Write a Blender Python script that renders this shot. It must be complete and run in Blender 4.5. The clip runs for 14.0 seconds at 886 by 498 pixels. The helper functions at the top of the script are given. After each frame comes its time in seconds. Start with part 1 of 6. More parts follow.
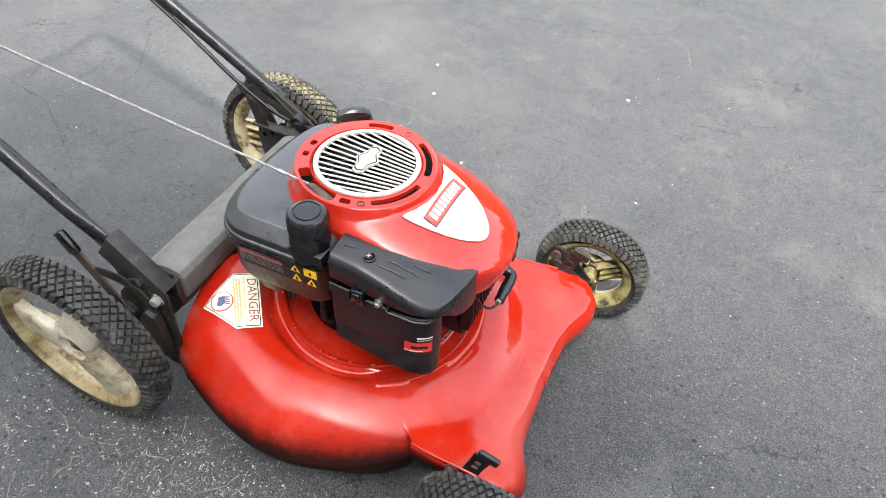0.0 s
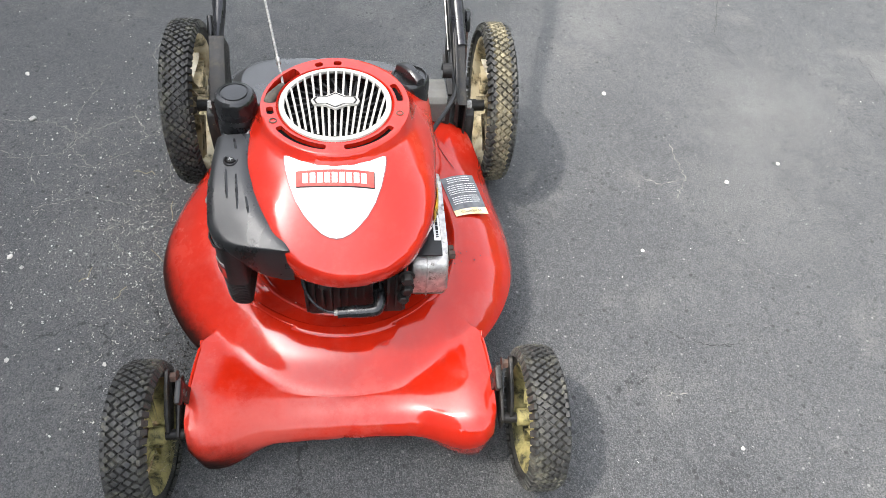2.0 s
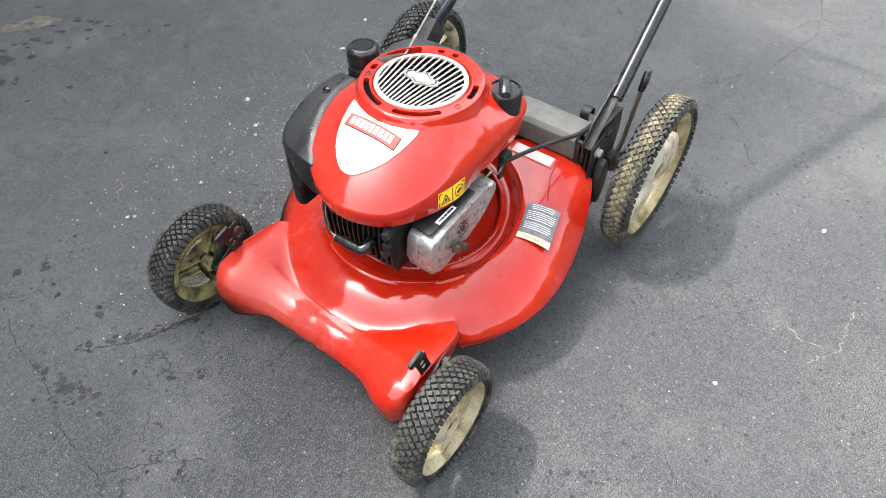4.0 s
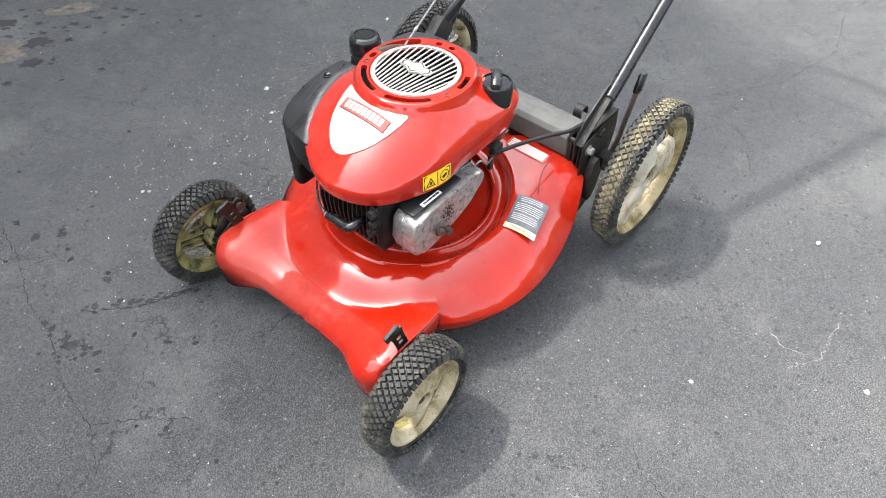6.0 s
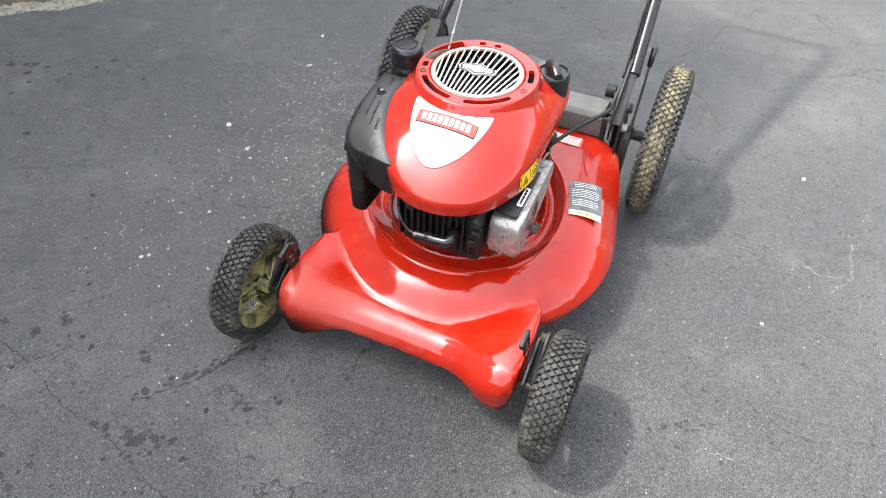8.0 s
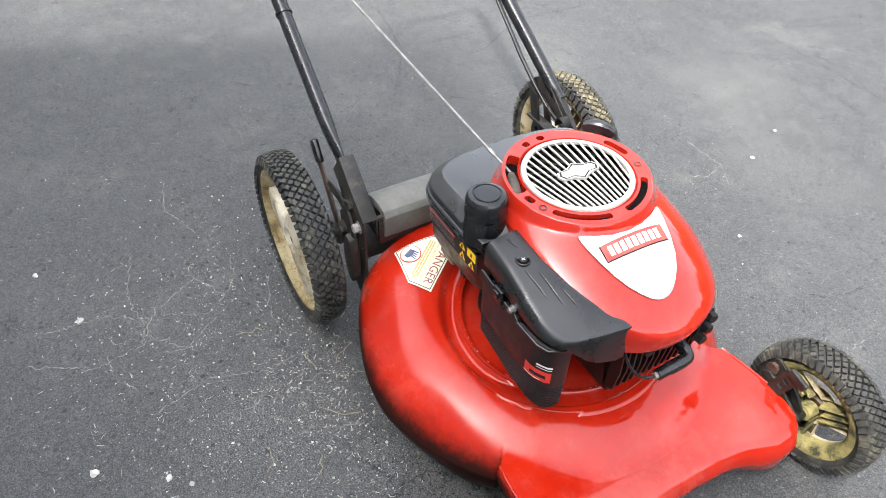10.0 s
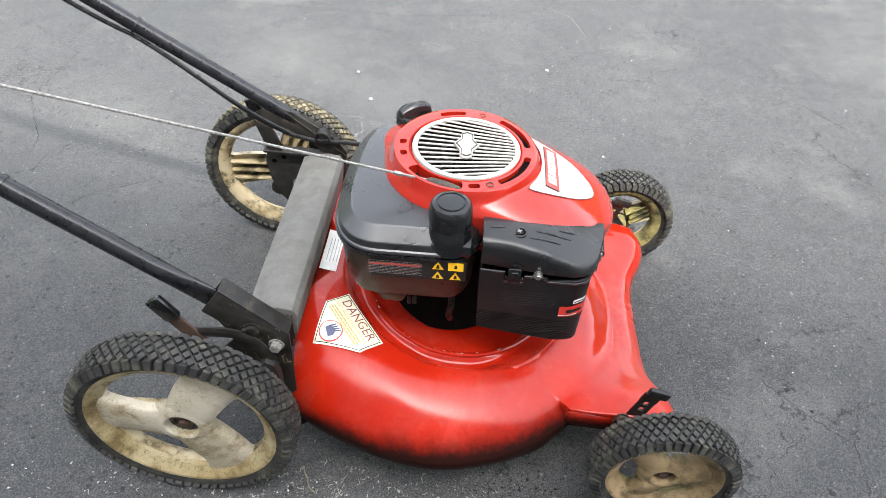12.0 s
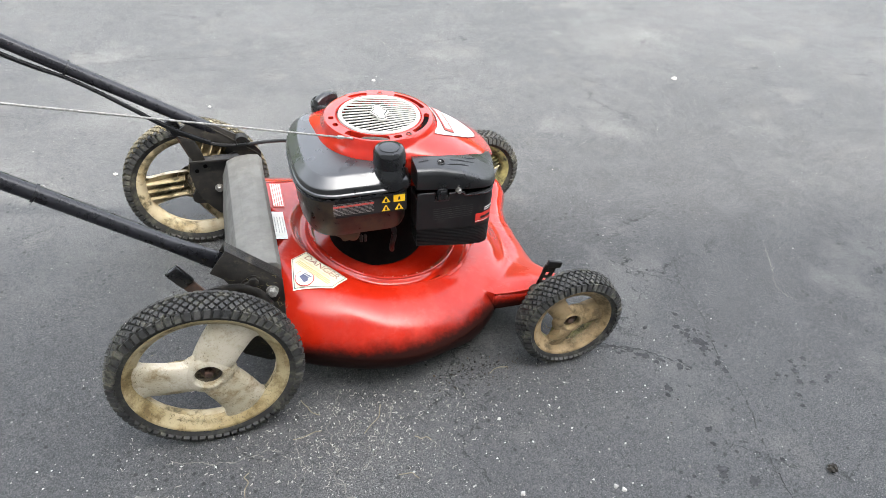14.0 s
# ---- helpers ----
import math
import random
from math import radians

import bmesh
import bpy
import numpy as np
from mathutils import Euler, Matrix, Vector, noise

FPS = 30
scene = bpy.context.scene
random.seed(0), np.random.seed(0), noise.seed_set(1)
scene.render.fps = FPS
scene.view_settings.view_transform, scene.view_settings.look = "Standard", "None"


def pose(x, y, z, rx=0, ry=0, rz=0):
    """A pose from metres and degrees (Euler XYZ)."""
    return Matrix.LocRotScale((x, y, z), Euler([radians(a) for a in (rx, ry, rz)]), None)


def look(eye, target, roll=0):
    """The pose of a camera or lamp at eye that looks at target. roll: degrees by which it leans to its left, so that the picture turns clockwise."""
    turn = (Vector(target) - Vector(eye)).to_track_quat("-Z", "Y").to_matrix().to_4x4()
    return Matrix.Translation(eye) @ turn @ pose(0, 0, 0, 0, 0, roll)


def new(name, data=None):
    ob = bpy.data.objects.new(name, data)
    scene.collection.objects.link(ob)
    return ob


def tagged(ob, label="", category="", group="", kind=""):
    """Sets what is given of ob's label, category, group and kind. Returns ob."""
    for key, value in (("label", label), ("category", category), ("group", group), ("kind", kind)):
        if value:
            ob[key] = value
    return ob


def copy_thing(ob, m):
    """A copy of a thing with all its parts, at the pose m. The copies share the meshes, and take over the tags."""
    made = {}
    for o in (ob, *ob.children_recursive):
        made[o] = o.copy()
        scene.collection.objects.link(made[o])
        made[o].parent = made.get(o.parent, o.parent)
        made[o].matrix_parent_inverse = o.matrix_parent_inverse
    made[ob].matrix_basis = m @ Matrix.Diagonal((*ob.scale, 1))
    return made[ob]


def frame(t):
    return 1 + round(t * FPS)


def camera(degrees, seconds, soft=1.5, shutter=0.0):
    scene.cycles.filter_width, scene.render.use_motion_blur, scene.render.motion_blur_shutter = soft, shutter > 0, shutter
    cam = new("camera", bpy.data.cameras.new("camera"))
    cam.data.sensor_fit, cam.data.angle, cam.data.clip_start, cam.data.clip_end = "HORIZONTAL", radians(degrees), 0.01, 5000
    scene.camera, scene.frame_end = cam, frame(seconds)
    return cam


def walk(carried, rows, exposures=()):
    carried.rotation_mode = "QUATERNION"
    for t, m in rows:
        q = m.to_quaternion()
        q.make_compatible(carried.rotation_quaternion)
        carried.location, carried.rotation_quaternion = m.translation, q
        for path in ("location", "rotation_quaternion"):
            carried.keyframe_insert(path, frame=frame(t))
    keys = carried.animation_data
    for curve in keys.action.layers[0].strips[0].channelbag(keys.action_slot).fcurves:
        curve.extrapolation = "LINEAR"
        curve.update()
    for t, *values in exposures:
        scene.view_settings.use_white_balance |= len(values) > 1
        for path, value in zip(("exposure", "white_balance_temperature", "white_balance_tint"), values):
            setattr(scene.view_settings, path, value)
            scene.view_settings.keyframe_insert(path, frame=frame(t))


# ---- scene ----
cam = camera(65.1, 14.0, soft=0.5)
PATH = [
    (0, (0.412, -0.657, 1.014), (-0.129, 0.656, -0.394), 3.4),
    (0.5, (0.59, -0.508, 1.039), (-0.232, 0.536, -0.456), 6.4),
    (1, (0.744, -0.381, 1.028), (-0.318, 0.409, -0.471), 5.8),
    (1.5, (0.735, -0.186, 1.021), (-0.447, 0.35, -0.501), 7.0),
    (2, (0.766, 0.035, 1.012), (-0.506, 0.252, -0.515), 6.1),
    (2.2, (0.809, 0.142, 1.026), (-0.482, 0.181, -0.501), 4.3),
    (2.5, (0.813, 0.235, 1.031), (-0.453, 0.086, -0.511), 1.3),
    (3, (0.742, 0.351, 1.024), (-0.478, -0.034, -0.513), 2.8),
    (3.2, (0.731, 0.403, 1.027), (-0.428, -0.155, -0.505), 0.7),
    (5.3, (0.764, 0.68, 1.041), (-0.299, -0.199, -0.407), 0.7),
    (5.5, (0.758, 0.678, 1.039), (-0.308, -0.201, -0.408), 0.7),
    (6, (0.742, 0.672, 1.04), (-0.31, -0.22, -0.409), 1.1),
    (6.5, (0.722, 0.672, 1.039), (-0.324, -0.242, -0.4), 1.7),
    (7, (0.747, 0.659, 1.039), (-0.271, -0.284, -0.401), 0.9),
    (7.5, (0.834, 0.533, 1.02), (-0.299, -0.251, -0.43), 2.4),
    (7.9, (0.938, 0.365, 1.011), (-0.365, -0.172, -0.407), 3.4),
    (8, (0.94, 0.332, 1.008), (-0.36, -0.208, -0.414), 2.3),
    (8.5, (0.899, 0.151, 0.985), (-0.455, -0.128, -0.459), 3.3),
    (8.7, (0.862, 0.073, 0.972), (-0.495, -0.198, -0.471), 0.0),
    (10.8, (0.352, -0.721, 0.97), (-0.394, 0.545, -0.387), 3.3),
    (11, (0.304, -0.727, 0.974), (-0.328, 0.58, -0.401), 2.8),
    (11.5, (0.178, -0.727, 0.966), (-0.28, 0.623, -0.437), 0.9),
    (12, (0.029, -0.791, 0.965), (-0.029, 0.676, -0.394), 2.8),
    (12.5, (-0.098, -0.927, 0.993), (0.172, 0.579, -0.295), 1.5),
    (13, (-0.115, -1.012, 1.002), (0.214, 0.484, -0.283), 4.2),
    (13.5, (-0.141, -1.068, 1.011), (0.242, 0.458, -0.224), 4.0),
    (14, (-0.217, -1.105, 1.014), (0.287, 0.38, -0.228), 3.1),
]
EXPOSURES = [(0, 1.85), (0.5, 1.70), (1, 1.63), (1.5, 1.67), (2.5, 1.76), (3, 1.82), (5.5, 1.88), (8.5, 1.88), (11, 1.86), (12, 1.86), (12.5, 1.84), (13, 1.90), (13.5, 2.0), (14, 2.02)]
SKY, SUN = 0.415, 1.93
walk(cam, [(t, look(eye, target, roll)) for t, eye, target, roll in PATH], EXPOSURES)

# ---- daylight: bright thin cloud with a weak, soft sun ----
SUN_ELEVATION, SUN_AZIMUTH = radians(60), radians(-75)
world = bpy.data.worlds.new("daylight")
scene.world = world
world.use_nodes = True
wn = world.node_tree
wn.nodes.clear()
sky = wn.nodes.new("ShaderNodeTexSky")
sky.sky_type, sky.sun_disc = "NISHITA", False
sky.sun_elevation, sky.sun_rotation = SUN_ELEVATION, math.pi / 2 - SUN_AZIMUTH
sky.air_density, sky.dust_density, sky.ozone_density = 1.0, 2.2, 1.0
white = wn.nodes.new("ShaderNodeMix")
white.data_type = "RGBA"
white.inputs[0].default_value = 0.80
back = wn.nodes.new("ShaderNodeBackground")
back.inputs["Strength"].default_value = SKY
out = wn.nodes.new("ShaderNodeOutputWorld")
hue = wn.nodes.new("ShaderNodeRGBToBW")
wn.links.new(sky.outputs[0], hue.inputs[0])
wn.links.new(sky.outputs[0], white.inputs[6])
wn.links.new(hue.outputs[0], white.inputs[7])
wn.links.new(white.outputs[2], back.inputs["Color"])
wn.links.new(back.outputs[0], out.inputs["Surface"])
sun_data = bpy.data.lights.new("sun", "SUN")
sun_data.energy, sun_data.angle, sun_data.color = SUN, radians(2.4), (1.0, 0.95, 0.88)
sun = new("sun", sun_data)
sun.matrix_world = look((0, 0, 0), (-math.cos(SUN_AZIMUTH) * math.cos(SUN_ELEVATION), -math.sin(SUN_AZIMUTH) * math.cos(SUN_ELEVATION), -math.sin(SUN_ELEVATION)))


# ---- materials ----
def nodes_of(name):
    m = bpy.data.materials.new(name)
    m.use_nodes = True
    return m, m.node_tree, m.node_tree.nodes["Principled BSDF"]


def add(tree, kind, **values):
    n = tree.nodes.new(kind)
    for key, value in values.items():
        n.inputs[key.replace("_", " ")].default_value = value
    return n


def noise_at(tree, where, scale, detail=4.0, rough=0.6):
    n = add(tree, "ShaderNodeTexNoise", Scale=scale, Detail=detail, Roughness=rough)
    tree.links.new(where, n.inputs["Vector"])
    return n.outputs["Fac"]


def ramp(tree, value, low, high, a=0.0, b=1.0):
    if low > high:
        value, low, high = math2(tree, "MULTIPLY", value, -1.0), -low, -high
    n = add(tree, "ShaderNodeMapRange")
    n.interpolation_type = "SMOOTHSTEP"
    for k, v in zip((1, 2, 3, 4), (low, high, a, b)):
        n.inputs[k].default_value = v
    tree.links.new(value, n.inputs[0])
    return n.outputs[0]


def math2(tree, op, a, b):
    n = tree.nodes.new("ShaderNodeMath")
    n.operation = op
    for slot, v in zip(n.inputs, (a, b)):
        if isinstance(v, (int, float)):
            slot.default_value = v
        else:
            tree.links.new(v, slot)
    return n.outputs[0]


def blend(tree, fac, a, b):
    n = tree.nodes.new("ShaderNodeMix")
    n.data_type = "RGBA"
    for slot, v in ((n.inputs[0], fac), (n.inputs[6], a), (n.inputs[7], b)):
        if isinstance(v, tuple):
            slot.default_value = (*v, 1.0)
        elif isinstance(v, (int, float)):
            slot.default_value = v
        else:
            tree.links.new(v, slot)
    return n.outputs[2]


def place(tree):
    return tree.nodes.new("ShaderNodeTexCoord").outputs["Object"]


def bumped(tree, bsdf, height, strength, distance):
    n = add(tree, "ShaderNodeBump", Strength=strength, Distance=distance)
    tree.links.new(height, n.inputs["Height"])
    tree.links.new(n.outputs[0], bsdf.inputs["Normal"])


def surface(name, a, b, rough=0.5, metal=0.0, scale=60.0, grain=600.0, bump=0.15, dirt=None, dirt_at=(0.55, 0.7), dirt_scale=14.0, coat=0.0, spec=0.5, speck=None):
    """A worn surface: two tones by a coarse noise, fine relief, and dirt in patches."""
    m, tree, bsdf = nodes_of(name)
    where = place(tree)
    coarse = noise_at(tree, where, scale)
    fine = noise_at(tree, where, grain, 3.0)
    color = blend(tree, ramp(tree, coarse, 0.35, 0.65), a, b)
    r = ramp(tree, coarse, 0.3, 0.7, max(rough - 0.08, 0.02), min(rough + 0.1, 1.0))
    if dirt:
        patch = ramp(tree, noise_at(tree, where, dirt_scale, 6.0, 0.7), *dirt_at)
        color = blend(tree, patch, color, dirt)
        r = blend(tree, patch, r, (0.85, 0.85, 0.85))
    if speck:
        grime = math2(tree, "MULTIPLY", ramp(tree, noise_at(tree, where, 330.0, 4.0, 0.7), 0.57, 0.66), ramp(tree, noise_at(tree, where, 18.0, 4.0, 0.6), 0.36, 0.60, 0.25, 0.95))
        color = blend(tree, grime, color, speck)
    tree.links.new(color, bsdf.inputs["Base Color"])
    tree.links.new(r, bsdf.inputs["Roughness"])
    bsdf.inputs["Metallic"].default_value = metal
    bsdf.inputs["Coat Weight"].default_value = coat
    bsdf.inputs["Specular IOR Level"].default_value = spec
    bsdf.inputs["Coat Roughness"].default_value = 0.08
    bumped(tree, bsdf, fine, bump, 0.0006)
    return m


def asphalt_material():
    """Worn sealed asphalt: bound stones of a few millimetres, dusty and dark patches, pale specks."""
    m, tree, bsdf = nodes_of("asphalt")
    where = place(tree)
    cells = []
    for size in (470.0, 210.0):
        v = add(tree, "ShaderNodeTexVoronoi", Scale=size)
        tree.links.new(where, v.inputs["Vector"])
        cells.append(v)
    tone = add(tree, "ShaderNodeRGBToBW")
    tree.links.new(cells[0].outputs["Color"], tone.inputs[0])
    big = noise_at(tree, where, 1.1, 5.0, 0.55)
    mid = noise_at(tree, where, 6.0, 6.0, 0.65)
    fine = noise_at(tree, where, 400.0, 3.0, 0.65)
    clump = noise_at(tree, where, 42.0, 5.0, 0.7)
    grit = noise_at(tree, where, 800.0, 2.0, 0.6)
    color = blend(tree, ramp(tree, big, 0.35, 0.65), (0.048, 0.050, 0.053), (0.070, 0.071, 0.073))
    color = blend(tree, ramp(tree, mid, 0.52, 0.70, 0.0, 0.7), color, (0.115, 0.114, 0.110))
    color = blend(tree, ramp(tree, mid, 0.46, 0.30, 0.0, 0.7), color, (0.033, 0.034, 0.037))
    worn = ramp(tree, noise_at(tree, where, 1.7, 4.0, 0.6), 0.52, 0.68, 0.0, 0.7)
    for cx, cy, size in ((-0.48, 1.00, 0.30), (-0.20, 0.86, 0.26), (1.24, 1.22, 0.36), (-0.1, -0.46, 0.22)):
        far = tree.nodes.new("ShaderNodeVectorMath")
        far.operation = "DISTANCE"
        tree.links.new(where, far.inputs[0])
        far.inputs[1].default_value = (cx, cy, 0.0)
        reach = math2(tree, "ADD", far.outputs["Value"], math2(tree, "MULTIPLY", mid, 0.5))
        spot_at = ramp(tree, reach, size + 0.25, size * 0.3 + 0.15)
        worn = math2(tree, "MAXIMUM", worn, spot_at)
        color = blend(tree, math2(tree, "MULTIPLY", spot_at, 0.26), color, (0.150, 0.147, 0.138))
    # Broad darker patches; the second paints the shade near the wall into the asphalt.
    for spot, depth in (((1.02, 0.12, 0.0), 0.55), ((0.30, -1.55, 0.0), 0.50), ((-0.9, 2.4, 0.0), 0.40)):
        far = tree.nodes.new("ShaderNodeVectorMath")
        far.operation = "DISTANCE"
        tree.links.new(where, far.inputs[0])
        far.inputs[1].default_value = spot
        reach = math2(tree, "ADD", far.outputs["Value"], math2(tree, "MULTIPLY", big, 0.5))
        color = blend(tree, ramp(tree, reach, 1.25, 0.55, 0.0, depth), color, (0.034, 0.035, 0.037))
    pebbly = noise_at(tree, where, 135.0, 4.0, 0.65)
    color = blend(tree, ramp(tree, pebbly, 0.54, 0.63, 0.0, 0.30), color, (0.150, 0.149, 0.145))
    color = blend(tree, ramp(tree, pebbly, 0.46, 0.37, 0.0, 0.40), color, (0.020, 0.025, 0.027))
    dust = noise_at(tree, where, 2.6, 6.0, 0.62)
    color = blend(tree, ramp(tree, dust, 0.52, 0.70, 0.0, 0.55), color, (0.135, 0.134, 0.128))
    color = blend(tree, ramp(tree, clump, 0.53, 0.66, 0.0, 0.26), color, (0.120, 0.119, 0.115))
    color = blend(tree, ramp(tree, clump, 0.46, 0.35, 0.0, 0.30), color, (0.026, 0.027, 0.029))
    color = blend(tree, ramp(tree, tone.outputs[0], 0.58, 0.82, 0.0, 0.36), color, (0.150, 0.149, 0.146))
    color = blend(tree, ramp(tree, tone.outputs[0], 0.42, 0.20, 0.0, 0.48), color, (0.020, 0.021, 0.022))
    rub = math2(tree, "ADD", 0.30, math2(tree, "MULTIPLY", worn, 0.55))
    color = blend(tree, math2(tree, "MULTIPLY", ramp(tree, fine, 0.53, 0.63), rub), color, (0.225, 0.224, 0.218))
    color = blend(tree, math2(tree, "MULTIPLY", ramp(tree, fine, 0.47, 0.36), rub), color, (0.013, 0.015, 0.016))
    # Hairline cracks: the edges of large wandering cells, broken off in places.
    bend = add(tree, "ShaderNodeTexNoise", Scale=5.0, Detail=5.0, Roughness=0.7)
    tree.links.new(where, bend.inputs["Vector"])
    shift = tree.nodes.new("ShaderNodeVectorMath")
    shift.operation = "MULTIPLY_ADD"
    tree.links.new(bend.outputs["Color"], shift.inputs[0])
    shift.inputs[1].default_value = (0.30, 0.30, 0.0)
    tree.links.new(where, shift.inputs[2])
    seams = add(tree, "ShaderNodeTexVoronoi", Scale=2.4)
    seams.feature = "DISTANCE_TO_EDGE"
    tree.links.new(shift.outputs[0], seams.inputs["Vector"])
    hair = math2(tree, "MULTIPLY", ramp(tree, seams.outputs["Distance"], 0.0065, 0.0015), ramp(tree, noise_at(tree, where, 2.2, 3.0, 0.6), 0.50, 0.58))
    color = blend(tree, math2(tree, "MULTIPLY", hair, 0.7), color, (0.012, 0.012, 0.013))
    pale = add(tree, "ShaderNodeRGBToBW")
    tree.links.new(cells[1].outputs["Color"], pale.inputs[0])
    speck = math2(tree, "MULTIPLY", ramp(tree, pale.outputs[0], 0.86, 0.90), ramp(tree, cells[1].outputs["Distance"], 0.34, 0.2))
    color = blend(tree, math2(tree, "MULTIPLY", speck, 0.55), color, (0.36, 0.355, 0.33))
    chips = add(tree, "ShaderNodeTexVoronoi", Scale=85.0)
    tree.links.new(where, chips.inputs["Vector"])
    lot = add(tree, "ShaderNodeRGBToBW")
    tree.links.new(chips.outputs["Color"], lot.inputs[0])
    speck = math2(tree, "MULTIPLY", ramp(tree, lot.outputs[0], 0.84, 0.88), ramp(tree, chips.outputs["Distance"], 0.26, 0.14))
    color = blend(tree, math2(tree, "MULTIPLY", speck, 0.5), color, (0.30, 0.298, 0.285))
    pock = math2(tree, "MULTIPLY", ramp(tree, lot.outputs[0], 0.20, 0.15), ramp(tree, chips.outputs["Distance"], 0.42, 0.2))
    color = blend(tree, math2(tree, "MULTIPLY", pock, 0.7), color, (0.015, 0.015, 0.016))
    tree.links.new(color, bsdf.inputs["Base Color"])
    tree.links.new(ramp(tree, mid, 0.3, 0.7, 0.60, 0.85), bsdf.inputs["Roughness"])
    bsdf.inputs["Specular IOR Level"].default_value = 0.40
    rel = math2(tree, "ADD", math2(tree, "MULTIPLY", fine, 1.0), math2(tree, "MULTIPLY", grit, 0.4))
    rel = math2(tree, "ADD", rel, math2(tree, "MULTIPLY", pebbly, 1.1))
    rel = math2(tree, "SUBTRACT", rel, math2(tree, "MULTIPLY", cells[0].outputs["Distance"], 0.5))
    bumped(tree, bsdf, rel, 1.0, 0.0030)
    return m


def paint_material(name, a, b, grime_shade=False):
    """Glossy red enamel, faded in patches; its flag adds black grime and painted-in shade along the skirt and front
    corner.
    """
    m, tree, bsdf = nodes_of(name)
    where = place(tree)
    coarse = noise_at(tree, where, 9.0, 5.0, 0.6)
    color = blend(tree, ramp(tree, coarse, 0.35, 0.7), a, b)
    scuff = ramp(tree, noise_at(tree, where, 130.0, 5.0, 0.75), 0.64, 0.70)
    color = blend(tree, math2(tree, "MULTIPLY", scuff, 0.25), color, (0.10, 0.012, 0.01))
    r = ramp(tree, coarse, 0.3, 0.7, 0.16, 0.28)
    # Pale dust film, strengthened on the cover to paint in matte sky sheen.
    dust_sheen = math2(tree, "MULTIPLY", ramp(tree, noise_at(tree, where, 12.0, 7.0, 0.75), 0.44, 0.72), 0.14 if grime_shade else 0.13)
    color = blend(tree, dust_sheen, color, (0.42, 0.11, 0.085))
    r = blend(tree, dust_sheen, r, (0.75, 0.75, 0.75))
    chips = math2(tree, "MULTIPLY", ramp(tree, noise_at(tree, where, 420.0, 2.0, 0.5), 0.74, 0.78), ramp(tree, noise_at(tree, where, 22.0, 4.0, 0.6), 0.52, 0.64))
    color = blend(tree, chips, color, (0.03, 0.012, 0.010))
    if grime_shade:
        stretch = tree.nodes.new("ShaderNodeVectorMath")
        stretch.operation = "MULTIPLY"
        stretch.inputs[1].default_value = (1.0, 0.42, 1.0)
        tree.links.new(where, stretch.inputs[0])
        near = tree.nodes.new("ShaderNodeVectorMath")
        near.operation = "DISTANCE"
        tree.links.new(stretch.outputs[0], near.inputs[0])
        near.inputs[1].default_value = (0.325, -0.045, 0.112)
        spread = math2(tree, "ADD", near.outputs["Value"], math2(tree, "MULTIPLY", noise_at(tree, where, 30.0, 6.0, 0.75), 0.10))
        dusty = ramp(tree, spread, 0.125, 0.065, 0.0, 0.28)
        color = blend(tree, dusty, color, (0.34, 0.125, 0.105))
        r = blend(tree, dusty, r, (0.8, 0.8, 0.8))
        # Black grime, plus shade painted into the colour low on the -y skirt.
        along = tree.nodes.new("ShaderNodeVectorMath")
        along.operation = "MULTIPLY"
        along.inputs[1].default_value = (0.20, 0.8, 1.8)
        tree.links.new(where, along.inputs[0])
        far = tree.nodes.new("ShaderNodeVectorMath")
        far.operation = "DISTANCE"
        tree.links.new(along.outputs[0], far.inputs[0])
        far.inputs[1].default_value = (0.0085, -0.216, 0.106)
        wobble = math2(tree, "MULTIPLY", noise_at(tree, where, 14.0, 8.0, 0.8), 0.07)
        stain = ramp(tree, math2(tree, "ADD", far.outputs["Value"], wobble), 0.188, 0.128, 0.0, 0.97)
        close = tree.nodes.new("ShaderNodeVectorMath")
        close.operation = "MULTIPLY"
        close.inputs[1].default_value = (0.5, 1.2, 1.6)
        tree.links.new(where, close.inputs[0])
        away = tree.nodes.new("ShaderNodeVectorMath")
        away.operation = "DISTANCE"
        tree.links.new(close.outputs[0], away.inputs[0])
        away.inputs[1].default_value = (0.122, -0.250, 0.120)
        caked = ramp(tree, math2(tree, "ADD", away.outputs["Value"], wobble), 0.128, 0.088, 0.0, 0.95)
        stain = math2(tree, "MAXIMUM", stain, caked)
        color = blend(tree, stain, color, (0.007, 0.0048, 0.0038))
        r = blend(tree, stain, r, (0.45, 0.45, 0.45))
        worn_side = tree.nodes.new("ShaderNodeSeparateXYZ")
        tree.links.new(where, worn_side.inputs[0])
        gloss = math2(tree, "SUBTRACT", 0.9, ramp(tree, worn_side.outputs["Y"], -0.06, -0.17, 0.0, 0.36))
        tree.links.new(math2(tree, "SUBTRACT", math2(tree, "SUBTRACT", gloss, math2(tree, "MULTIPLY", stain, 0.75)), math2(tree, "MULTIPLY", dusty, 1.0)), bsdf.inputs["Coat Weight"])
    tree.links.new(color, bsdf.inputs["Base Color"])
    tree.links.new(r, bsdf.inputs["Roughness"])
    bsdf.inputs["Coat Weight"].default_value = 1.0
    # One side has gone dull with dust.
    split = tree.nodes.new("ShaderNodeSeparateXYZ")
    tree.links.new(where, split.inputs[0])
    start = -0.10 if grime_shade else -0.01
    hazed = math2(tree, "ADD", ramp(tree, split.outputs["Y"], start, start - 0.09, 0.065, 0.16), ramp(tree, coarse, 0.4, 0.7, 0.0, 0.05))
    tree.links.new(hazed, bsdf.inputs["Coat Roughness"])
    bsdf.inputs["Coat IOR"].default_value = 1.5
    bsdf.inputs["Specular IOR Level"].default_value = 0.05
    bumped(tree, bsdf, noise_at(tree, where, 70.0, 3.0), 0.06, 0.001)
    return m


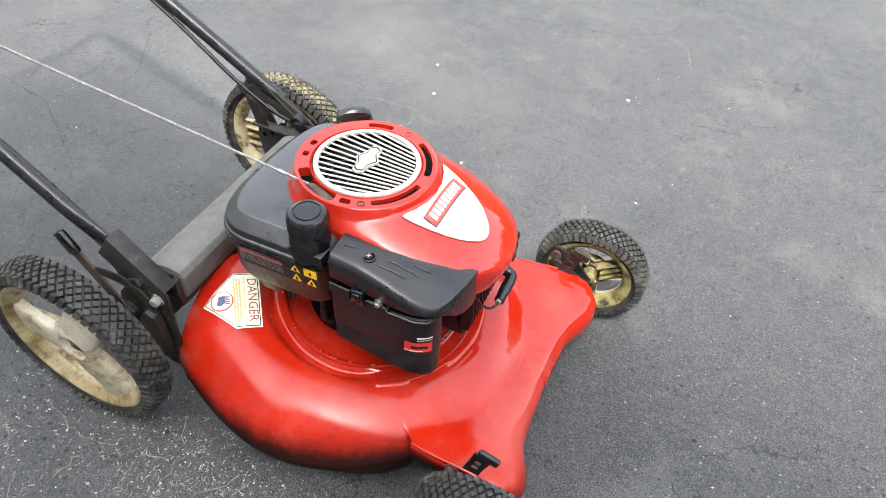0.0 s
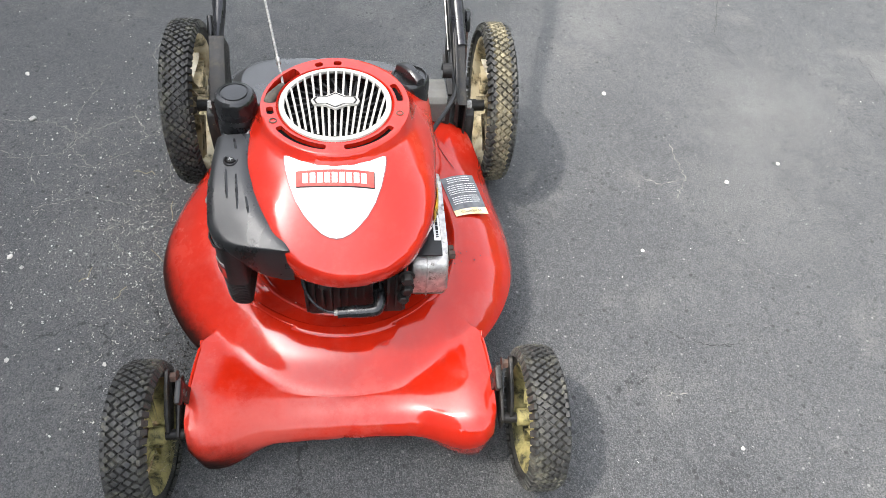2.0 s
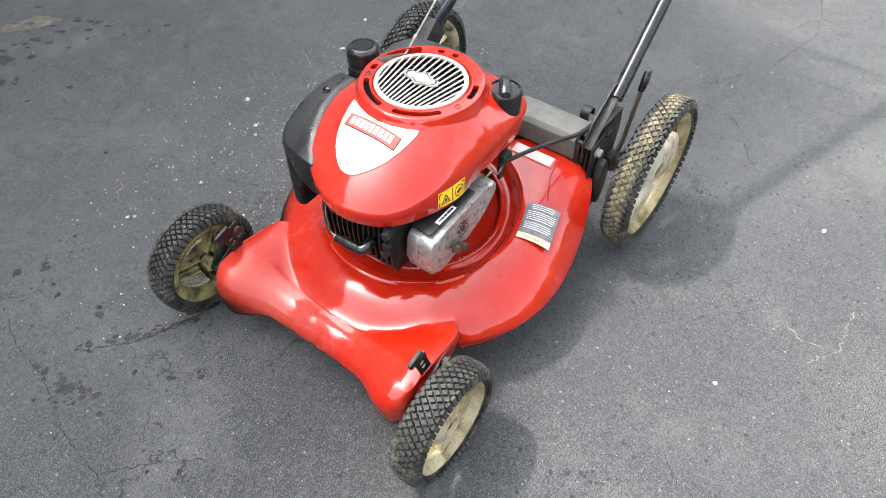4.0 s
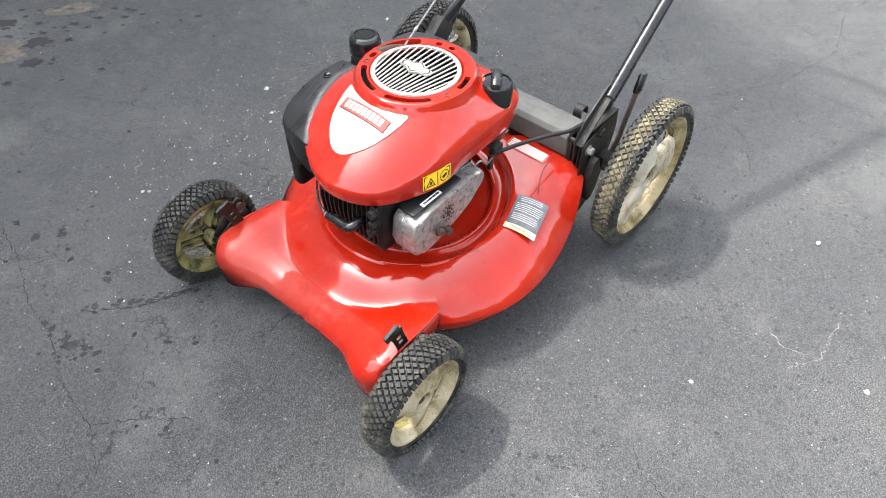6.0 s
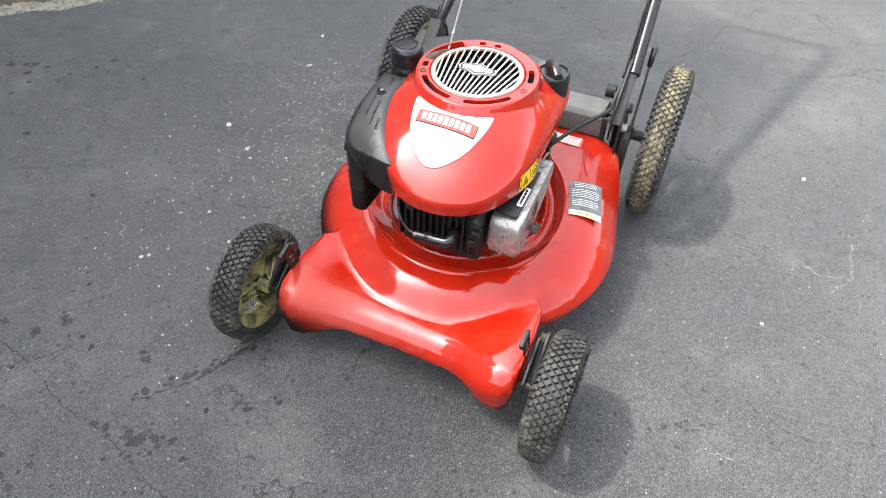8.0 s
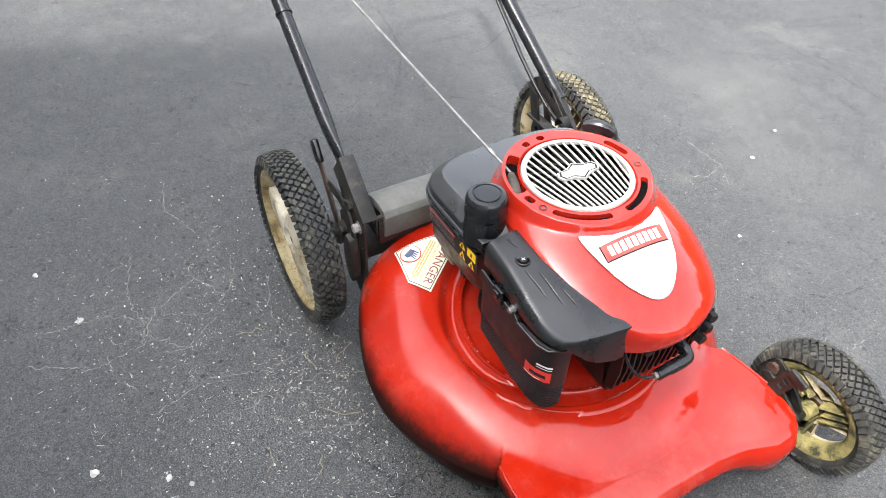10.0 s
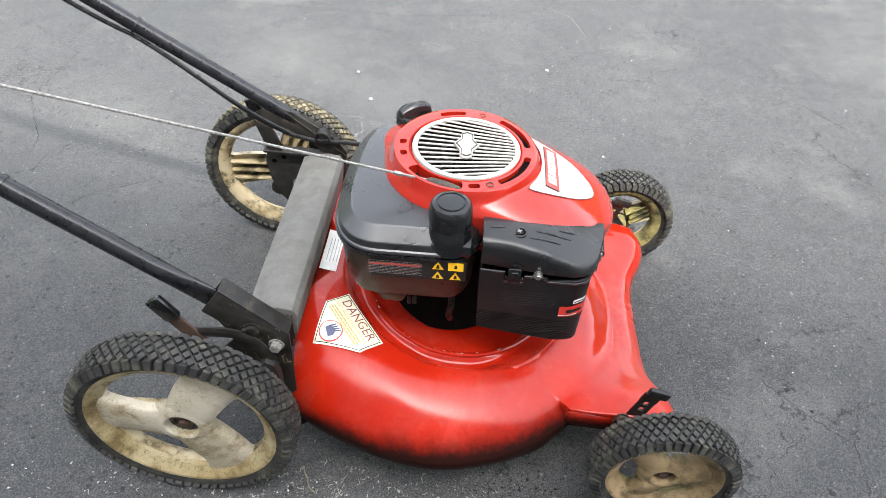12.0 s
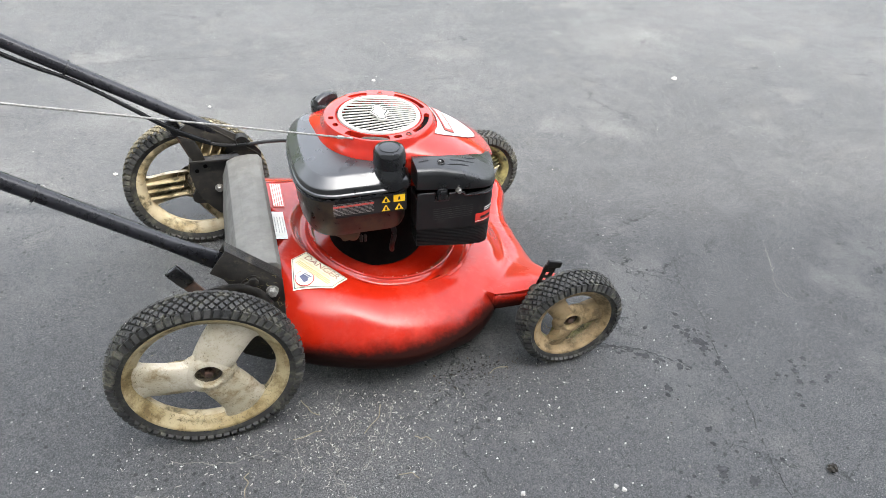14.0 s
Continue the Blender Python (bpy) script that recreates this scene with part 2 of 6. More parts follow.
ASPHALT = asphalt_material()
RED_DECK = paint_material("red deck enamel", (0.29, 0.0085, 0.0022), (0.35, 0.0135, 0.0040), grime_shade=True)
RED_COVER = paint_material("red cover enamel", (0.32, 0.0090, 0.0024), (0.385, 0.0140, 0.0044))
BLACK = surface("black plastic", (0.0045, 0.0047, 0.005), (0.009, 0.0092, 0.010), 0.24, scale=25, grain=900, bump=0.15, dirt=(0.040, 0.039, 0.037), dirt_at=(0.62, 0.92), dirt_scale=40, spec=0.5)
SATIN = surface("satin black plastic", (0.006, 0.0062, 0.0065), (0.011, 0.0112, 0.012), 0.31, scale=25, grain=900, bump=0.25, dirt=(0.042, 0.041, 0.039), dirt_at=(0.60, 0.92), dirt_scale=40, spec=0.52)
TANK_TOP = surface("glossy black plastic", (0.008, 0.0083, 0.009), (0.015, 0.0153, 0.016), 0.32, scale=25, grain=900, bump=0.2, dirt=(0.050, 0.049, 0.046), dirt_at=(0.56, 0.90), dirt_scale=40, coat=0.25, spec=0.8)
BLACK_DULL = surface("dull black plastic", (0.0055, 0.0055, 0.0058), (0.011, 0.011, 0.0113), 0.40, scale=25, grain=900, bump=0.3, dirt=(0.048, 0.046, 0.042), dirt_at=(0.56, 0.88), dirt_scale=34, spec=0.36)
TANK = surface("smoked tank plastic", (0.013, 0.011, 0.009), (0.025, 0.019, 0.013), 0.34, dirt=(0.085, 0.063, 0.038), dirt_at=(0.46, 0.80), dirt_scale=15, spec=0.45)
TUBE = surface("black tube paint", (0.0045, 0.0045, 0.006), (0.009, 0.009, 0.0115), 0.30, bump=0.1, dirt=(0.04, 0.038, 0.036), dirt_at=(0.68, 0.86), coat=0.25, spec=0.35)
BRACKET = surface("rusted black steel", (0.0065, 0.006, 0.0055), (0.018, 0.016, 0.0135), 0.48, dirt=(0.075, 0.062, 0.042), dirt_at=(0.52, 0.80), dirt_scale=70, bump=1.0, spec=0.38)
RUST = surface("brown rusty steel", (0.032, 0.018, 0.013), (0.070, 0.036, 0.023), 0.7, bump=0.6, dirt=(0.022, 0.019, 0.016))
STEEL = surface("zinc steel", (0.42, 0.41, 0.39), (0.25, 0.24, 0.22), 0.42, metal=0.9, bump=0.4, dirt=(0.10, 0.08, 0.06), dirt_at=(0.55, 0.75), dirt_scale=60)
MUFFLER = surface("aluminised steel", (0.50, 0.48, 0.46), (0.33, 0.315, 0.30), 0.36, metal=0.8, scale=90, bump=0.7, dirt=(0.16, 0.135, 0.12), dirt_at=(0.53, 0.68), dirt_scale=70)
FIN = surface("sooty cast metal", (0.006, 0.006, 0.006), (0.022, 0.021, 0.020), 0.5, metal=0.4, bump=0.5, spec=0.3)
RUBBER = surface("worn tyre rubber", (0.015, 0.015, 0.0145), (0.032, 0.0312, 0.029), 0.60, scale=60, bump=0.8, dirt=(0.125, 0.120, 0.088), dirt_at=(0.47, 0.80), dirt_scale=34, spec=0.32)
RIM = surface("cream wheel plastic", (0.46, 0.42, 0.335), (0.375, 0.33, 0.235), 0.50, scale=20, bump=0.4, dirt=(0.19, 0.138, 0.066), dirt_at=(0.47, 0.72), dirt_scale=30, speck=(0.13, 0.098, 0.05))
RIM_RING = surface("grass-stained wheel plastic", (0.37, 0.305, 0.175), (0.26, 0.195, 0.088), 0.58, scale=16, bump=0.6, dirt=(0.13, 0.090, 0.034), dirt_at=(0.44, 0.68), dirt_scale=30, speck=(0.075, 0.055, 0.025))
RIM_OCHRE = surface("ochre wheel plastic", (0.44, 0.37, 0.24), (0.29, 0.22, 0.11), 0.6, scale=22, bump=0.6, dirt=(0.07, 0.058, 0.028), dirt_at=(0.46, 0.62), dirt_scale=24)
RIM_TAN = surface("tan wheel plastic", (0.42, 0.36, 0.245), (0.31, 0.25, 0.145), 0.55, scale=24, bump=0.5, dirt=(0.14, 0.105, 0.045), dirt_at=(0.48, 0.70), dirt_scale=30, speck=(0.13, 0.098, 0.05))
RIM_BROWN = surface("brown-stained wheel plastic", (0.30, 0.215, 0.115), (0.205, 0.14, 0.065), 0.58, scale=24, bump=0.6, dirt=(0.085, 0.060, 0.027), dirt_at=(0.46, 0.68), dirt_scale=34, speck=(0.13, 0.098, 0.05))
MOSSY = surface("mossy wheel plastic", (0.265, 0.225, 0.085), (0.120, 0.108, 0.040), 0.72, scale=40, bump=0.9, dirt=(0.020, 0.020, 0.010), dirt_at=(0.47, 0.64), dirt_scale=36)
FLAP = surface("weathered grey flap", (0.112, 0.109, 0.101), (0.094, 0.092, 0.084), 0.62, scale=40, grain=350, bump=0.7, dirt=(0.150, 0.143, 0.125), dirt_at=(0.48, 0.84), dirt_scale=60, spec=0.3)
SILVER = surface("silver grille paint", (0.35, 0.335, 0.30), (0.285, 0.27, 0.24), 0.48, bump=0.15, dirt=(0.20, 0.178, 0.14), dirt_at=(0.58, 0.85), dirt_scale=60)
# Near-black that paints the shade inside slots, wells and other hollows.
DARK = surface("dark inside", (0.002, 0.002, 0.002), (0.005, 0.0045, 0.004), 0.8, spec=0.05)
SHIELD = surface("brushed silver foil", (0.51, 0.50, 0.49), (0.44, 0.43, 0.42), 0.40, metal=0.4, scale=30, bump=0.1)
LABEL_WHITE = surface("white label", (0.74, 0.73, 0.70), (0.66, 0.65, 0.61), 0.5, bump=0.05, dirt=(0.5, 0.47, 0.40), dirt_at=(0.62, 0.8))
LABEL_YELLOW = surface("yellow label", (0.85, 0.52, 0.015), (0.80, 0.46, 0.012), 0.4, bump=0.05)
LABEL_GREY = surface("slate grey label", (0.065, 0.068, 0.072), (0.125, 0.129, 0.133), 0.36, bump=0.05, spec=0.5)
LABEL_RED = surface("red label print", (0.55, 0.03, 0.02), (0.48, 0.03, 0.02), 0.45, bump=0.05)
LABEL_ROSE = surface("worn red print", (0.44, 0.045, 0.038), (0.42, 0.075, 0.06), 0.5, bump=0.05, spec=0.2)
LABEL_CREAM = surface("cream label band", (0.72, 0.62, 0.42), (0.75, 0.55, 0.25), 0.5, bump=0.05)
LABEL_OCHRE = surface("ochre print", (0.48, 0.39, 0.13), (0.42, 0.33, 0.10), 0.5, bump=0.05)
DANGER_WHITE = surface("yellowed label", (0.66, 0.64, 0.50), (0.60, 0.57, 0.40), 0.45, scale=40, bump=0.05, dirt=(0.46, 0.42, 0.26), dirt_at=(0.60, 0.8))
INK = surface("black print", (0.012, 0.012, 0.013), (0.02, 0.02, 0.02), 0.5, bump=0.05, spec=0.2)
INK_BLUE = surface("dark blue print", (0.045, 0.055, 0.11), (0.075, 0.085, 0.14), 0.5, bump=0.05)
INK_MAROON = surface("maroon print", (0.13, 0.008, 0.010), (0.10, 0.008, 0.010), 0.5, bump=0.05)
INK_FADED = surface("faded maroon print", (0.24, 0.055, 0.048), (0.19, 0.040, 0.036), 0.5, bump=0.05)
INK_GREY = surface("faint grey print", (0.36, 0.36, 0.355), (0.29, 0.29, 0.285), 0.5, bump=0.05)
CABLE = surface("wire rope", (0.30, 0.29, 0.27), (0.16, 0.155, 0.14), 0.5, metal=0.3, scale=300, bump=0.5)
PEBBLE = surface("pale grit", (0.46, 0.44, 0.40), (0.30, 0.29, 0.27), 0.8, scale=25, bump=0.5)
SOIL = surface("dark crumbs", (0.020, 0.017, 0.014), (0.04, 0.035, 0.028), 0.9, scale=25, bump=0.5)
SAND = surface("sand-filled crack", (0.22, 0.21, 0.19), (0.12, 0.118, 0.11), 0.9, scale=60, bump=0.9)
CRACK = surface("open crack", (0.020, 0.020, 0.021), (0.032, 0.032, 0.032), 0.9, scale=60, bump=0.9)
OIL = surface("oil stain", (0.016, 0.016, 0.017), (0.034, 0.034, 0.035), 0.6, scale=70, grain=400, bump=1.0, dirt=(0.050, 0.051, 0.053), dirt_at=(0.55, 0.62), dirt_scale=140, spec=0.2)
FAINT = surface("dried drip stain", (0.014, 0.014, 0.015), (0.028, 0.028, 0.029), 0.6, scale=70, grain=400, bump=1.0, dirt=(0.058, 0.058, 0.060), dirt_at=(0.50, 0.62), dirt_scale=160, spec=0.3)
TWIG = surface("dry stalk", (0.27, 0.235, 0.165), (0.17, 0.145, 0.10), 0.8, scale=80, bump=0.5)
LEAFY = surface("backdrop foliage", (0.030, 0.048, 0.018), (0.055, 0.080, 0.030), 0.9, scale=1.2, grain=9.0, bump=0.8)


# ---- mesh helpers ----
BODY = Matrix.Translation((-0.014, -0.002, 0.003)) @ Matrix.Scale(1.042, 4)
placing = [Matrix()]


def part(name, bm, material, parent, label="", smooth=True, sharp=35):
    """Links a bmesh as one mesh object under a thing or a part, in the drawing's frame that is in use."""
    mesh = bpy.data.meshes.new(name)
    bm.transform(placing[0])
    bmesh.ops.recalc_face_normals(bm, faces=bm.faces)
    bm.to_mesh(mesh)
    bm.free()
    mesh.materials.append(material)
    if smooth:
        mesh.shade_smooth()
        mesh.set_sharp_from_angle(angle=radians(sharp))
    ob = new(name, mesh)
    ob.parent = parent
    return tagged(ob, label)


def grid_faces(bm, rows, closed=True):
    """Skins rows of points; closed: each row is a ring."""
    made = [[bm.verts.new(p) for p in row] for row in rows]
    n = len(rows[0])
    for a, b in zip(made, made[1:]):
        for i in range(n if closed else n - 1):
            j = (i + 1) % n
            bm.faces.new((a[i], a[j], b[j], b[i]))
    return made


def loft(rows, cap=True, bm=None):
    bm = bm or bmesh.new()
    made = grid_faces(bm, rows)
    if cap:
        bm.faces.new(made[0][::-1])
        bm.faces.new(made[-1])
    return bm


def box(size, at=(0, 0, 0), bevel=0.0, turn=None, bm=None, segments=2):
    bm = bm or bmesh.new()
    m = Matrix.Translation(at) @ (turn or Matrix()) @ Matrix.Diagonal((*size, 1))
    made = bmesh.ops.create_cube(bm, size=1.0, matrix=m)["verts"]
    if bevel:
        edges = list({e for v in made for e in v.link_edges})
        bmesh.ops.bevel(bm, geom=edges, offset=bevel, segments=segments, affect="EDGES", profile=0.5)
    return bm


def prism(outline, low, high, axis="z", bevel=0.0, bm=None):
    """Extrudes a flat outline along an axis; the outline's pairs are the two other coordinates in order."""
    bm = bm or bmesh.new()
    at = {"z": lambda u, v, w: (u, v, w), "y": lambda u, v, w: (u, w, v), "x": lambda u, v, w: (w, u, v)}[axis]
    rows = [[bm.verts.new(at(u, v, w)) for u, v in outline] for w in (low, high)]
    n = len(outline)
    faces = [bm.faces.new((rows[0][i], rows[0][(i + 1) % n], rows[1][(i + 1) % n], rows[1][i])) for i in range(n)]
    faces += [bm.faces.new(rows[0][::-1]), bm.faces.new(rows[1])]
    if bevel:
        edges = list({e for fc in faces for e in fc.edges})
        bmesh.ops.bevel(bm, geom=edges, offset=bevel, segments=2, affect="EDGES", profile=0.5)
    return bm


def rounded(points, times=2):
    """Cuts a closed outline's corners round."""
    for _ in range(times):
        points = [q for a, b in zip(points, points[1:] + points[:1]) for q in (
            tuple(0.75 * u + 0.25 * v for u, v in zip(a, b)), tuple(0.25 * u + 0.75 * v for u, v in zip(a, b)))]
    return points


def resampled(points, n):
    """The closed outline with n evenly spaced points."""
    pts = np.array(points + points[:1], float)
    run = np.r_[0, np.cumsum(np.linalg.norm(np.diff(pts, axis=0), axis=1))]
    s = np.linspace(0, run[-1], n, endpoint=False)
    return [tuple(np.interp(s, run, pts[:, k])[i] for k in range(pts.shape[1])) for i in range(n)]


def inset(points, d):
    """Moves a counter-clockwise outline inwards by d."""
    n = len(points)
    res = []
    for i in range(n):
        a, b = Vector(points[i - 1]), Vector(points[(i + 1) % n])
        t = (b - a).normalized()
        res.append((points[i][0] - t.y * d, points[i][1] + t.x * d))
    return res


def smooth_path(points, steps=8):
    """A soft curve through points."""
    p = [Vector(q) for q in points]
    p = [2 * p[0] - p[1]] + p + [2 * p[-1] - p[-2]]
    res = []
    for a, b, c, d in zip(p, p[1:], p[2:], p[3:]):
        for k in range(steps):
            t = k / steps
            res.append(0.5 * (2 * b + (c - a) * t + (2 * a - 5 * b + 4 * c - d) * t * t + (3 * b - a - 3 * c + d) * t ** 3))
    return res + [p[-2]]


def tube(points, radius, sides=12, bm=None, flat=1.0):
    """A round bar along points; radius a number or one for each point."""
    bm = bm or bmesh.new()
    points = [Vector(p) for p in points]
    radii = radius if isinstance(radius, (list, tuple)) else [radius] * len(points)
    up = Vector((0, 0, 1))
    rows = []
    for i, p in enumerate(points):
        t = (points[min(i + 1, len(points) - 1)] - points[max(i - 1, 0)]).normalized()
        side = t.cross(up)
        side = side.normalized() if side.length > 0.01 else Vector((1, 0, 0))
        over = side.cross(t).normalized()
        rows.append([p + radii[i] * (math.cos(a) * side * flat + math.sin(a) * over) for a in (2 * math.pi * k / sides for k in range(sides))])
    return loft(rows, True, bm)


def turned(profile, sides=32, m=None, bm=None, cap=True):
    """Turns a profile of (radius, height) round the z axis, then moves it by m."""
    bm = bm or bmesh.new()
    m = m or Matrix()
    rows = [[m @ Vector((r * math.cos(a), r * math.sin(a), h)) for a in (2 * math.pi * k / sides for k in range(sides))] for r, h in profile]
    return loft(rows, cap, bm)


def bolt(bm, at, axis, size=0.007, depth=0.006):
    """A hexagonal head with a washer, standing out along axis."""
    m = Matrix.Translation(at) @ Vector(axis).to_track_quat("Z", "Y").to_matrix().to_4x4()
    turned([(size * 1.35, 0), (size * 1.35, 0.0012)], 16, m, bm)
    turned([(size, 0.0012), (size, depth), (size * 0.8, depth + 0.001)], 6, m, bm)
    return bm


def letters(text, size):
    """The words as flat triangles, centred, in a bmesh."""
    data = bpy.data.curves.new("words", "FONT")
    data.body, data.size, data.align_x, data.align_y = text, size, "CENTER", "CENTER"
    data.resolution_u = 2
    ob = bpy.data.objects.new("words", data)
    mesh = bpy.data.meshes.new_from_object(ob)
    bm = bmesh.new()
    bm.from_mesh(mesh)
    for axis in (0, 1):
        span = max(abs(v.co[axis]) for v in bm.verts)
        for k in range(-int(span / 0.004), int(span / 0.004) + 1):
            co, no = [0, 0, 0], [0, 0, 0]
            co[axis], no[axis] = k * 0.004, 1
            bmesh.ops.bisect_plane(bm, geom=bm.verts[:] + bm.edges[:] + bm.faces[:], plane_co=co, plane_no=no, dist=1e-6)
    bpy.data.objects.remove(ob)
    bpy.data.curves.remove(data)
    bpy.data.meshes.remove(mesh)
    return bm


def patch(outline, step=0.006):
    """A flat sheet with that outline, cut into a grid so that it can follow a curved face."""
    bm = bmesh.new()
    bm.faces.new([bm.verts.new((u, v, 0)) for u, v in outline])
    us, vs = [p[0] for p in outline], [p[1] for p in outline]
    for axis, low, high in ((0, min(us), max(us)), (1, min(vs), max(vs))):
        for k in range(1, int((high - low) / step) + 1):
            co, no = [0, 0, 0], [0, 0, 0]
            co[axis], no[axis] = low + k * step, 1
            bmesh.ops.bisect_plane(bm, geom=bm.verts[:] + bm.edges[:] + bm.faces[:], plane_co=co, plane_no=no, dist=1e-6)
    return bm


def laid(bm, spot):
    """Moves each flat point (u, v) to spot(u, v)."""
    for v in bm.verts:
        v.co = spot(v.co.x, v.co.y)
    return bm


def bars(width, rows, height, gap, seed=0, bm=None, at=(0, 0), word=(0.003, 0.009)):
    """Lines of unreadable print as plain bars, broken where words end."""
    rng = random.Random(seed)
    bm = bm or bmesh.new()
    for k in range(rows):
        v = at[1] - k * (height + gap)
        u = -width / 2
        while u < width / 2 - 0.002:
            w = min(rng.uniform(*word), width / 2 - u)
            bm.faces.new([bm.verts.new((at[0] + p, q, 0)) for p, q in ((u, v - height), (u + w, v - height), (u + w, v), (u, v))])
            u += w + 0.32 * word[0]
    return bm


# ---- ground and surroundings ----
bm = bmesh.new()
bmesh.ops.create_grid(bm, x_segments=40, y_segments=40, size=40)
ground = part("ground", bm, ASPHALT, None, smooth=False)
tagged(ground, "dark grey sealed asphalt driveway, worn and speckled with grit", "driveway", kind="structure")

# Plain wall added out of view to keep the sun off the near asphalt.
WALL_H = 6.0
# Its low wing is shaped to darken reflections in the deck paint.
bm = prism([(-9.0, 0), (8.0, 0), (8.0, WALL_H), (-1.6, WALL_H), (-2.6, 3.4), (-9.0, 3.4)], -0.125, 0.125, "y")
bm.transform(Matrix.Translation((1.35, -3.30, 0)) @ Matrix.Rotation(math.atan(-0.2), 4, "Z"))
wall = part("sun_blocker_wall", bm, surface("grey blocker wall", (0.42, 0.42, 0.41), (0.37, 0.37, 0.36), 0.8, scale=2.0, grain=30.0), None, smooth=False)
tagged(wall, "plain grey wall added out of view to block the sun", "wall", kind="structure")

# Tall planting far round the drive, seen only as reflections in the paint.
bm = bmesh.new()
rng = random.Random(5)
rows = [[], [], [], []]
for k in range(720):
    a = 2 * math.pi * k / 720
    h = 4.6 + 2.8 * noise.noise((3 * math.cos(a), 3 * math.sin(a), 0.3)) + 1.8 * noise.noise((11 * math.cos(a), 11 * math.sin(a), 2.0)) + 1.1 * noise.noise((38 * math.cos(a), 38 * math.sin(a), 5.0)) + rng.uniform(-0.25, 0.25)
    r = 16 + 1.5 * noise.noise((5 * math.cos(a), 5 * math.sin(a), 7.0))
    for row, f in zip(rows, (0, 0.4, 0.8, 1.0)):
        row.append((r * math.cos(a) * (1 + 0.08 * f), r * math.sin(a) * (1 + 0.08 * f), h * f))
grid_faces(bm, rows)
backdrop = part("backdrop", bm, LEAFY, None)
tagged(backdrop, "dark green trees and hedge far round the driveway", "trees", kind="structure")

# ---- the lawn mower: its body is drawn in a frame of its own, set on the wheels by BODY ----
placing[0] = BODY
mower = tagged(new("lawn_mower"), "red walk-behind petrol lawn mower with black handle, parked on asphalt", "lawn mower")


def soft(a, b, x):
    t = min(max((x - a) / (b - a), 0), 1)
    return t * t * (3 - 2 * t)


def deck_top(x):
    return 0.165 - 0.21 * min(x, 0) - 0.09 * max(x, 0)


def deck_z(x, y):
    """Height of the deck's upper face inside its round bowl."""
    top, e, r = deck_top(x), math.hypot(x - 0.038, y), math.hypot(x if y < 0 else 0.02 * math.log1p(math.exp((x + 0.10) / 0.02)) - 0.10, y)
    front = soft(0.06, 0.17, x)
    z = top - (0.020 - 0.012 * front) * (1 - soft(0.156 - 0.016 * front, 0.173 + 0.015 * front, e)) + 0.009 * (1 - front) * math.exp(-((e - 0.140) / 0.005) ** 2)
    if r > 0.183:
        t = min((r - 0.183) / 0.104, 0.988)
        drop = (top - 0.085) * (1 - (1 - t ** 1.7) ** (1 / 1.7))
        # In front the bowl breaks over a knee into a steep straight slope.
        fall = 0.92 * 0.006 * math.log1p(math.exp((r - 0.238) / 0.006))
        z -= drop + (fall - drop) * soft(0.205, 0.272, x)
    return z


FRONT = [(0.2055, 0.1985), (0.23, 0.2005), (0.28, 0.2035), (0.325, 0.2055), (0.347, 0.2020), (0.358, 0.188), (0.361, 0.166), (0.352, 0.140), (0.340, 0.118), (0.333, 0.09), (0.331, 0.05), (0.330, 0.0)]
FRONT_A = [math.degrees(math.atan2(y, x)) for x, y in FRONT][::-1]
FRONT_R = [math.hypot(x, y) for x, y in FRONT][::-1]
RIM_R = 0.2845


def apron(x, y):
    """Height of the flare in front of the bowl, with a swelling over each horn."""
    return 0.103 + 0.021 * soft(0.05, 0.20, abs(y)) - 0.14 * max(x - 0.285, 0) + 0.007 * math.exp(-((x - 0.30) / 0.06) ** 2 - ((abs(y) - 0.180) / 0.045) ** 2)


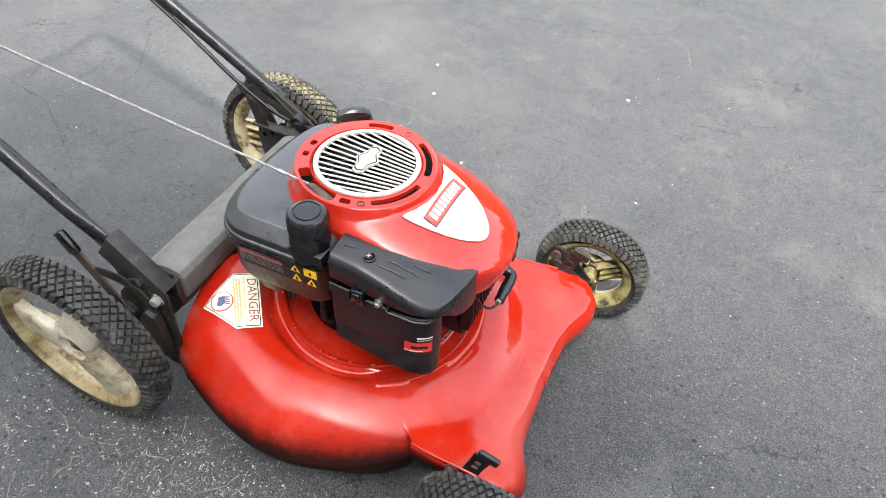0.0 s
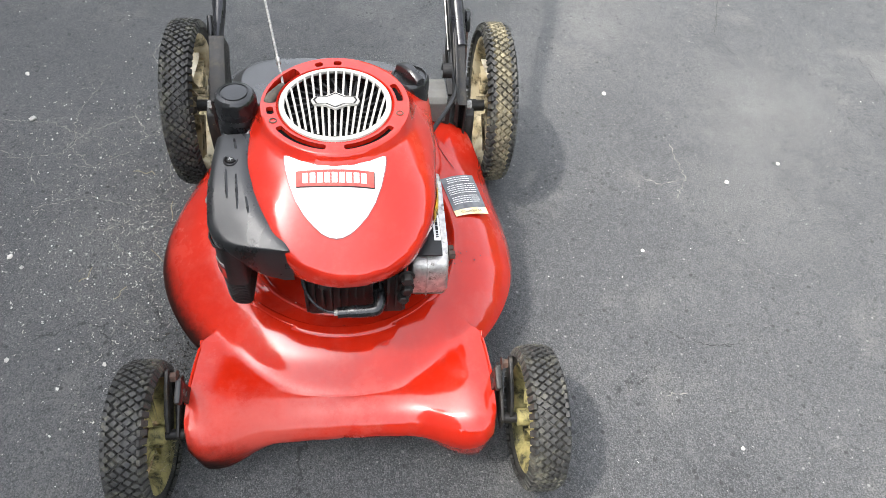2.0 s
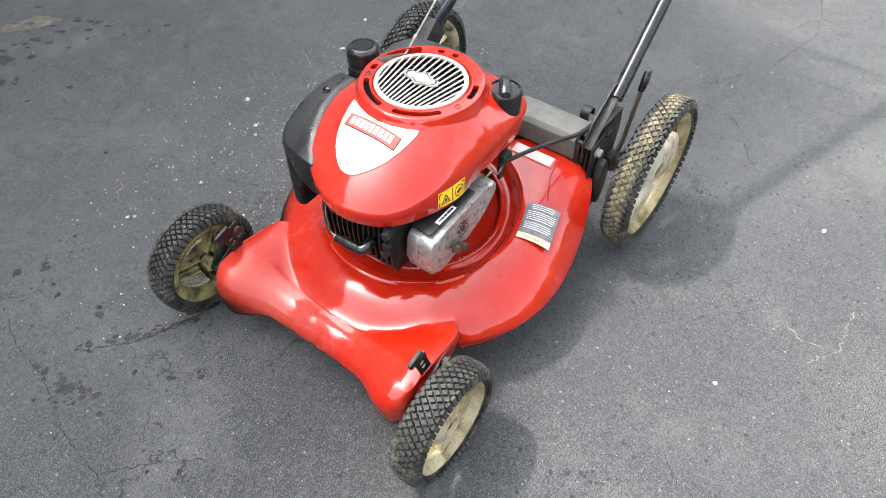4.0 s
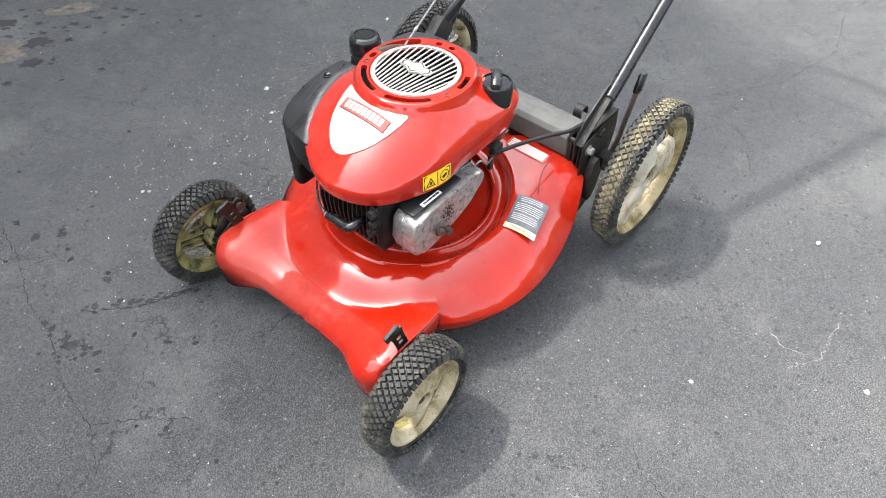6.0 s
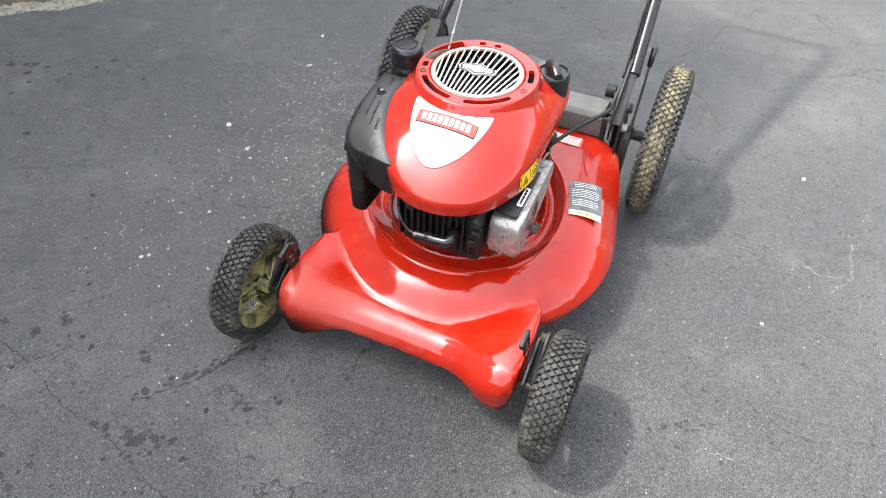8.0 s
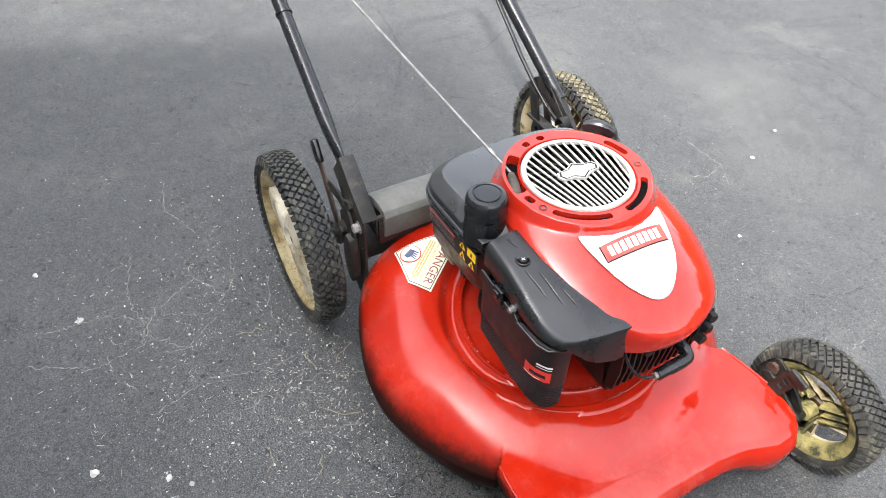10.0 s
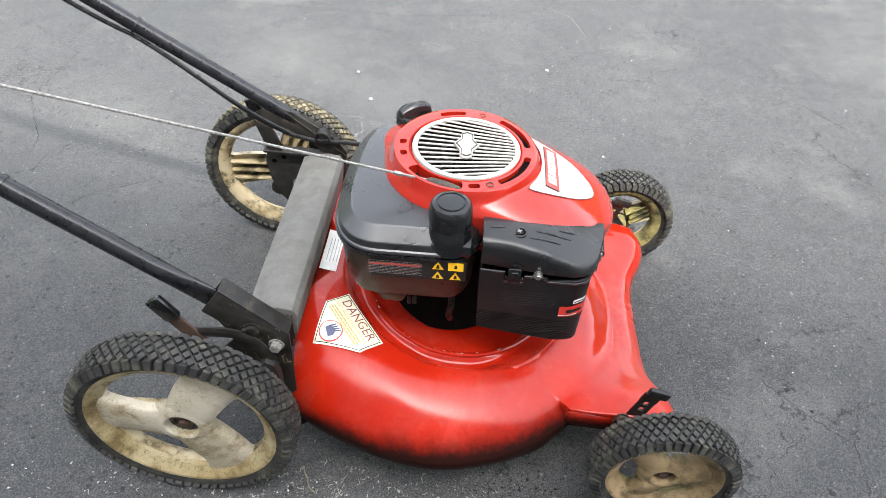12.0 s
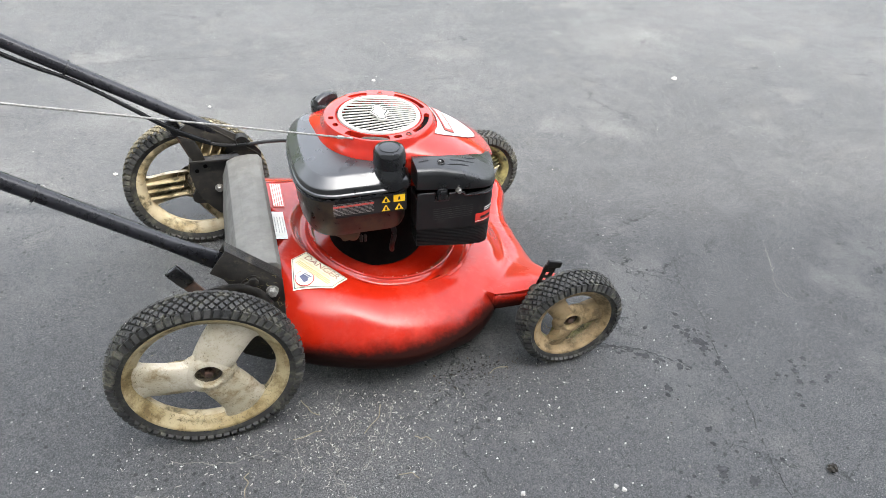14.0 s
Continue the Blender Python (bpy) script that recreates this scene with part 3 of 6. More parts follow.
def build_deck():
    angles = sorted({*range(0, 360, 2), *(s * a % 360 for a in np.arange(26, 46.01, 0.5) for s in (1, -1)), *(s * a % 360 for a in np.arange(128, 136, 0.5) for s in (1, -1))})
    rows = []
    radii = [0.05, 0.09, 0.11] + list(np.arange(0.115, 0.2, 0.003)) + [0.2 + (RIM_R - 0.2) * math.sin(radians(a)) for a in range(6, 91, 7)]
    for deg in angles:
        c, s = math.cos(radians(deg)), math.sin(radians(deg))
        tail = -0.178 / c if c < -0.3 else 9
        lean = abs((deg + 180) % 360 - 180)
        cut = min(RIM_R, tail)
        col = []
        for r in radii:
            r = min(r, cut)
            x = r * c + 0.038 * (1 - soft(0.172, 0.2, r))
            x = max(x, -0.178)
            z = deck_z(x, r * s)
            if lean <= FRONT_A[-1] and r > 0.235:
                ease = 0.0015 + 0.0095 * (1 - soft(34, FRONT_A[-1], lean))
                gap = (z - apron(x, r * s)) / ease
                z = apron(x, r * s) + ease * (math.log1p(math.exp(min(2 * gap, 40))) / 2)
            col.append((x, r * s, z))
        z1 = col[-1][2]
        bottom = 0.056 - 0.010 * soft(0.05, 0.25, -s * RIM_R)
        if lean <= FRONT_A[-1]:
            far = float(np.interp(lean, FRONT_A, FRONT_R))
            edge = 0.004 + 0.034 * (1 - soft(27.8, 31.8, lean))
            edge = min(edge, 0.8 * (far - RIM_R) + 0.002)
            bottom = 0.060 - 0.018 * math.exp(-((lean - 27) / 7) ** 2) + 0.060 * soft(29.3, 33.3, lean)
            for k in range(1, 9):
                r = RIM_R + (far - edge - RIM_R) * k / 8
                x, y = r * c, r * s
                col.append((x, y, apron(x, y)))
            ze = col[-1][2]
            for a in (15, 35, 55, 75, 90):
                r = far - edge + edge * math.sin(radians(a))
                col.append((r * c, r * s, ze - 0.035 * (1 - math.cos(radians(a)))))
            ze = col[-1][2]
            for k in (1, 2, 3):
                r = far - 0.002 * k
                col.append((r * c, r * s, ze + (bottom - ze) * k / 3))
        else:
            r = cut
            for k in range(1, 17):
                tuck = (0.036 - 0.008 * soft(0.05, 0.25, -s * RIM_R)) * (1 - 0.6 * soft(0.08, 0.18, r * c)) * (k / 16) ** 1.9 if tail > RIM_R else 0
                col.append(((r - tuck) * c, (r - tuck) * s, z1 + (bottom - z1) * k / 16))
        rows.append([(x, y * (1 - (0.028 + 0.050 * math.exp(-((x + 0.07) / 0.11) ** 2)) * soft(0.10, 0.27, y) * (1 - soft(0.02, 0.24, x)) - 0.045 * soft(0.14, 0.26, -y) * (1 - soft(-0.12, 0.06, x))), z) for x, y, z in col])
    bm = bmesh.new()
    made = grid_faces(bm, [list(q) for q in zip(*rows)])
    bm.faces.new(made[0])
    return bm


deck = part("deck", build_deck(), RED_DECK, mower, "glossy red enamelled steel deck with scuffs, black grime and painted shade", sharp=50)
thick = deck.modifiers.new("thickness", "SOLIDIFY")
thick.thickness, thick.offset = 0.003, -1


# Rolled lip along each side of the apron, and the pressed ring round the engine opening with chipped paint.
for s in (1, -1):
    part("rolled_lip", tube(smooth_path([(x, s * y, apron(x, y) - 0.0005) for x, y in ((0.2090, 0.1965), (0.222, 0.1985), (0.245, 0.2005), (0.272, 0.2020), (0.300, 0.2035))], 6), [0.0010] * 3 + [0.0024] * 22, 8), RED_DECK, deck)
ring_rows = []
for deg in range(0, 360, 3):
    c, q = math.cos(radians(deg)), math.sin(radians(deg))
    ring_rows.append([(0.038 + (0.1390 + r) * c, (0.1390 + r) * q, deck_z(0.038 + 0.1390 * c, 0.1390 * q) + h) for r, h in ((-0.0045, -0.004), (-0.0040, 0.0022), (-0.0025, 0.0034), (0.0015, 0.0034), (0.0030, 0.0020), (0.0034, -0.004))])
bm = bmesh.new()
grid_faces(bm, ring_rows + ring_rows[:1])
part("pressed_ring", bm, RED_DECK, deck, "pressed ring round the engine opening", sharp=40)
rng = random.Random(61)
bm = bmesh.new()
for _ in range(80):
    deg = rng.gauss(40, 24) if rng.random() < 0.75 else rng.uniform(180, 330)
    c, q = math.cos(radians(deg)), math.sin(radians(deg))
    z = deck_z(0.038 + 0.1390 * c, 0.1390 * q) + 0.0037
    span_a, r0 = rng.uniform(0.5, 2.6), 0.1390 + rng.uniform(-0.0025, 0.0002)
    bm.faces.new([bm.verts.new((0.038 + r * math.cos(radians(deg + a)), r * math.sin(radians(deg + a)), z)) for r, a in ((r0, 0), (r0 + rng.uniform(0.0008, 0.0016), 0.2), (r0 + rng.uniform(0.0008, 0.0016), span_a), (r0, span_a - 0.2))])
tagged(part("paint_chips", bm, STEEL, deck, smooth=False), "bare metal chips along the pressed ring", kind="stuff")


def on_deck(ox, oy, ax, ay, lift=0.0012):
    """Lays flat print on the deck: origin, and the way in which it reads."""
    n = math.hypot(ax, ay)
    ax, ay = ax / n, ay / n
    def spot(u, v):
        x, y = ox + u * ax - v * ay, oy + u * ay + v * ax
        return Vector((x, y, deck_z(x, y) + lift))
    return spot


# Danger label: a five-sided sticker.
spot = on_deck(-0.088, -0.1157, 0.059, -0.075, 0.0022)
danger = part("danger_label", laid(patch([(-0.048, 0), (-0.048, -0.036), (0.0, -0.082), (0.048, -0.036), (0.048, 0)], 0.003), spot), DANGER_WHITE, deck, "white five-sided danger sticker with hand symbol")
up1, up2 = on_deck(-0.088, -0.1157, 0.059, -0.075, 0.0033), on_deck(-0.088, -0.1157, 0.059, -0.075, 0.0040)
def shifted(fn, du, dv):
    return lambda u, v: fn(u + du, v + dv)
rim = [(-0.046, -0.002), (-0.046, -0.0352), (0.0, -0.0793), (0.046, -0.0352), (0.046, -0.002)]
bm = bmesh.new()
inner = [(u * 0.975, -0.035 + (v + 0.035) * 0.965) for u, v in rim]
for k in range(5):
    a, b = k, (k + 1) % 5
    for q in range(12):
        f0, f1 = q / 12, (q + 1) / 12
        bm.faces.new([bm.verts.new((u0 + (u1 - u0) * w, v0 + (v1 - v0) * w, 0)) for (u0, v0), (u1, v1), w in ((rim[a], rim[b], f0), (rim[a], rim[b], f1), (inner[a], inner[b], f1), (inner[a], inner[b], f0))])
part("border", laid(bm, up1), INK, danger)
part("lettering", laid(letters("DANGER", 0.019), shifted(up1, 0, -0.0115)), INK_FADED, danger, "faded maroon lettering")
part("lettering", laid(letters("KEEP HANDS AND FEET AWAY", 0.0058), shifted(up1, 0, -0.0225)), LABEL_OCHRE, danger, "ochre lettering")
part("print", laid(bars(0.074, 3, 0.0022, 0.0016, 3), shifted(up1, 0, -0.0275)), LABEL_OCHRE, danger)
bm = bmesh.new()
bmesh.ops.create_circle(bm, cap_ends=True, segments=24, radius=0.0165)
part("symbol", laid(bm, shifted(up1, 0, -0.0540)), LABEL_ROSE, danger, "faded red ring")
bm = bmesh.new()
bmesh.ops.create_circle(bm, cap_ends=True, segments=24, radius=0.0148)
part("symbol", laid(bm, shifted(up2, 0, -0.0540)), LABEL_WHITE, danger)
bm = bmesh.new()
bm.faces.new([bm.verts.new((u, v, 0)) for u, v in ((-0.008, -0.004), (0.006, -0.008), (0.009, -0.001), (0.004, 0.004), (-0.007, 0.004))])
for k in range(4):
    bm.faces.new([bm.verts.new((u, v, 0)) for u, v in ((-0.007 + 0.0032 * k, 0.003), (-0.0045 + 0.0032 * k, 0.003), (-0.0035 + 0.004 * k, 0.0115), (-0.0055 + 0.004 * k, 0.0115))])
part("symbol", laid(bm, shifted(on_deck(-0.088, -0.1157, 0.059, -0.075, 0.0046), 0, -0.0540)), INK_BLUE, danger, "dark blue hand symbol")

# Warning label on the far side of the deck.
def warn_spot(lift):
    return on_deck(-0.032, 0.1930, -0.0155, 0.0535, lift)
warning = part("warning_label", laid(patch([(-0.0285, -0.040), (0.0285, -0.040), (0.0285, 0.034), (-0.0285, 0.034)], 0.004), warn_spot(0.0018)), LABEL_GREY, deck, "slate grey warning sticker with cream band")
part("band", laid(patch([(-0.0285, -0.040), (0.0285, -0.040), (0.0285, -0.0285), (-0.0285, -0.0285)]), warn_spot(0.0024)), LABEL_CREAM, warning, "cream and orange band")
for rows_now, top_v, wide in ((3, 0.0305, 0.040), (5, 0.0165, 0.048), (4, -0.0055, 0.046)):
    part("print", laid(bars(wide, rows_now, 0.0011, 0.0027, rows_now, at=(0, top_v), word=(0.003, 0.0075)), warn_spot(0.0026)), LABEL_WHITE, warning, "white lines of print")
part("lettering", laid(letters("WARNING", 0.0075), (lambda fn: lambda u, v: fn(-u, -v - 0.0342))(warn_spot(0.0031))), INK, warning)
# Small white labels along the rear of the deck.
for ox, oy, w, h, n in ((-0.1480, 0.1060, 0.086, 0.0225, 5), (-0.1560, 0.004, 0.086, 0.0245, 4)):
    sticker = part("label", laid(patch([(-w / 2, -h / 2), (w / 2, -h / 2), (w / 2, h / 2), (-w / 2, h / 2)]), on_deck(ox, oy, 0, -1)), LABEL_ROSE if n == 5 else LABEL_WHITE, deck, "clear label with white print" if n == 5 else "white paper label")
    part("print", laid(bars(w * (0.9 if n == 5 else 0.6), n, 0.0026 if n == 5 else 0.0014, 0.0015 if n == 5 else 0.0034, n, at=(0, h * 0.4)), on_deck(ox, oy, 0, -1, 0.0016)), LABEL_WHITE if n == 5 else INK_GREY, sticker)

# Exhaust soot specks and a thin scratch on the deck beside the muffler.
rng = random.Random(9)
bm = bmesh.new()
for _ in range(70):
    u, v = rng.gauss(0, 0.022), rng.gauss(0, 0.010)
    a, q = rng.uniform(0, 3.1), rng.uniform(0.0004, 0.0015)
    bm.faces.new([bm.verts.new((u + q * math.cos(a + b), v + q * math.sin(a + b), 0)) for b in (0, 1.4, 3.0, 4.5)])
tagged(part("soot_specks", laid(bm, on_deck(0.100, 0.155, -0.5, 0.86, 0.0010)), INK, deck, smooth=False), "brown-black exhaust specks on the paint", kind="stuff")
part("scratch", tube([(x, y, deck_z(x, y) + 0.0004) for x, y in ((-0.165, 0.150), (-0.152, 0.154), (-0.138, 0.155), (-0.122, 0.158), (-0.110, 0.164), (-0.095, 0.172), (-0.080, 0.181))], 0.0006, 6), INK_MAROON, deck, "thin dark scratch")

# ---- engine ----
CX = 0.0345
RING = 0.0935
COVER = [(0, 0.2125), (14, 0.212), (26, 0.205), (41, 0.176), (60, 0.143), (75, 0.132), (90, 0.130), (105, 0.133), (120, 0.147), (133, 0.168), (140, 0.169), (150, 0.147), (162, 0.117), (180, 0.107), (225, 0.106), (270, 0.107), (293, 0.116), (318, 0.152), (342, 0.199), (360, 0.2125)]


def cover_at(deg, table):
    a, v = zip(*table)
    return float(np.interp(deg % 360, a, v))


COVER_END = [(0, 0.312), (30, 0.318), (40, 0.326), (49, 0.335), (70, 0.339), (110, 0.345), (140, 0.350), (160, 0.372), (180, 0.375), (270, 0.377), (300, 0.376), (318, 0.363), (335, 0.345), (348, 0.325), (360, 0.312)]
COVER_LOW = [(0, 0.288), (20, 0.291), (40, 0.295), (50, 0.299), (70, 0.302), (110, 0.306), (140, 0.312), (160, 0.335), (180, 0.34), (270, 0.33), (320, 0.300), (340, 0.290), (360, 0.288)]


def smooth_cover(deg, table):
    return sum(cover_at(deg + d, table) * w for d, w in ((-8, 0.15), (-4, 0.2), (0, 0.3), (4, 0.2), (8, 0.15)))


def cover_z(x, y):
    dx = x - CX
    r, deg = math.hypot(dx, y), math.degrees(math.atan2(y, dx))
    if r < RING:
        return 0.4055 - 0.02 * dx
    far, end = smooth_cover(deg, COVER), smooth_cover(deg, COVER_END)
    s = min((r - RING) / max(far - RING, 0.004), 1)
    start = 0.4055 - 0.02 * RING * dx / r - 0.008 * soft(RING, RING + 0.007, r)
    return end + (start - end) * (1 - s ** 0.9) ** 0.72


def flare(deg):
    """How far the cover's flank leans out over the muffler."""
    return 0.011 * math.exp(-((deg - 57) / 15) ** 2)


# Openings in the ring round the grille: angles and radii; the last one is the rope port.
OPENINGS = ((7.5, 57.5, 0.0778, 0.0866), (-57.5, -7.5, 0.0778, 0.0866), (92.5, 117.5, 0.0778, 0.0866), (-85, -75, 0.0778, 0.0866), (175, 182.5, 0.0778, 0.0866), (192.5, 200, 0.0778, 0.0866), (-142.5, -90, 0.0745, 0.0895))


def build_cover():
    rows = []
    for k in range(144):
        deg = k * 2.5
        c, s = math.cos(radians(deg)), math.sin(radians(deg))
        far = smooth_cover(deg, COVER)
        end, low = smooth_cover(deg, COVER_END), smooth_cover(deg, COVER_LOW)
        col = []
        for r in (0.0715, 0.0735, 0.0745, 0.0778, 0.0866, 0.0895, 0.0935, 0.0945, 0.0958, 0.097):
            x, y = CX + min(r, far) * c, min(r, far) * s
            dip = 0.0025 if r == 0.0735 else 0.0
            col.append((x, y, (cover_z(x, y) if r < far else end) - dip))
        for q in (0.02, 0.045, 0.1, 0.2, 0.3, 0.4, 0.5, 0.6, 0.7, 0.78, 0.85, 0.91, 0.95, 0.98, 1.0):
            r = 0.097 + max(far - 0.097, 0.001) * q
            x, y = CX + r * c, r * s
            col.append((x, y, cover_z(x, y)))
        for q in (0.33, 0.66, 1.0):
            r = far - 0.006 * q * q + flare(deg) * q
            col.append((CX + r * c, r * s, end + (low - end) * q))
        inner_r = far - 0.012 + flare(deg)
        col.append((CX + inner_r * c, inner_r * s, low + 0.001))
        col.append((CX + (inner_r - 0.004) * c, (inner_r - 0.004) * s, low + 0.02))
        rows.append(col)
    bm = bmesh.new()
    grid_faces(bm, [list(q) for q in zip(*rows)])
    gone = []
    for f in bm.faces:
        p = f.calc_center_median()
        r, deg = math.hypot(p.x - CX, p.y), math.degrees(math.atan2(p.y, p.x - CX))
        if p.z > 0.39 and any(r0 < r < r1 and (a0 < deg < a1 or a0 < deg + 360 < a1) for a0, a1, r0, r1 in OPENINGS):
            gone.append(f)
    bmesh.ops.delete(bm, geom=gone, context="FACES")
    # Cut corners, so that the slots end round.
    for a0, a1, r0, r1 in OPENINGS:
        for a, step in ((a0, 2.2), (a1, -2.2)):
            for r, e in ((r0, 0.36 * (r1 - r0)), (r1, -0.36 * (r1 - r0))):
                bm.faces.new([bm.verts.new((CX + q * math.cos(radians(b)), q * math.sin(radians(b)), cover_z(CX + q * math.cos(radians(b)), q * math.sin(radians(b))))) for q, b in ((r, a), (r, a + step), (r + e * 0.3, a + step * 0.3), (r + e, a))])
    return bm


cover = part("engine_cover", build_cover(), RED_COVER, mower, "glossy red engine blower housing", sharp=60)


def on_cover(ox, oy, ax, ay, lift):
    def spot(u, v):
        x, y = ox + u * ax - v * ay, oy + u * ay + v * ax
        return Vector((x, y, cover_z(x, y) + lift))
    return spot


# Vent slots and screw wells in the ring round the grille.
def arc_strip(a0, a1, r0, r1, lift, dx=CX):
    bm = bmesh.new()
    n = max(int((a1 - a0) / 3), 3)
    inner_row, outer_row = [], []
    for k in range(n + 1):
        a = radians(a0 + (a1 - a0) * k / n)
        pinch = 0.25 if k in (0, n) else 0.0
        for row, r in ((inner_row, r0 + pinch * (r1 - r0)), (outer_row, r1 - pinch * (r1 - r0))):
            x, y = dx + r * math.cos(a), r * math.sin(a)
            row.append((x, y, cover_z(x, y) + lift))
    grid_faces(bm, [inner_row, outer_row], closed=False)
    return bm


def slot_wall(a0, a1, r0, r1, depth):
    """Walls that hang below one opening."""
    n = max(int((a1 - a0) / 2.5), 2)
    mid = [radians(a0 + (a1 - a0) * k / n) for k in range(n + 1)]
    loop = [(r0, a) for a in mid] + [(r1, a) for a in reversed(mid)]
    rows = []
    for h in (0.0004, 0.004, depth):
        rows.append([(CX + r * math.cos(a), r * math.sin(a), cover_z(CX + r * math.cos(a), r * math.sin(a)) - h) for r, a in loop])
    bm = bmesh.new()
    grid_faces(bm, rows)
    return bm


for a0, a1, r0, r1 in OPENINGS:
    wide = r1 - r0 > 0.01
    slot = part("rope_port" if wide else "vent_slot", slot_wall(a0, a1, r0, r1, 0.014 if wide else 0.007), RED_COVER, cover, "starter rope port with red walls" if wide else "vent slot with red walls", sharp=30)
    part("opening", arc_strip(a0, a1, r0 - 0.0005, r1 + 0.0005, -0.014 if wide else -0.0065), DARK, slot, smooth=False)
for a in (-66, 76):
    m = Matrix.Translation((CX + 0.083 * math.cos(radians(a)), 0.083 * math.sin(radians(a)), 0.4035)) 
    part("screw", turned([(0.005, -0.003), (0.005, 0.0022), (0.0036, 0.0026), (0.003, 0.0005)], 16, m), RUST, cover)

# Grille: rim, parallel bars that fan slightly, lozenge badge.
TILT_G = Matrix.Translation((CX + 0.001, 0, 0.4065)) @ Matrix.Rotation(math.atan(0.02), 4, "Y")
grille = part("grille", turned([(0.0640, -0.003), (0.0640, 0.0008), (0.0660, 0.0014), (0.0705, 0.0006), (0.0715, -0.003)], 72, TILT_G, cap=False), SILVER, mower, "round silver-painted starter grille")
for k in range(15):
    bm = bmesh.new()
    y0 = -0.0602 + 0.0086 * k
    pts = [(x, y0 * (1 - 0.24 * x / 0.065)) for x in np.arange(-0.07, 0.0701, 0.0035)]
    pts = [p for p in pts if math.hypot(*p) < 0.0655]
    w = 0.0015
    rows = [[TILT_G @ Vector((x, y + d, h)) for x, y in pts] for d, h in ((-w, -0.0006), (-w, 0.0004), (-w * 0.6, 0.0010), (w * 0.6, 0.0010), (w, 0.0004), (w, -0.0006))]
    grid_faces(bm, rows, closed=False)
    part("grille_bar", bm, SILVER, grille)
badge_line = [(0.0, -0.031), (0.008, -0.027), (0.008, -0.013), (0.017, 0.0), (0.008, 0.013), (0.008, 0.027), (0.0, 0.031), (-0.008, 0.027), (-0.008, 0.013), (-0.017, 0.0), (-0.008, -0.013), (-0.008, -0.027)]
bm = prism(badge_line, 0.001, 0.0042, bevel=0.0008)
bm.transform(TILT_G)
badge = part("badge", bm, SILVER, grille, "silver lozenge badge")
bm = bmesh.new()
outer, hole = [(u * 0.86, v * 0.9) for u, v in badge_line], [(u * 0.74, v * 0.82) for u, v in badge_line]
for k in range(len(outer)):
    q = (k + 1) % len(outer)
    bm.faces.new([bm.verts.new((*p, 0.0046)) for p in (outer[k], outer[q], hole[q], hole[k])])
bm.transform(TILT_G)
part("outline", bm, INK, badge, "black lozenge outline", smooth=False)
bm = bmesh.new()
for side in (1, -1):
    bm.faces.new([bm.verts.new((side * u, v, 0.0046)) for u, v in ((0.0030, -0.0105), (0.0115, 0.0), (0.0030, 0.0105))])
bm.faces.new([bm.verts.new((u, v, 0.0046)) for u, v in ((-0.0015, -0.021), (0.0015, -0.021), (0.0015, 0.021), (-0.0015, 0.021))])
bm.transform(TILT_G)
part("print", bm, INK_GREY, badge, "grey lozenge print", smooth=False)
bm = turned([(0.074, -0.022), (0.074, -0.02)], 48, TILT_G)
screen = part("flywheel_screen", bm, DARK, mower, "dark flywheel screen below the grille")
for k in range(22):
    bm = bmesh.new()
    a = 2 * math.pi * k / 22
    turn = Matrix.Rotation(a, 4, "Z") @ Matrix.Translation((0.044, 0, -0.014)) @ Matrix.Rotation(0.4, 4, "Z")
    box((0.042, 0.003, 0.012), turn=TILT_G @ turn, bm=bm)
    part("fin", bm, FIN, screen, "dull flywheel fin", smooth=False)

# Shield decal on the slope in front of the grille.
shield_half = [(0.0975, 0.0), (0.0965, 0.008), (0.0925, 0.017), (0.085, 0.0265), (0.074, 0.0370), (0.059, 0.0465), (0.040, 0.0540), (0.020, 0.0592), (0.0085, 0.0608), (0.0042, 0.0602), (0.0052, 0.0565), (0.0133, 0.042), (0.0200, 0.022), (0.0224, 0.0)]
shield_line = shield_half + [(u, -v) for u, v in shield_half[-2:0:-1]]
spot1, spot2 = (on_cover(0.114, 0.0, 1, 0, q) for q in (0.0015, 0.0022))
big = [(0.052 + (u - 0.052) * 1.018, v * 1.02) for u, v in shield_line]
part("shield_edge", laid(patch(big, 0.0035), on_cover(0.114, 0.0, 1, 0, 0.0010)), INK_MAROON, cover)
shield = part("shield_decal", laid(patch(shield_line, 0.0035), spot1), SHIELD, cover, "bright silver shield-shaped foil decal")
part("nameplate", laid(patch([(0.0258, -0.0465), (0.0448, -0.0465), (0.0448, 0.0465), (0.0258, 0.0465)], 0.004), spot2), INK, shield)
part("nameplate", laid(patch([(0.0266, -0.0457), (0.0440, -0.0457), (0.0440, 0.0457), (0.0266, 0.0457)], 0.004), on_cover(0.114, 0.0, 1, 0, 0.0032)), LABEL_ROSE, shield, "worn red nameplate")
bm = bmesh.new()
for k in range(9):
    v = -0.0385 + 0.0086 * k
    bm.faces.new([bm.verts.new((u, w, 0)) for u, w in ((0.0298, v), (0.0298, v + 0.0064), (0.0408, v + 0.0064), (0.0408, v))])
part("print", laid(bm, on_cover(0.114, 0.0, 1, 0, 0.0038)), LABEL_WHITE, shield, "pale bars of print")
bm = letters("6.25", 0.008)
part("lettering", laid(bm, lambda u, v: spot2(0.0540 - v, 0.026 + u)), INK_GREY, shield)
bm = bmesh.new()
for k in range(11):
    v = -0.025 + 0.0045 * k
    lift_u = 0.070 - 6.0 * (v ** 2)
    bm.faces.new([bm.verts.new((u, w, 0)) for u, w in ((lift_u, v), (lift_u, v + 0.0034), (lift_u + 0.0012, v + 0.0034), (lift_u + 0.0012, v))])
part("print", laid(bm, spot2), INK_GREY, shield)

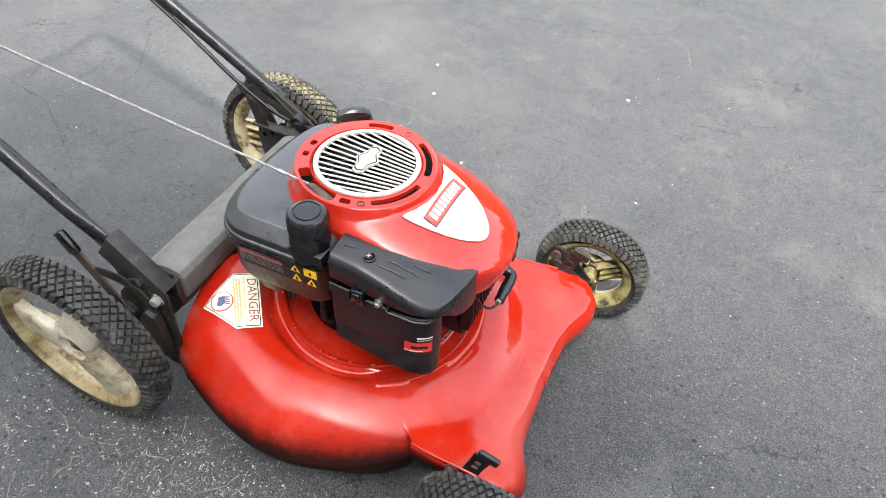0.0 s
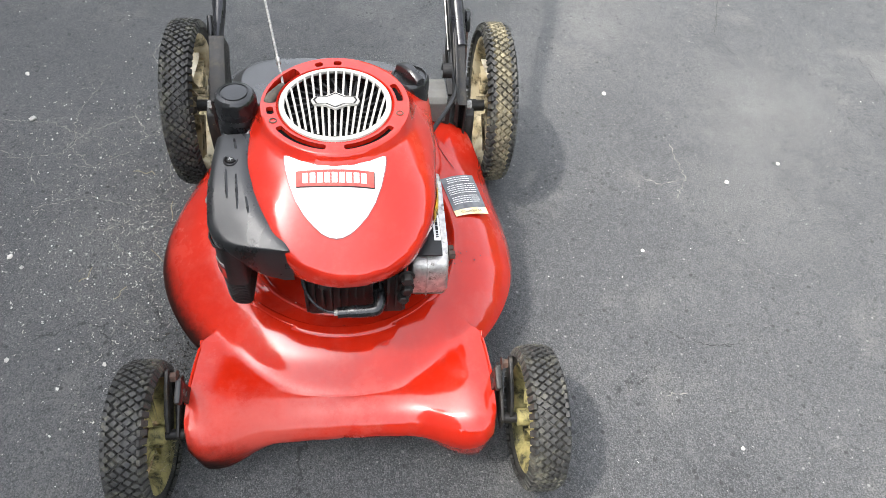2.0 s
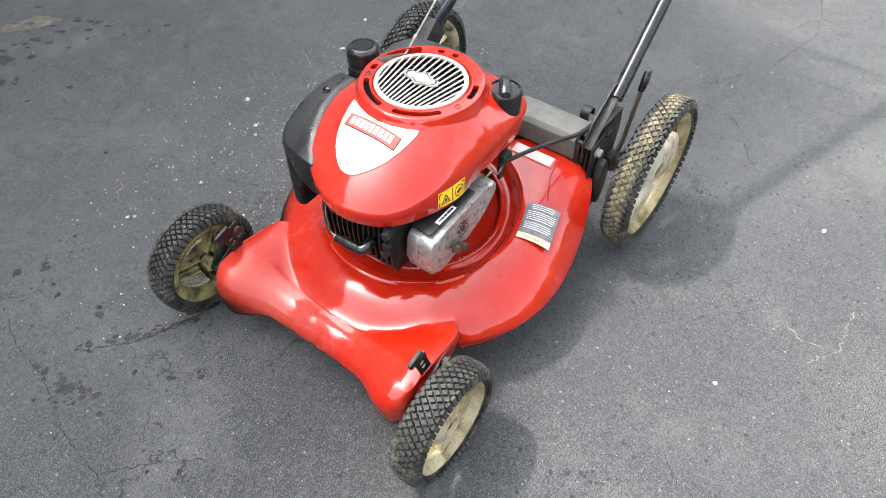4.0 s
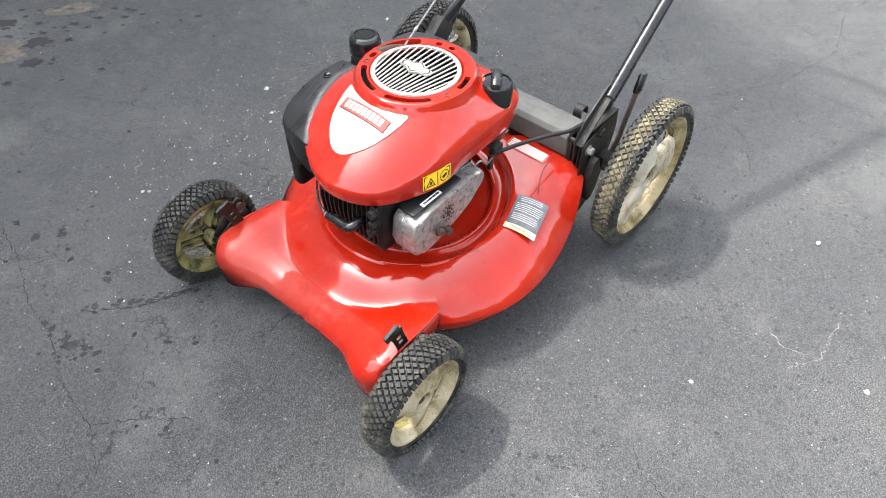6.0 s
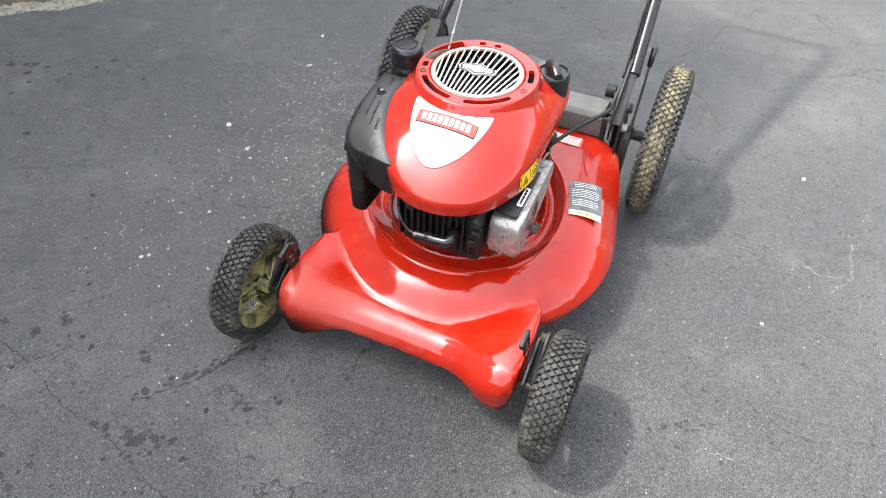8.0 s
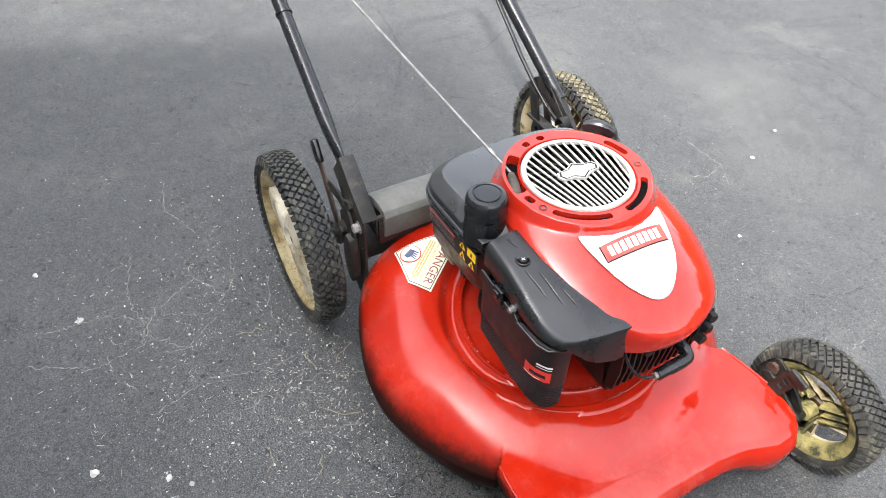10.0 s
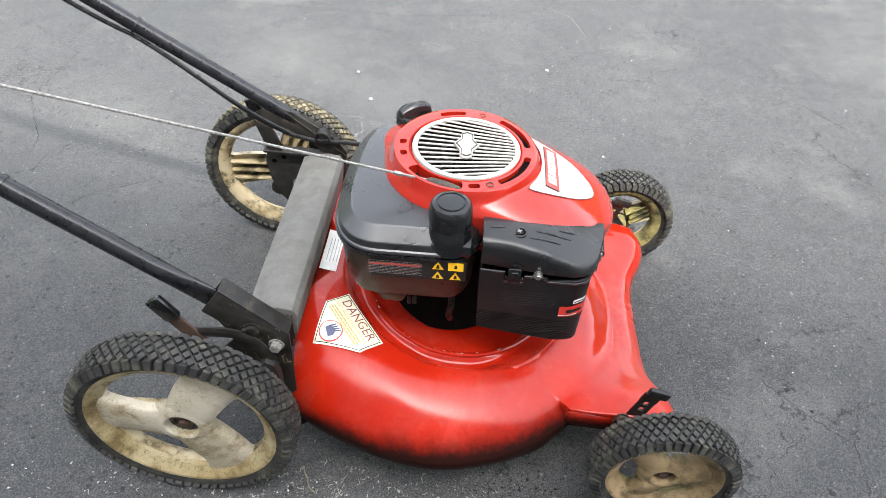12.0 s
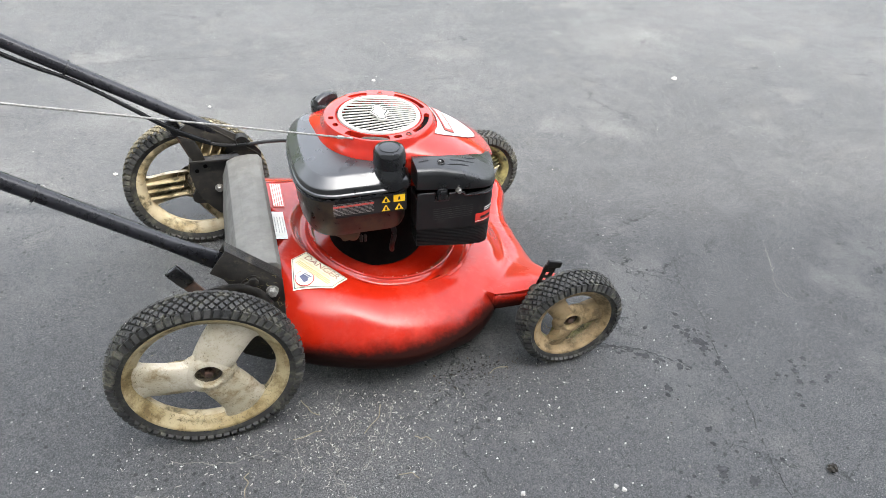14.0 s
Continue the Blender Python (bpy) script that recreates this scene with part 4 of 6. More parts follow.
# Yellow hot-surface sticker on the side of the cover.
def side_spot(lift):
    def spot(u, v):
        x, z = 0.1530 - 0.054 * u, 0.3305 - 0.0270 * v
        low, high = 35.0, 85.0
        for _ in range(24):
            deg = (low + high) / 2
            low, high = (deg, high) if CX + smooth_cover(deg, COVER) * math.cos(radians(deg)) > x else (low, deg)
        end, base = smooth_cover(deg, COVER_END), smooth_cover(deg, COVER_LOW)
        q = min(max((end - z) / (end - base), 0), 1)
        r = smooth_cover(deg, COVER) - 0.006 * q * q + flare(deg) * q + 0.0012 + lift
        return Vector((CX + r * math.cos(radians(deg)), r * math.sin(radians(deg)), z))
    return spot
sticker = part("sticker", laid(patch([(0, 0), (1, 0), (1, 1), (0, 1)], 0.1), side_spot(0.0)), LABEL_YELLOW, cover, "yellow hot-surface sticker")
bm = bmesh.new()
for ring, hole in (([(0.03, 0.06), (0.97, 0.06), (0.97, 0.94), (0.03, 0.94)], 0.035),):
    q = [(u + (hole if u < 0.5 else -hole) , v + (hole * 1.9 if v < 0.5 else -hole * 1.9)) for u, v in ring]
    for k in range(4):
        bm.faces.new([bm.verts.new((*p, 0)) for p in (ring[k], ring[(k + 1) % 4], q[(k + 1) % 4], q[k])])
bm.faces.new([bm.verts.new((u, v, 0)) for u, v in ((0.485, 0.08), (0.515, 0.08), (0.515, 0.92), (0.485, 0.92))])
tri_o, tri_i = [(0.26, 0.2), (0.42, 0.82), (0.10, 0.82)], [(0.26, 0.32), (0.37, 0.75), (0.15, 0.75)]
for k in range(3):
    bm.faces.new([bm.verts.new((*p, 0)) for p in (tri_o[k], tri_o[(k + 1) % 3], tri_i[(k + 1) % 3], tri_i[k])])
bm.faces.new([bm.verts.new((u, v, 0)) for u, v in ((0.24, 0.45), (0.29, 0.5), (0.31, 0.68), (0.22, 0.7))])
for k in range(20):
    a, b = 2 * math.pi * k / 20, 2 * math.pi * (k + 1) / 20
    bm.faces.new([bm.verts.new((0.745 + q * 0.165 * math.cos(w), 0.5 + q * 0.36 * math.sin(w), 0)) for q, w in ((1, a), (1, b), (0.85, b), (0.85, a))])
bm.faces.new([bm.verts.new((u, v, 0)) for u, v in ((0.65, 0.5), (0.80, 0.36), (0.85, 0.5), (0.70, 0.68))])
part("print", laid(bm, side_spot(0.0006)), INK, sticker)

# Black fuel tank round the back and the side of the engine.
tank_line = resampled(rounded([(0.062, -0.149), (0.062, -0.03), (0.03, 0.06), (-0.035, 0.115), (-0.08, 0.112), (-0.108, 0.095), (-0.124, 0.04), (-0.126, -0.06), (-0.118, -0.115), (-0.088, -0.149), (-0.03, -0.149)][::-1], 2), 72)
if sum(a[0] * b[1] - b[0] * a[1] for a, b in zip(tank_line, tank_line[1:] + tank_line[:1])) < 0:
    tank_line = tank_line[::-1]


def ring_at(line, z, d):
    return [(x, y, z) for x, y in inset(line, d)]


tank = part("fuel_tank", loft([ring_at(tank_line, 0.258, 0.022), ring_at(tank_line, 0.263, 0.012), ring_at(tank_line, 0.275, 0.007), ring_at(tank_line, 0.345, 0.002)]), TANK, mower, "smoked dirty plastic fuel tank")
part("tank_top", loft([ring_at(tank_line, 0.3455, -0.0015), ring_at(tank_line, 0.3475, -0.002), ring_at(tank_line, 0.3495, -0.001), ring_at(tank_line, 0.351, 0.001), ring_at(tank_line, 0.359, 0.002), ring_at(tank_line, 0.3605, 0.003), ring_at(tank_line, 0.3735, 0.018), ring_at(tank_line, 0.3745, 0.020), ring_at(tank_line, 0.3770, 0.040)]), TANK_TOP, tank, "satin black plastic tank top", sharp=14)
part("seam", loft([ring_at(tank_line, 0.3395, -0.0005), ring_at(tank_line, 0.340, -0.003), ring_at(tank_line, 0.3435, -0.003), ring_at(tank_line, 0.344, -0.0005)]), BLACK, tank)
# Warning strip on the tank's side.
strip = part("tank_label", box((0.118, 0.0008, 0.034), (-0.012, -0.1476, 0.322), turn=Matrix.Rotation(radians(3), 4, "X")), INK, tank, "black tank label with yellow warning symbols", smooth=False)
bm = bars(0.066, 9, 0.0010, 0.0017, 21, at=(-0.041, 0.3335))
for v in bm.verts:
    v.co = (v.co.x, -0.1484 - (v.co.y - 0.322) * 0.052, v.co.y)
part("print", bm, surface("dim grey print", (0.24, 0.23, 0.22), (0.15, 0.145, 0.14), 0.5, bump=0.05), strip)
bm = box((0.066, 0.0003, 0.003), (-0.041, -0.1485, 0.3275))
part("print", bm, LABEL_RED, strip, "red line", smooth=False)
for k, (u, w, full) in enumerate(((0.012, 0.331, False), (0.034, 0.331, True), (0.012, 0.314, False), (0.034, 0.314, False))):
    bm = bmesh.new()
    yy = -0.1485 - (w - 0.322) * 0.052
    if full:
        bm = box((0.019, 0.0004, 0.0135), (u, yy, w))
    else:
        bm.faces.new([bm.verts.new((u + p, yy, w + q)) for p, q in ((-0.0075, -0.006), (0.0075, -0.006), (0, 0.0065))])
    part("symbol", bm, LABEL_YELLOW, strip, "yellow warning symbol", smooth=False)
bm = bmesh.new()
for u, w in ((0.012, 0.3295), (0.012, 0.3125), (0.034, 0.3125), (0.034, 0.331)):
    yy = -0.1489 - (w - 0.322) * 0.052
    bm.faces.new([bm.verts.new((u + p, yy, w + q)) for p, q in ((-0.0022, -0.003), (0.0022, -0.003), (0.0012, 0.003), (-0.0012, 0.003))])
part("print", bm, INK, strip, smooth=False)

# Amber sump, pins and breather hose below the tank.
AMBER = surface("amber tank plastic", (0.040, 0.029, 0.015), (0.022, 0.017, 0.010), 0.4, scale=30, bump=0.2, dirt=(0.012, 0.010, 0.007), dirt_at=(0.5, 0.7), dirt_scale=30)
part("sump", prism(rounded([(-0.075, 0.270), (-0.070, 0.256), (-0.055, 0.252), (-0.046, 0.243), (-0.032, 0.244), (-0.026, 0.270)], 1), -0.134, -0.09, "y", 0.004), AMBER, tank, "amber translucent sump")
for x in (-0.026, -0.019):
    part("pin", turned([(0.0028, 0), (0.0028, 0.012), (0.0018, 0.014)], 10, Matrix.Translation((x, -0.122, 0.232))), BRACKET, tank)
part("breather_hose", tube(smooth_path([(0.030, -0.122, 0.262), (0.031, -0.126, 0.240), (0.028, -0.122, 0.215), (0.030, -0.112, 0.196)], 5), 0.0045, 10), FIN, mower, "dull grey breather hose")

# Fuel cap and neck.
capm = Matrix.Translation((0.0235, -0.1255, 0.0015))
part("filler_neck", turned([(0.027, 0.345), (0.026, 0.372), (0.022, 0.378), (0.021, 0.386)], 32, capm), BLACK, mower, "black filler neck")
bm = bmesh.new()
box((0.054, 0.050, 0.020), (0.0255, -0.1225, 0.354), 0.006, bm=bm)
part("neck_base", bm, BLACK, mower, "black moulded base round the filler neck")
rows = []
for r, h in ((0.0235, 0.381), (0.0255, 0.383), (0.0258, 0.402), (0.0250, 0.4075), (0.0225, 0.4108), (0.0178, 0.4120), (0.0174, 0.4108), (0.0162, 0.4108), (0.0156, 0.4122), (0.006, 0.4126), (0.004, 0.4126)):
    rows.append([capm @ Vector(((r + (0.0005 if k % 2 and 0.382 < h < 0.404 else 0)) * math.cos(a), (r + (0.0005 if k % 2 and 0.382 < h < 0.404 else 0)) * math.sin(a), h)) for k, a in enumerate(2 * math.pi * q / 64 for q in range(64))])
part("fuel_cap", loft(rows), BLACK, mower, "round black fuel cap")

# Air filter: lower box with mesh, upper cover, snap and screw.
af_line = resampled(rounded([(0.0638, -0.1490), (0.0642, -0.1500), (0.067, -0.1501), (0.150, -0.1535), (0.182, -0.151), (0.200, -0.142), (0.2045, -0.128), (0.203, -0.116), (0.196, -0.112), (0.067, -0.1061), (0.0638, -0.107)], 1), 90)
if sum(a[0] * b[1] - b[0] * a[1] for a, b in zip(af_line, af_line[1:] + af_line[:1])) < 0:
    af_line = af_line[::-1]


def af_ring(h, d):
    """A ring of the filter box; its floor slopes down to the front."""
    return [(x, y, h - (0.016 * min(max((x - 0.064) / 0.13, 0), 1) - 0.009) * soft(0.30, 0.22, h)) for x, y in inset(af_line, d)]


afilter = part("air_filter_box", loft([af_ring(0.213, 0.008), af_ring(0.215, 0.0052), af_ring(0.255, 0.0042), af_ring(0.2555, 0.0005), af_ring(0.322, 0.0), af_ring(0.323, 0.003), af_ring(0.315, 0.0035)]), BLACK_DULL, mower, "black plastic air filter box with ribbed lower band", sharp=28)
for k in range(12):
    z = 0.2160 + k * 0.00335
    d = 0.0020 - 0.0012 * k / 12
    part("rib", loft([af_ring(z, d + 0.0036), af_ring(z + 0.0004, d), af_ring(z + 0.0014, d), af_ring(z + 0.0018, d + 0.0036)]), BLACK_DULL, afilter, smooth=False)
# Moulded rim along the box's upper edge, stepping down by the catch and the screw.
rim_top = [(0.064, -0.1515, 0.3335), (0.093, -0.1535, 0.3335), (0.0945, -0.1535, 0.318), (0.117, -0.1545, 0.318), (0.1185, -0.1545, 0.3295), (0.141, -0.155, 0.3295), (0.147, -0.155, 0.323), (0.182, -0.1525, 0.3205), (0.1955, -0.146, 0.3195), (0.2045, -0.128, 0.3205), (0.2065, -0.105, 0.322)]
part("rim", tube(rim_top, 0.0017, 8), BLACK, afilter, "moulded rim of the filter box")
for a, b, low, high in ((0.064, 0.094, 0.322, 0.334), (0.118, 0.146, 0.321, 0.3295)):
    part("tab", box((b - a, 0.003, high - low), ((a + b) / 2, -0.1525, (low + high) / 2)), BLACK_DULL, afilter, smooth=False)
bm = bars(0.070, 6, 0.0014, 0.0028, 31, at=(0.126, 0.302))
for v in bm.verts:
    v.co = (v.co.x, -0.1545 - 0.0003 * math.sin(40 * v.co.x), v.co.y)
part("print", bm, surface("embossed print", (0.035, 0.034, 0.033), (0.02, 0.02, 0.02), 0.6), afilter, "embossed lines of print")


def corner_band(points, low, high, lift):
    """A band of print bent round the front corner of the filter box."""
    bm = bmesh.new()
    line = [Vector(p) for p in points]
    ways = [(q - p).normalized() for p, q in zip(line, line[1:])]
    ways = [ways[0]] + [(p + q).normalized() for p, q in zip(ways, ways[1:])] + [ways[-1]]
    line = [(p.x + lift * w.y, p.y - lift * w.x) for p, w in zip(line, ways)]
    for p, q in zip(line, line[1:]):
        bm.faces.new([bm.verts.new((*r, z)) for r, z in ((p, low), (q, low), (q, high), (p, high))])
    return bm


CORNER = [(0.168, -0.1525), (0.177, -0.1518), (0.184, -0.1500), (0.1905, -0.1465), (0.1960, -0.1430), (0.1995, -0.1385)]
part("sticker", corner_band(CORNER, 0.2615, 0.2800, 0.0010), LABEL_RED, afilter, "small red sticker", smooth=False)
part("print", corner_band(CORNER[1:5], 0.2685, 0.2740, 0.0016), INK, afilter, smooth=False)
part("print", corner_band(CORNER[:4], 0.2635, 0.2650, 0.0016), LABEL_WHITE, afilter, smooth=False)
part("badge", corner_band(CORNER[2:], 0.2840, 0.2905, 0.0010), LABEL_WHITE, afilter, "white lozenge print", smooth=False)
part("print", corner_band(CORNER[2:], 0.2862, 0.2884, 0.0016), INK, afilter, smooth=False)
# Cover over the box: a flat sloping top that wraps down at its front end.
def span(x, table):
    a, v = zip(*table)
    return float(np.interp(x, a, v))


COV_INNER = ((0.064, -0.106), (0.105, -0.108), (0.147, -0.099), (0.182, -0.082), (0.205, -0.064), (0.214, -0.057), (0.222, -0.055))
COV_OUTER = ((0.064, -0.150), (0.150, -0.1545), (0.178, -0.1525), (0.192, -0.147), (0.203, -0.138), (0.2095, -0.125), (0.2145, -0.107), (0.219, -0.088), (0.222, -0.066))
COV_RIDGE = ((0.064, 0.381), (0.10, 0.379), (0.14, 0.371), (0.18, 0.358), (0.205, 0.347), (0.222, 0.340))
COV_LIP = ((0.064, 0.341), (0.15, 0.334), (0.192, 0.329), (0.206, 0.326), (0.211, 0.314), (0.216, 0.296), (0.222, 0.284))


def cov_top(x, y):
    return span(x, COV_RIDGE) - 0.006 * min(max((span(x, COV_INNER) - y) / 0.05, 0), 1.5) ** 2


rows = []
for x in (0.064, 0.0645, 0.07, 0.08, 0.09, 0.10, 0.11, 0.12, 0.13, 0.14, 0.15, 0.16, 0.17, 0.178, 0.185, 0.192, 0.198, 0.203, 0.206, 0.209, 0.212, 0.2145, 0.217, 0.219, 0.2205, 0.222):
    yi, yo, lip = span(x, COV_INNER), span(x, COV_OUTER), span(x, COV_LIP)
    wide = yi - yo
    row = [(x, yi + 0.002, lip), (x, yi + 0.001, cov_top(x, yi) - 0.002)]
    for q in (0.05, 0.25, 0.45, 0.6):
        row.append((x, yi - wide * q, cov_top(x, yi - wide * q)))
    bend = min(0.012, wide * 0.4)
    for a in (0, 18, 36, 54, 72, 90):
        y = yo + bend * (1 - math.sin(radians(a)))
        row.append((x, y, cov_top(x, yo + bend) - 0.012 * (1 - math.cos(radians(a)))))
    row.append((x, yo, lip + 0.002))
    row.append((x, yo + 0.001, lip))
    rows.append(row)
acover = part("air_filter_cover", loft(rows), SATIN, mower, "satin black air filter cover with moulded grooves", sharp=50)
for x0, x1, y0 in ((0.072, 0.090, -0.126), (0.119, 0.158, -0.132), (0.128, 0.172, -0.119), (0.158, 0.178, -0.106)):
    pts = [(x0 + (x1 - x0) * q / 6, y0 + 0.004 * q / 6, cov_top(x0 + (x1 - x0) * q / 6, y0 + 0.004 * q / 6) - 0.0002) for q in range(7)]
    part("groove", tube(pts, [0.0009, 0.0015, 0.0016, 0.0016, 0.0016, 0.0015, 0.0009], 8), BLACK, acover)
screw_m = Matrix.Translation((0.107, -0.127, cov_top(0.107, -0.127)))
well = part("screw_well", turned([(0.0092, -0.003), (0.0092, 0.0004), (0.0084, 0.0010), (0.0074, 0.0004), (0.0072, -0.0002)], 24, screw_m), BLACK, acover)
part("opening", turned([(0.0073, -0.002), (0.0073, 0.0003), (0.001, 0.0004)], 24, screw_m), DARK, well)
bm = turned([(0.0046, 0.0), (0.0046, 0.0008), (0.0034, 0.0014), (0.0005, 0.0015)], 14, screw_m)
screw_head = part("screw", bm, FIN, acover, "dull cross-head screw")
for turn in (20, 110):
    part("cross_slot", box((0.0056, 0.0012, 0.0006), turn=screw_m @ Matrix.Translation((0, 0, 0.0015)) @ Matrix.Rotation(radians(turn), 4, "Z")), INK_GREY, screw_head, smooth=False)
bm = box((0.017, 0.006, 0.022), (0.1055, -0.1545, 0.331), 0.0018)
box((0.010, 0.005, 0.009), (0.1055, -0.1585, 0.335), 0.0015, bm=bm)
part("snap", bm, BLACK, acover, "black snap catch")
bm = bolt(bmesh.new(), (0.134, -0.1535, 0.334), (0, -1, 0), 0.0042, 0.006)
part("screw", bm, STEEL, acover, "bright steel screw")

# Starter rope and its grommet.
part("grommet", tube([(-0.0100, -0.0685, 0.3995), (-0.006, -0.0705, 0.3998), (0.008, -0.0770, 0.3998), (0.019, -0.0828, 0.3992), (0.028, -0.0870, 0.3980), (0.031, -0.0885, 0.3960)], [0.0030, 0.0050, 0.0068, 0.0080, 0.0084, 0.0066], 14), surface("dusty brown rubber", (0.062, 0.050, 0.036), (0.034, 0.028, 0.021), 0.8, bump=0.5), mower, "worn brown rope grommet")
rope_path = [Vector((-0.010, -0.0685, 0.4000)).lerp(Vector((-0.62, -0.197, 0.612)), k / 40) for k in range(41)]
part("rope_guide", tube(smooth_path([(-0.62, -0.193, 0.566), (-0.62, -0.195, 0.598), (-0.612, -0.197, 0.612), (-0.628, -0.197, 0.618), (-0.622, -0.195, 0.602)], 5), 0.0025, 8), STEEL, mower, "steel rope guide on the handle")
rope = part("starter_rope", tube(rope_path, 0.0017, 8), CABLE, mower, "pale grey starter rope running to the handle")
part("crimp", tube([rope_path[2], rope_path[2].lerp(rope_path[3], 0.6)], 0.0030, 10), STEEL, rope, "steel crimp")

# Oil filler knob at the rear corner of the cover.
knob_m = Matrix.Translation((-0.042, 0.099, 0.009))
knob = part("oil_filler_knob", turned([(0.0265, 0.345), (0.0268, 0.377), (0.0258, 0.3810), (0.0235, 0.3835), (0.0225, 0.3835), (0.0215, 0.381), (0.012, 0.3805)], 36, knob_m), BLACK, mower, "black oil filler knob with raised grip")
grip_rows = []
for u, w, h in ((-0.0250, 0.0040, 0.3840), (-0.0230, 0.0066, 0.3905), (-0.014, 0.0074, 0.3955), (0.0, 0.0078, 0.3975), (0.014, 0.0074, 0.3955), (0.0230, 0.0066, 0.3905), (0.0250, 0.0040, 0.3840)):
    grip_rows.append([(u, w * c, 0.378 if z < 0 else 0.378 + (h - 0.378) * z) for c, z in ((-1.25, -1), (-1.1, 0.5), (-0.9, 0.86), (-0.5, 1.0), (0.5, 1.0), (0.9, 0.86), (1.1, 0.5), (1.25, -1))])
bm = loft(grip_rows)
bm.transform(knob_m @ Matrix.Rotation(radians(35), 4, "Z"))
part("grip", bm, BLACK, knob)

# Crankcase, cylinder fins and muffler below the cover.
part("crankcase", turned([(0.090, 0.145), (0.088, 0.168), (0.082, 0.185), (0.094, 0.30), (0.085, 0.335)], 40, Matrix.Translation((CX - 0.01, 0, 0))), DARK, mower, "near-black engine crankcase")
block = part("cylinder_block", box((0.085, 0.13, 0.115), (0.165, 0.02, 0.243), 0.006), FIN, mower, "sooty finned engine cylinder")
for k in range(13):
    y = -0.045 + 0.0105 * k
    part("fin", prism([(0.200, 0.196), (0.215, 0.204), (0.219, 0.240), (0.216, 0.285), (0.2, 0.298), (0.19, 0.24)], y, y + 0.0028, "y"), FIN, block, smooth=False)
for y, z in ((0.084, 0.284), (0.084, 0.263), (0.080, 0.245), (-0.018, 0.280)):
    part("bolt", bolt(bmesh.new(), (0.221, y, z), (1, 0, 0), 0.0075, 0.010), FIN, block)
muff_line = rounded([(0.194, 0.207), (0.196, 0.262), (0.182, 0.274), (0.100, 0.280), (0.040, 0.284), (0.026, 0.275), (0.028, 0.252), (0.075, 0.226), (0.140, 0.203), (0.185, 0.199)], 1)
muffler = part("muffler", prism(muff_line, 0.092, 0.141, "y", 0.006), MUFFLER, mower, "stained aluminised steel muffler")
part("seam", prism([(0.11 + (u - 0.11) * 1.022, 0.24 + (v - 0.24) * 1.03) for u, v in muff_line], 0.112, 0.1145, "y", 0.0008), MUFFLER, muffler)
bm = bmesh.new()
rng = random.Random(4)
for k in range(26):
    a, r = 2.4 * k, 0.0033 * math.sqrt(k)
    turned([(0.0014, 0), (0.0014, 0.0012)], 8, Matrix.Translation((0.118 + 0.8 * r * math.cos(a), 0.1408, 0.247 + 1.1 * r * math.sin(a))) @ Matrix.Rotation(radians(-90), 4, "X"), bm)
part("exhaust_holes", bm, RUST, muffler, "rust-rimmed exhaust holes")
rng = random.Random(14)
bm = bmesh.new()
for k in range(90):
    a, r = rng.uniform(0, 6.28), abs(rng.gauss(0, 0.0085))
    u, w, q = 0.118 + 0.75 * r * math.cos(a), 0.247 + 1.25 * r * math.sin(a), rng.uniform(0.0005, 0.0018)
    turned([(q, 0), (q * 0.8, 0.0002)], 7, Matrix.Translation((u, 0.1410 + 0.00001 * k, w)) @ Matrix.Rotation(radians(-90), 4, "X"), bm)
part("rust_blotch", bm, RUST, muffler, "brown rust round the exhaust holes", smooth=False)
for x, z in ((0.146, 0.232), (0.128, 0.222)):
    bm = bmesh.new()
    turned([(0.0035, 0), (0.0035, 0.014)], 10, Matrix.Translation((x, 0.140, z)) @ Matrix.Rotation(radians(-90), 4, "X"), bm)
    bolt(bm, (x, 0.147, z), (0, 1, 0), 0.0065, 0.008)
    part("bolt", bm, RUST, muffler, "rusty muffler bolt")
part("heat_shield", box((0.110, 0.034, 0.003), (0.132, 0.115, 0.2835), 0.001, Matrix.Rotation(radians(2.5), 4, "Y")), BLACK_DULL, muffler, "dull black heat shield")
part("tag", box((0.042, 0.0085, 0.0006), (0.143, 0.1270, 0.2857), turn=Matrix.Rotation(radians(2.5), 4, "Y")), LABEL_WHITE, muffler, "white serial tag", smooth=False)
bm = bars(0.034, 1, 0.0034, 0.0016, 12, at=(0.143, 0.1288))
for v in bm.verts:
    v.co.z = 0.2864 - (v.co.x - 0.143) * 0.0437
part("print", bm, INK, muffler)
# Spark plug boot and lead.
boot = part("spark_plug_boot", tube(smooth_path([(0.190, 0.045, 0.250), (0.205, 0.047, 0.2495), (0.226, 0.0495, 0.2465), (0.2385, 0.047, 0.2425), (0.2410, 0.037, 0.2405), (0.2407, 0.016, 0.239), (0.2405, -0.003, 0.2375)], 5), [0.0082] * 16 + [0.0084] * 10 + [0.0074] * 5, 14), BLACK, mower, "glossy black spark plug boot")
part("collar", tube([(0.2405, -0.002, 0.2376), (0.2405, -0.0075, 0.2374)], 0.0042, 12), CABLE, boot, "worn grey collar")
part("plug_lead", tube(smooth_path([(0.2405, -0.006, 0.2374), (0.2385, -0.018, 0.2395), (0.2345, -0.030, 0.247), (0.228, -0.039, 0.259), (0.219, -0.045, 0.278), (0.206, -0.044, 0.303)], 6), 0.0019, 8), TUBE, boot, "thin black plug lead")
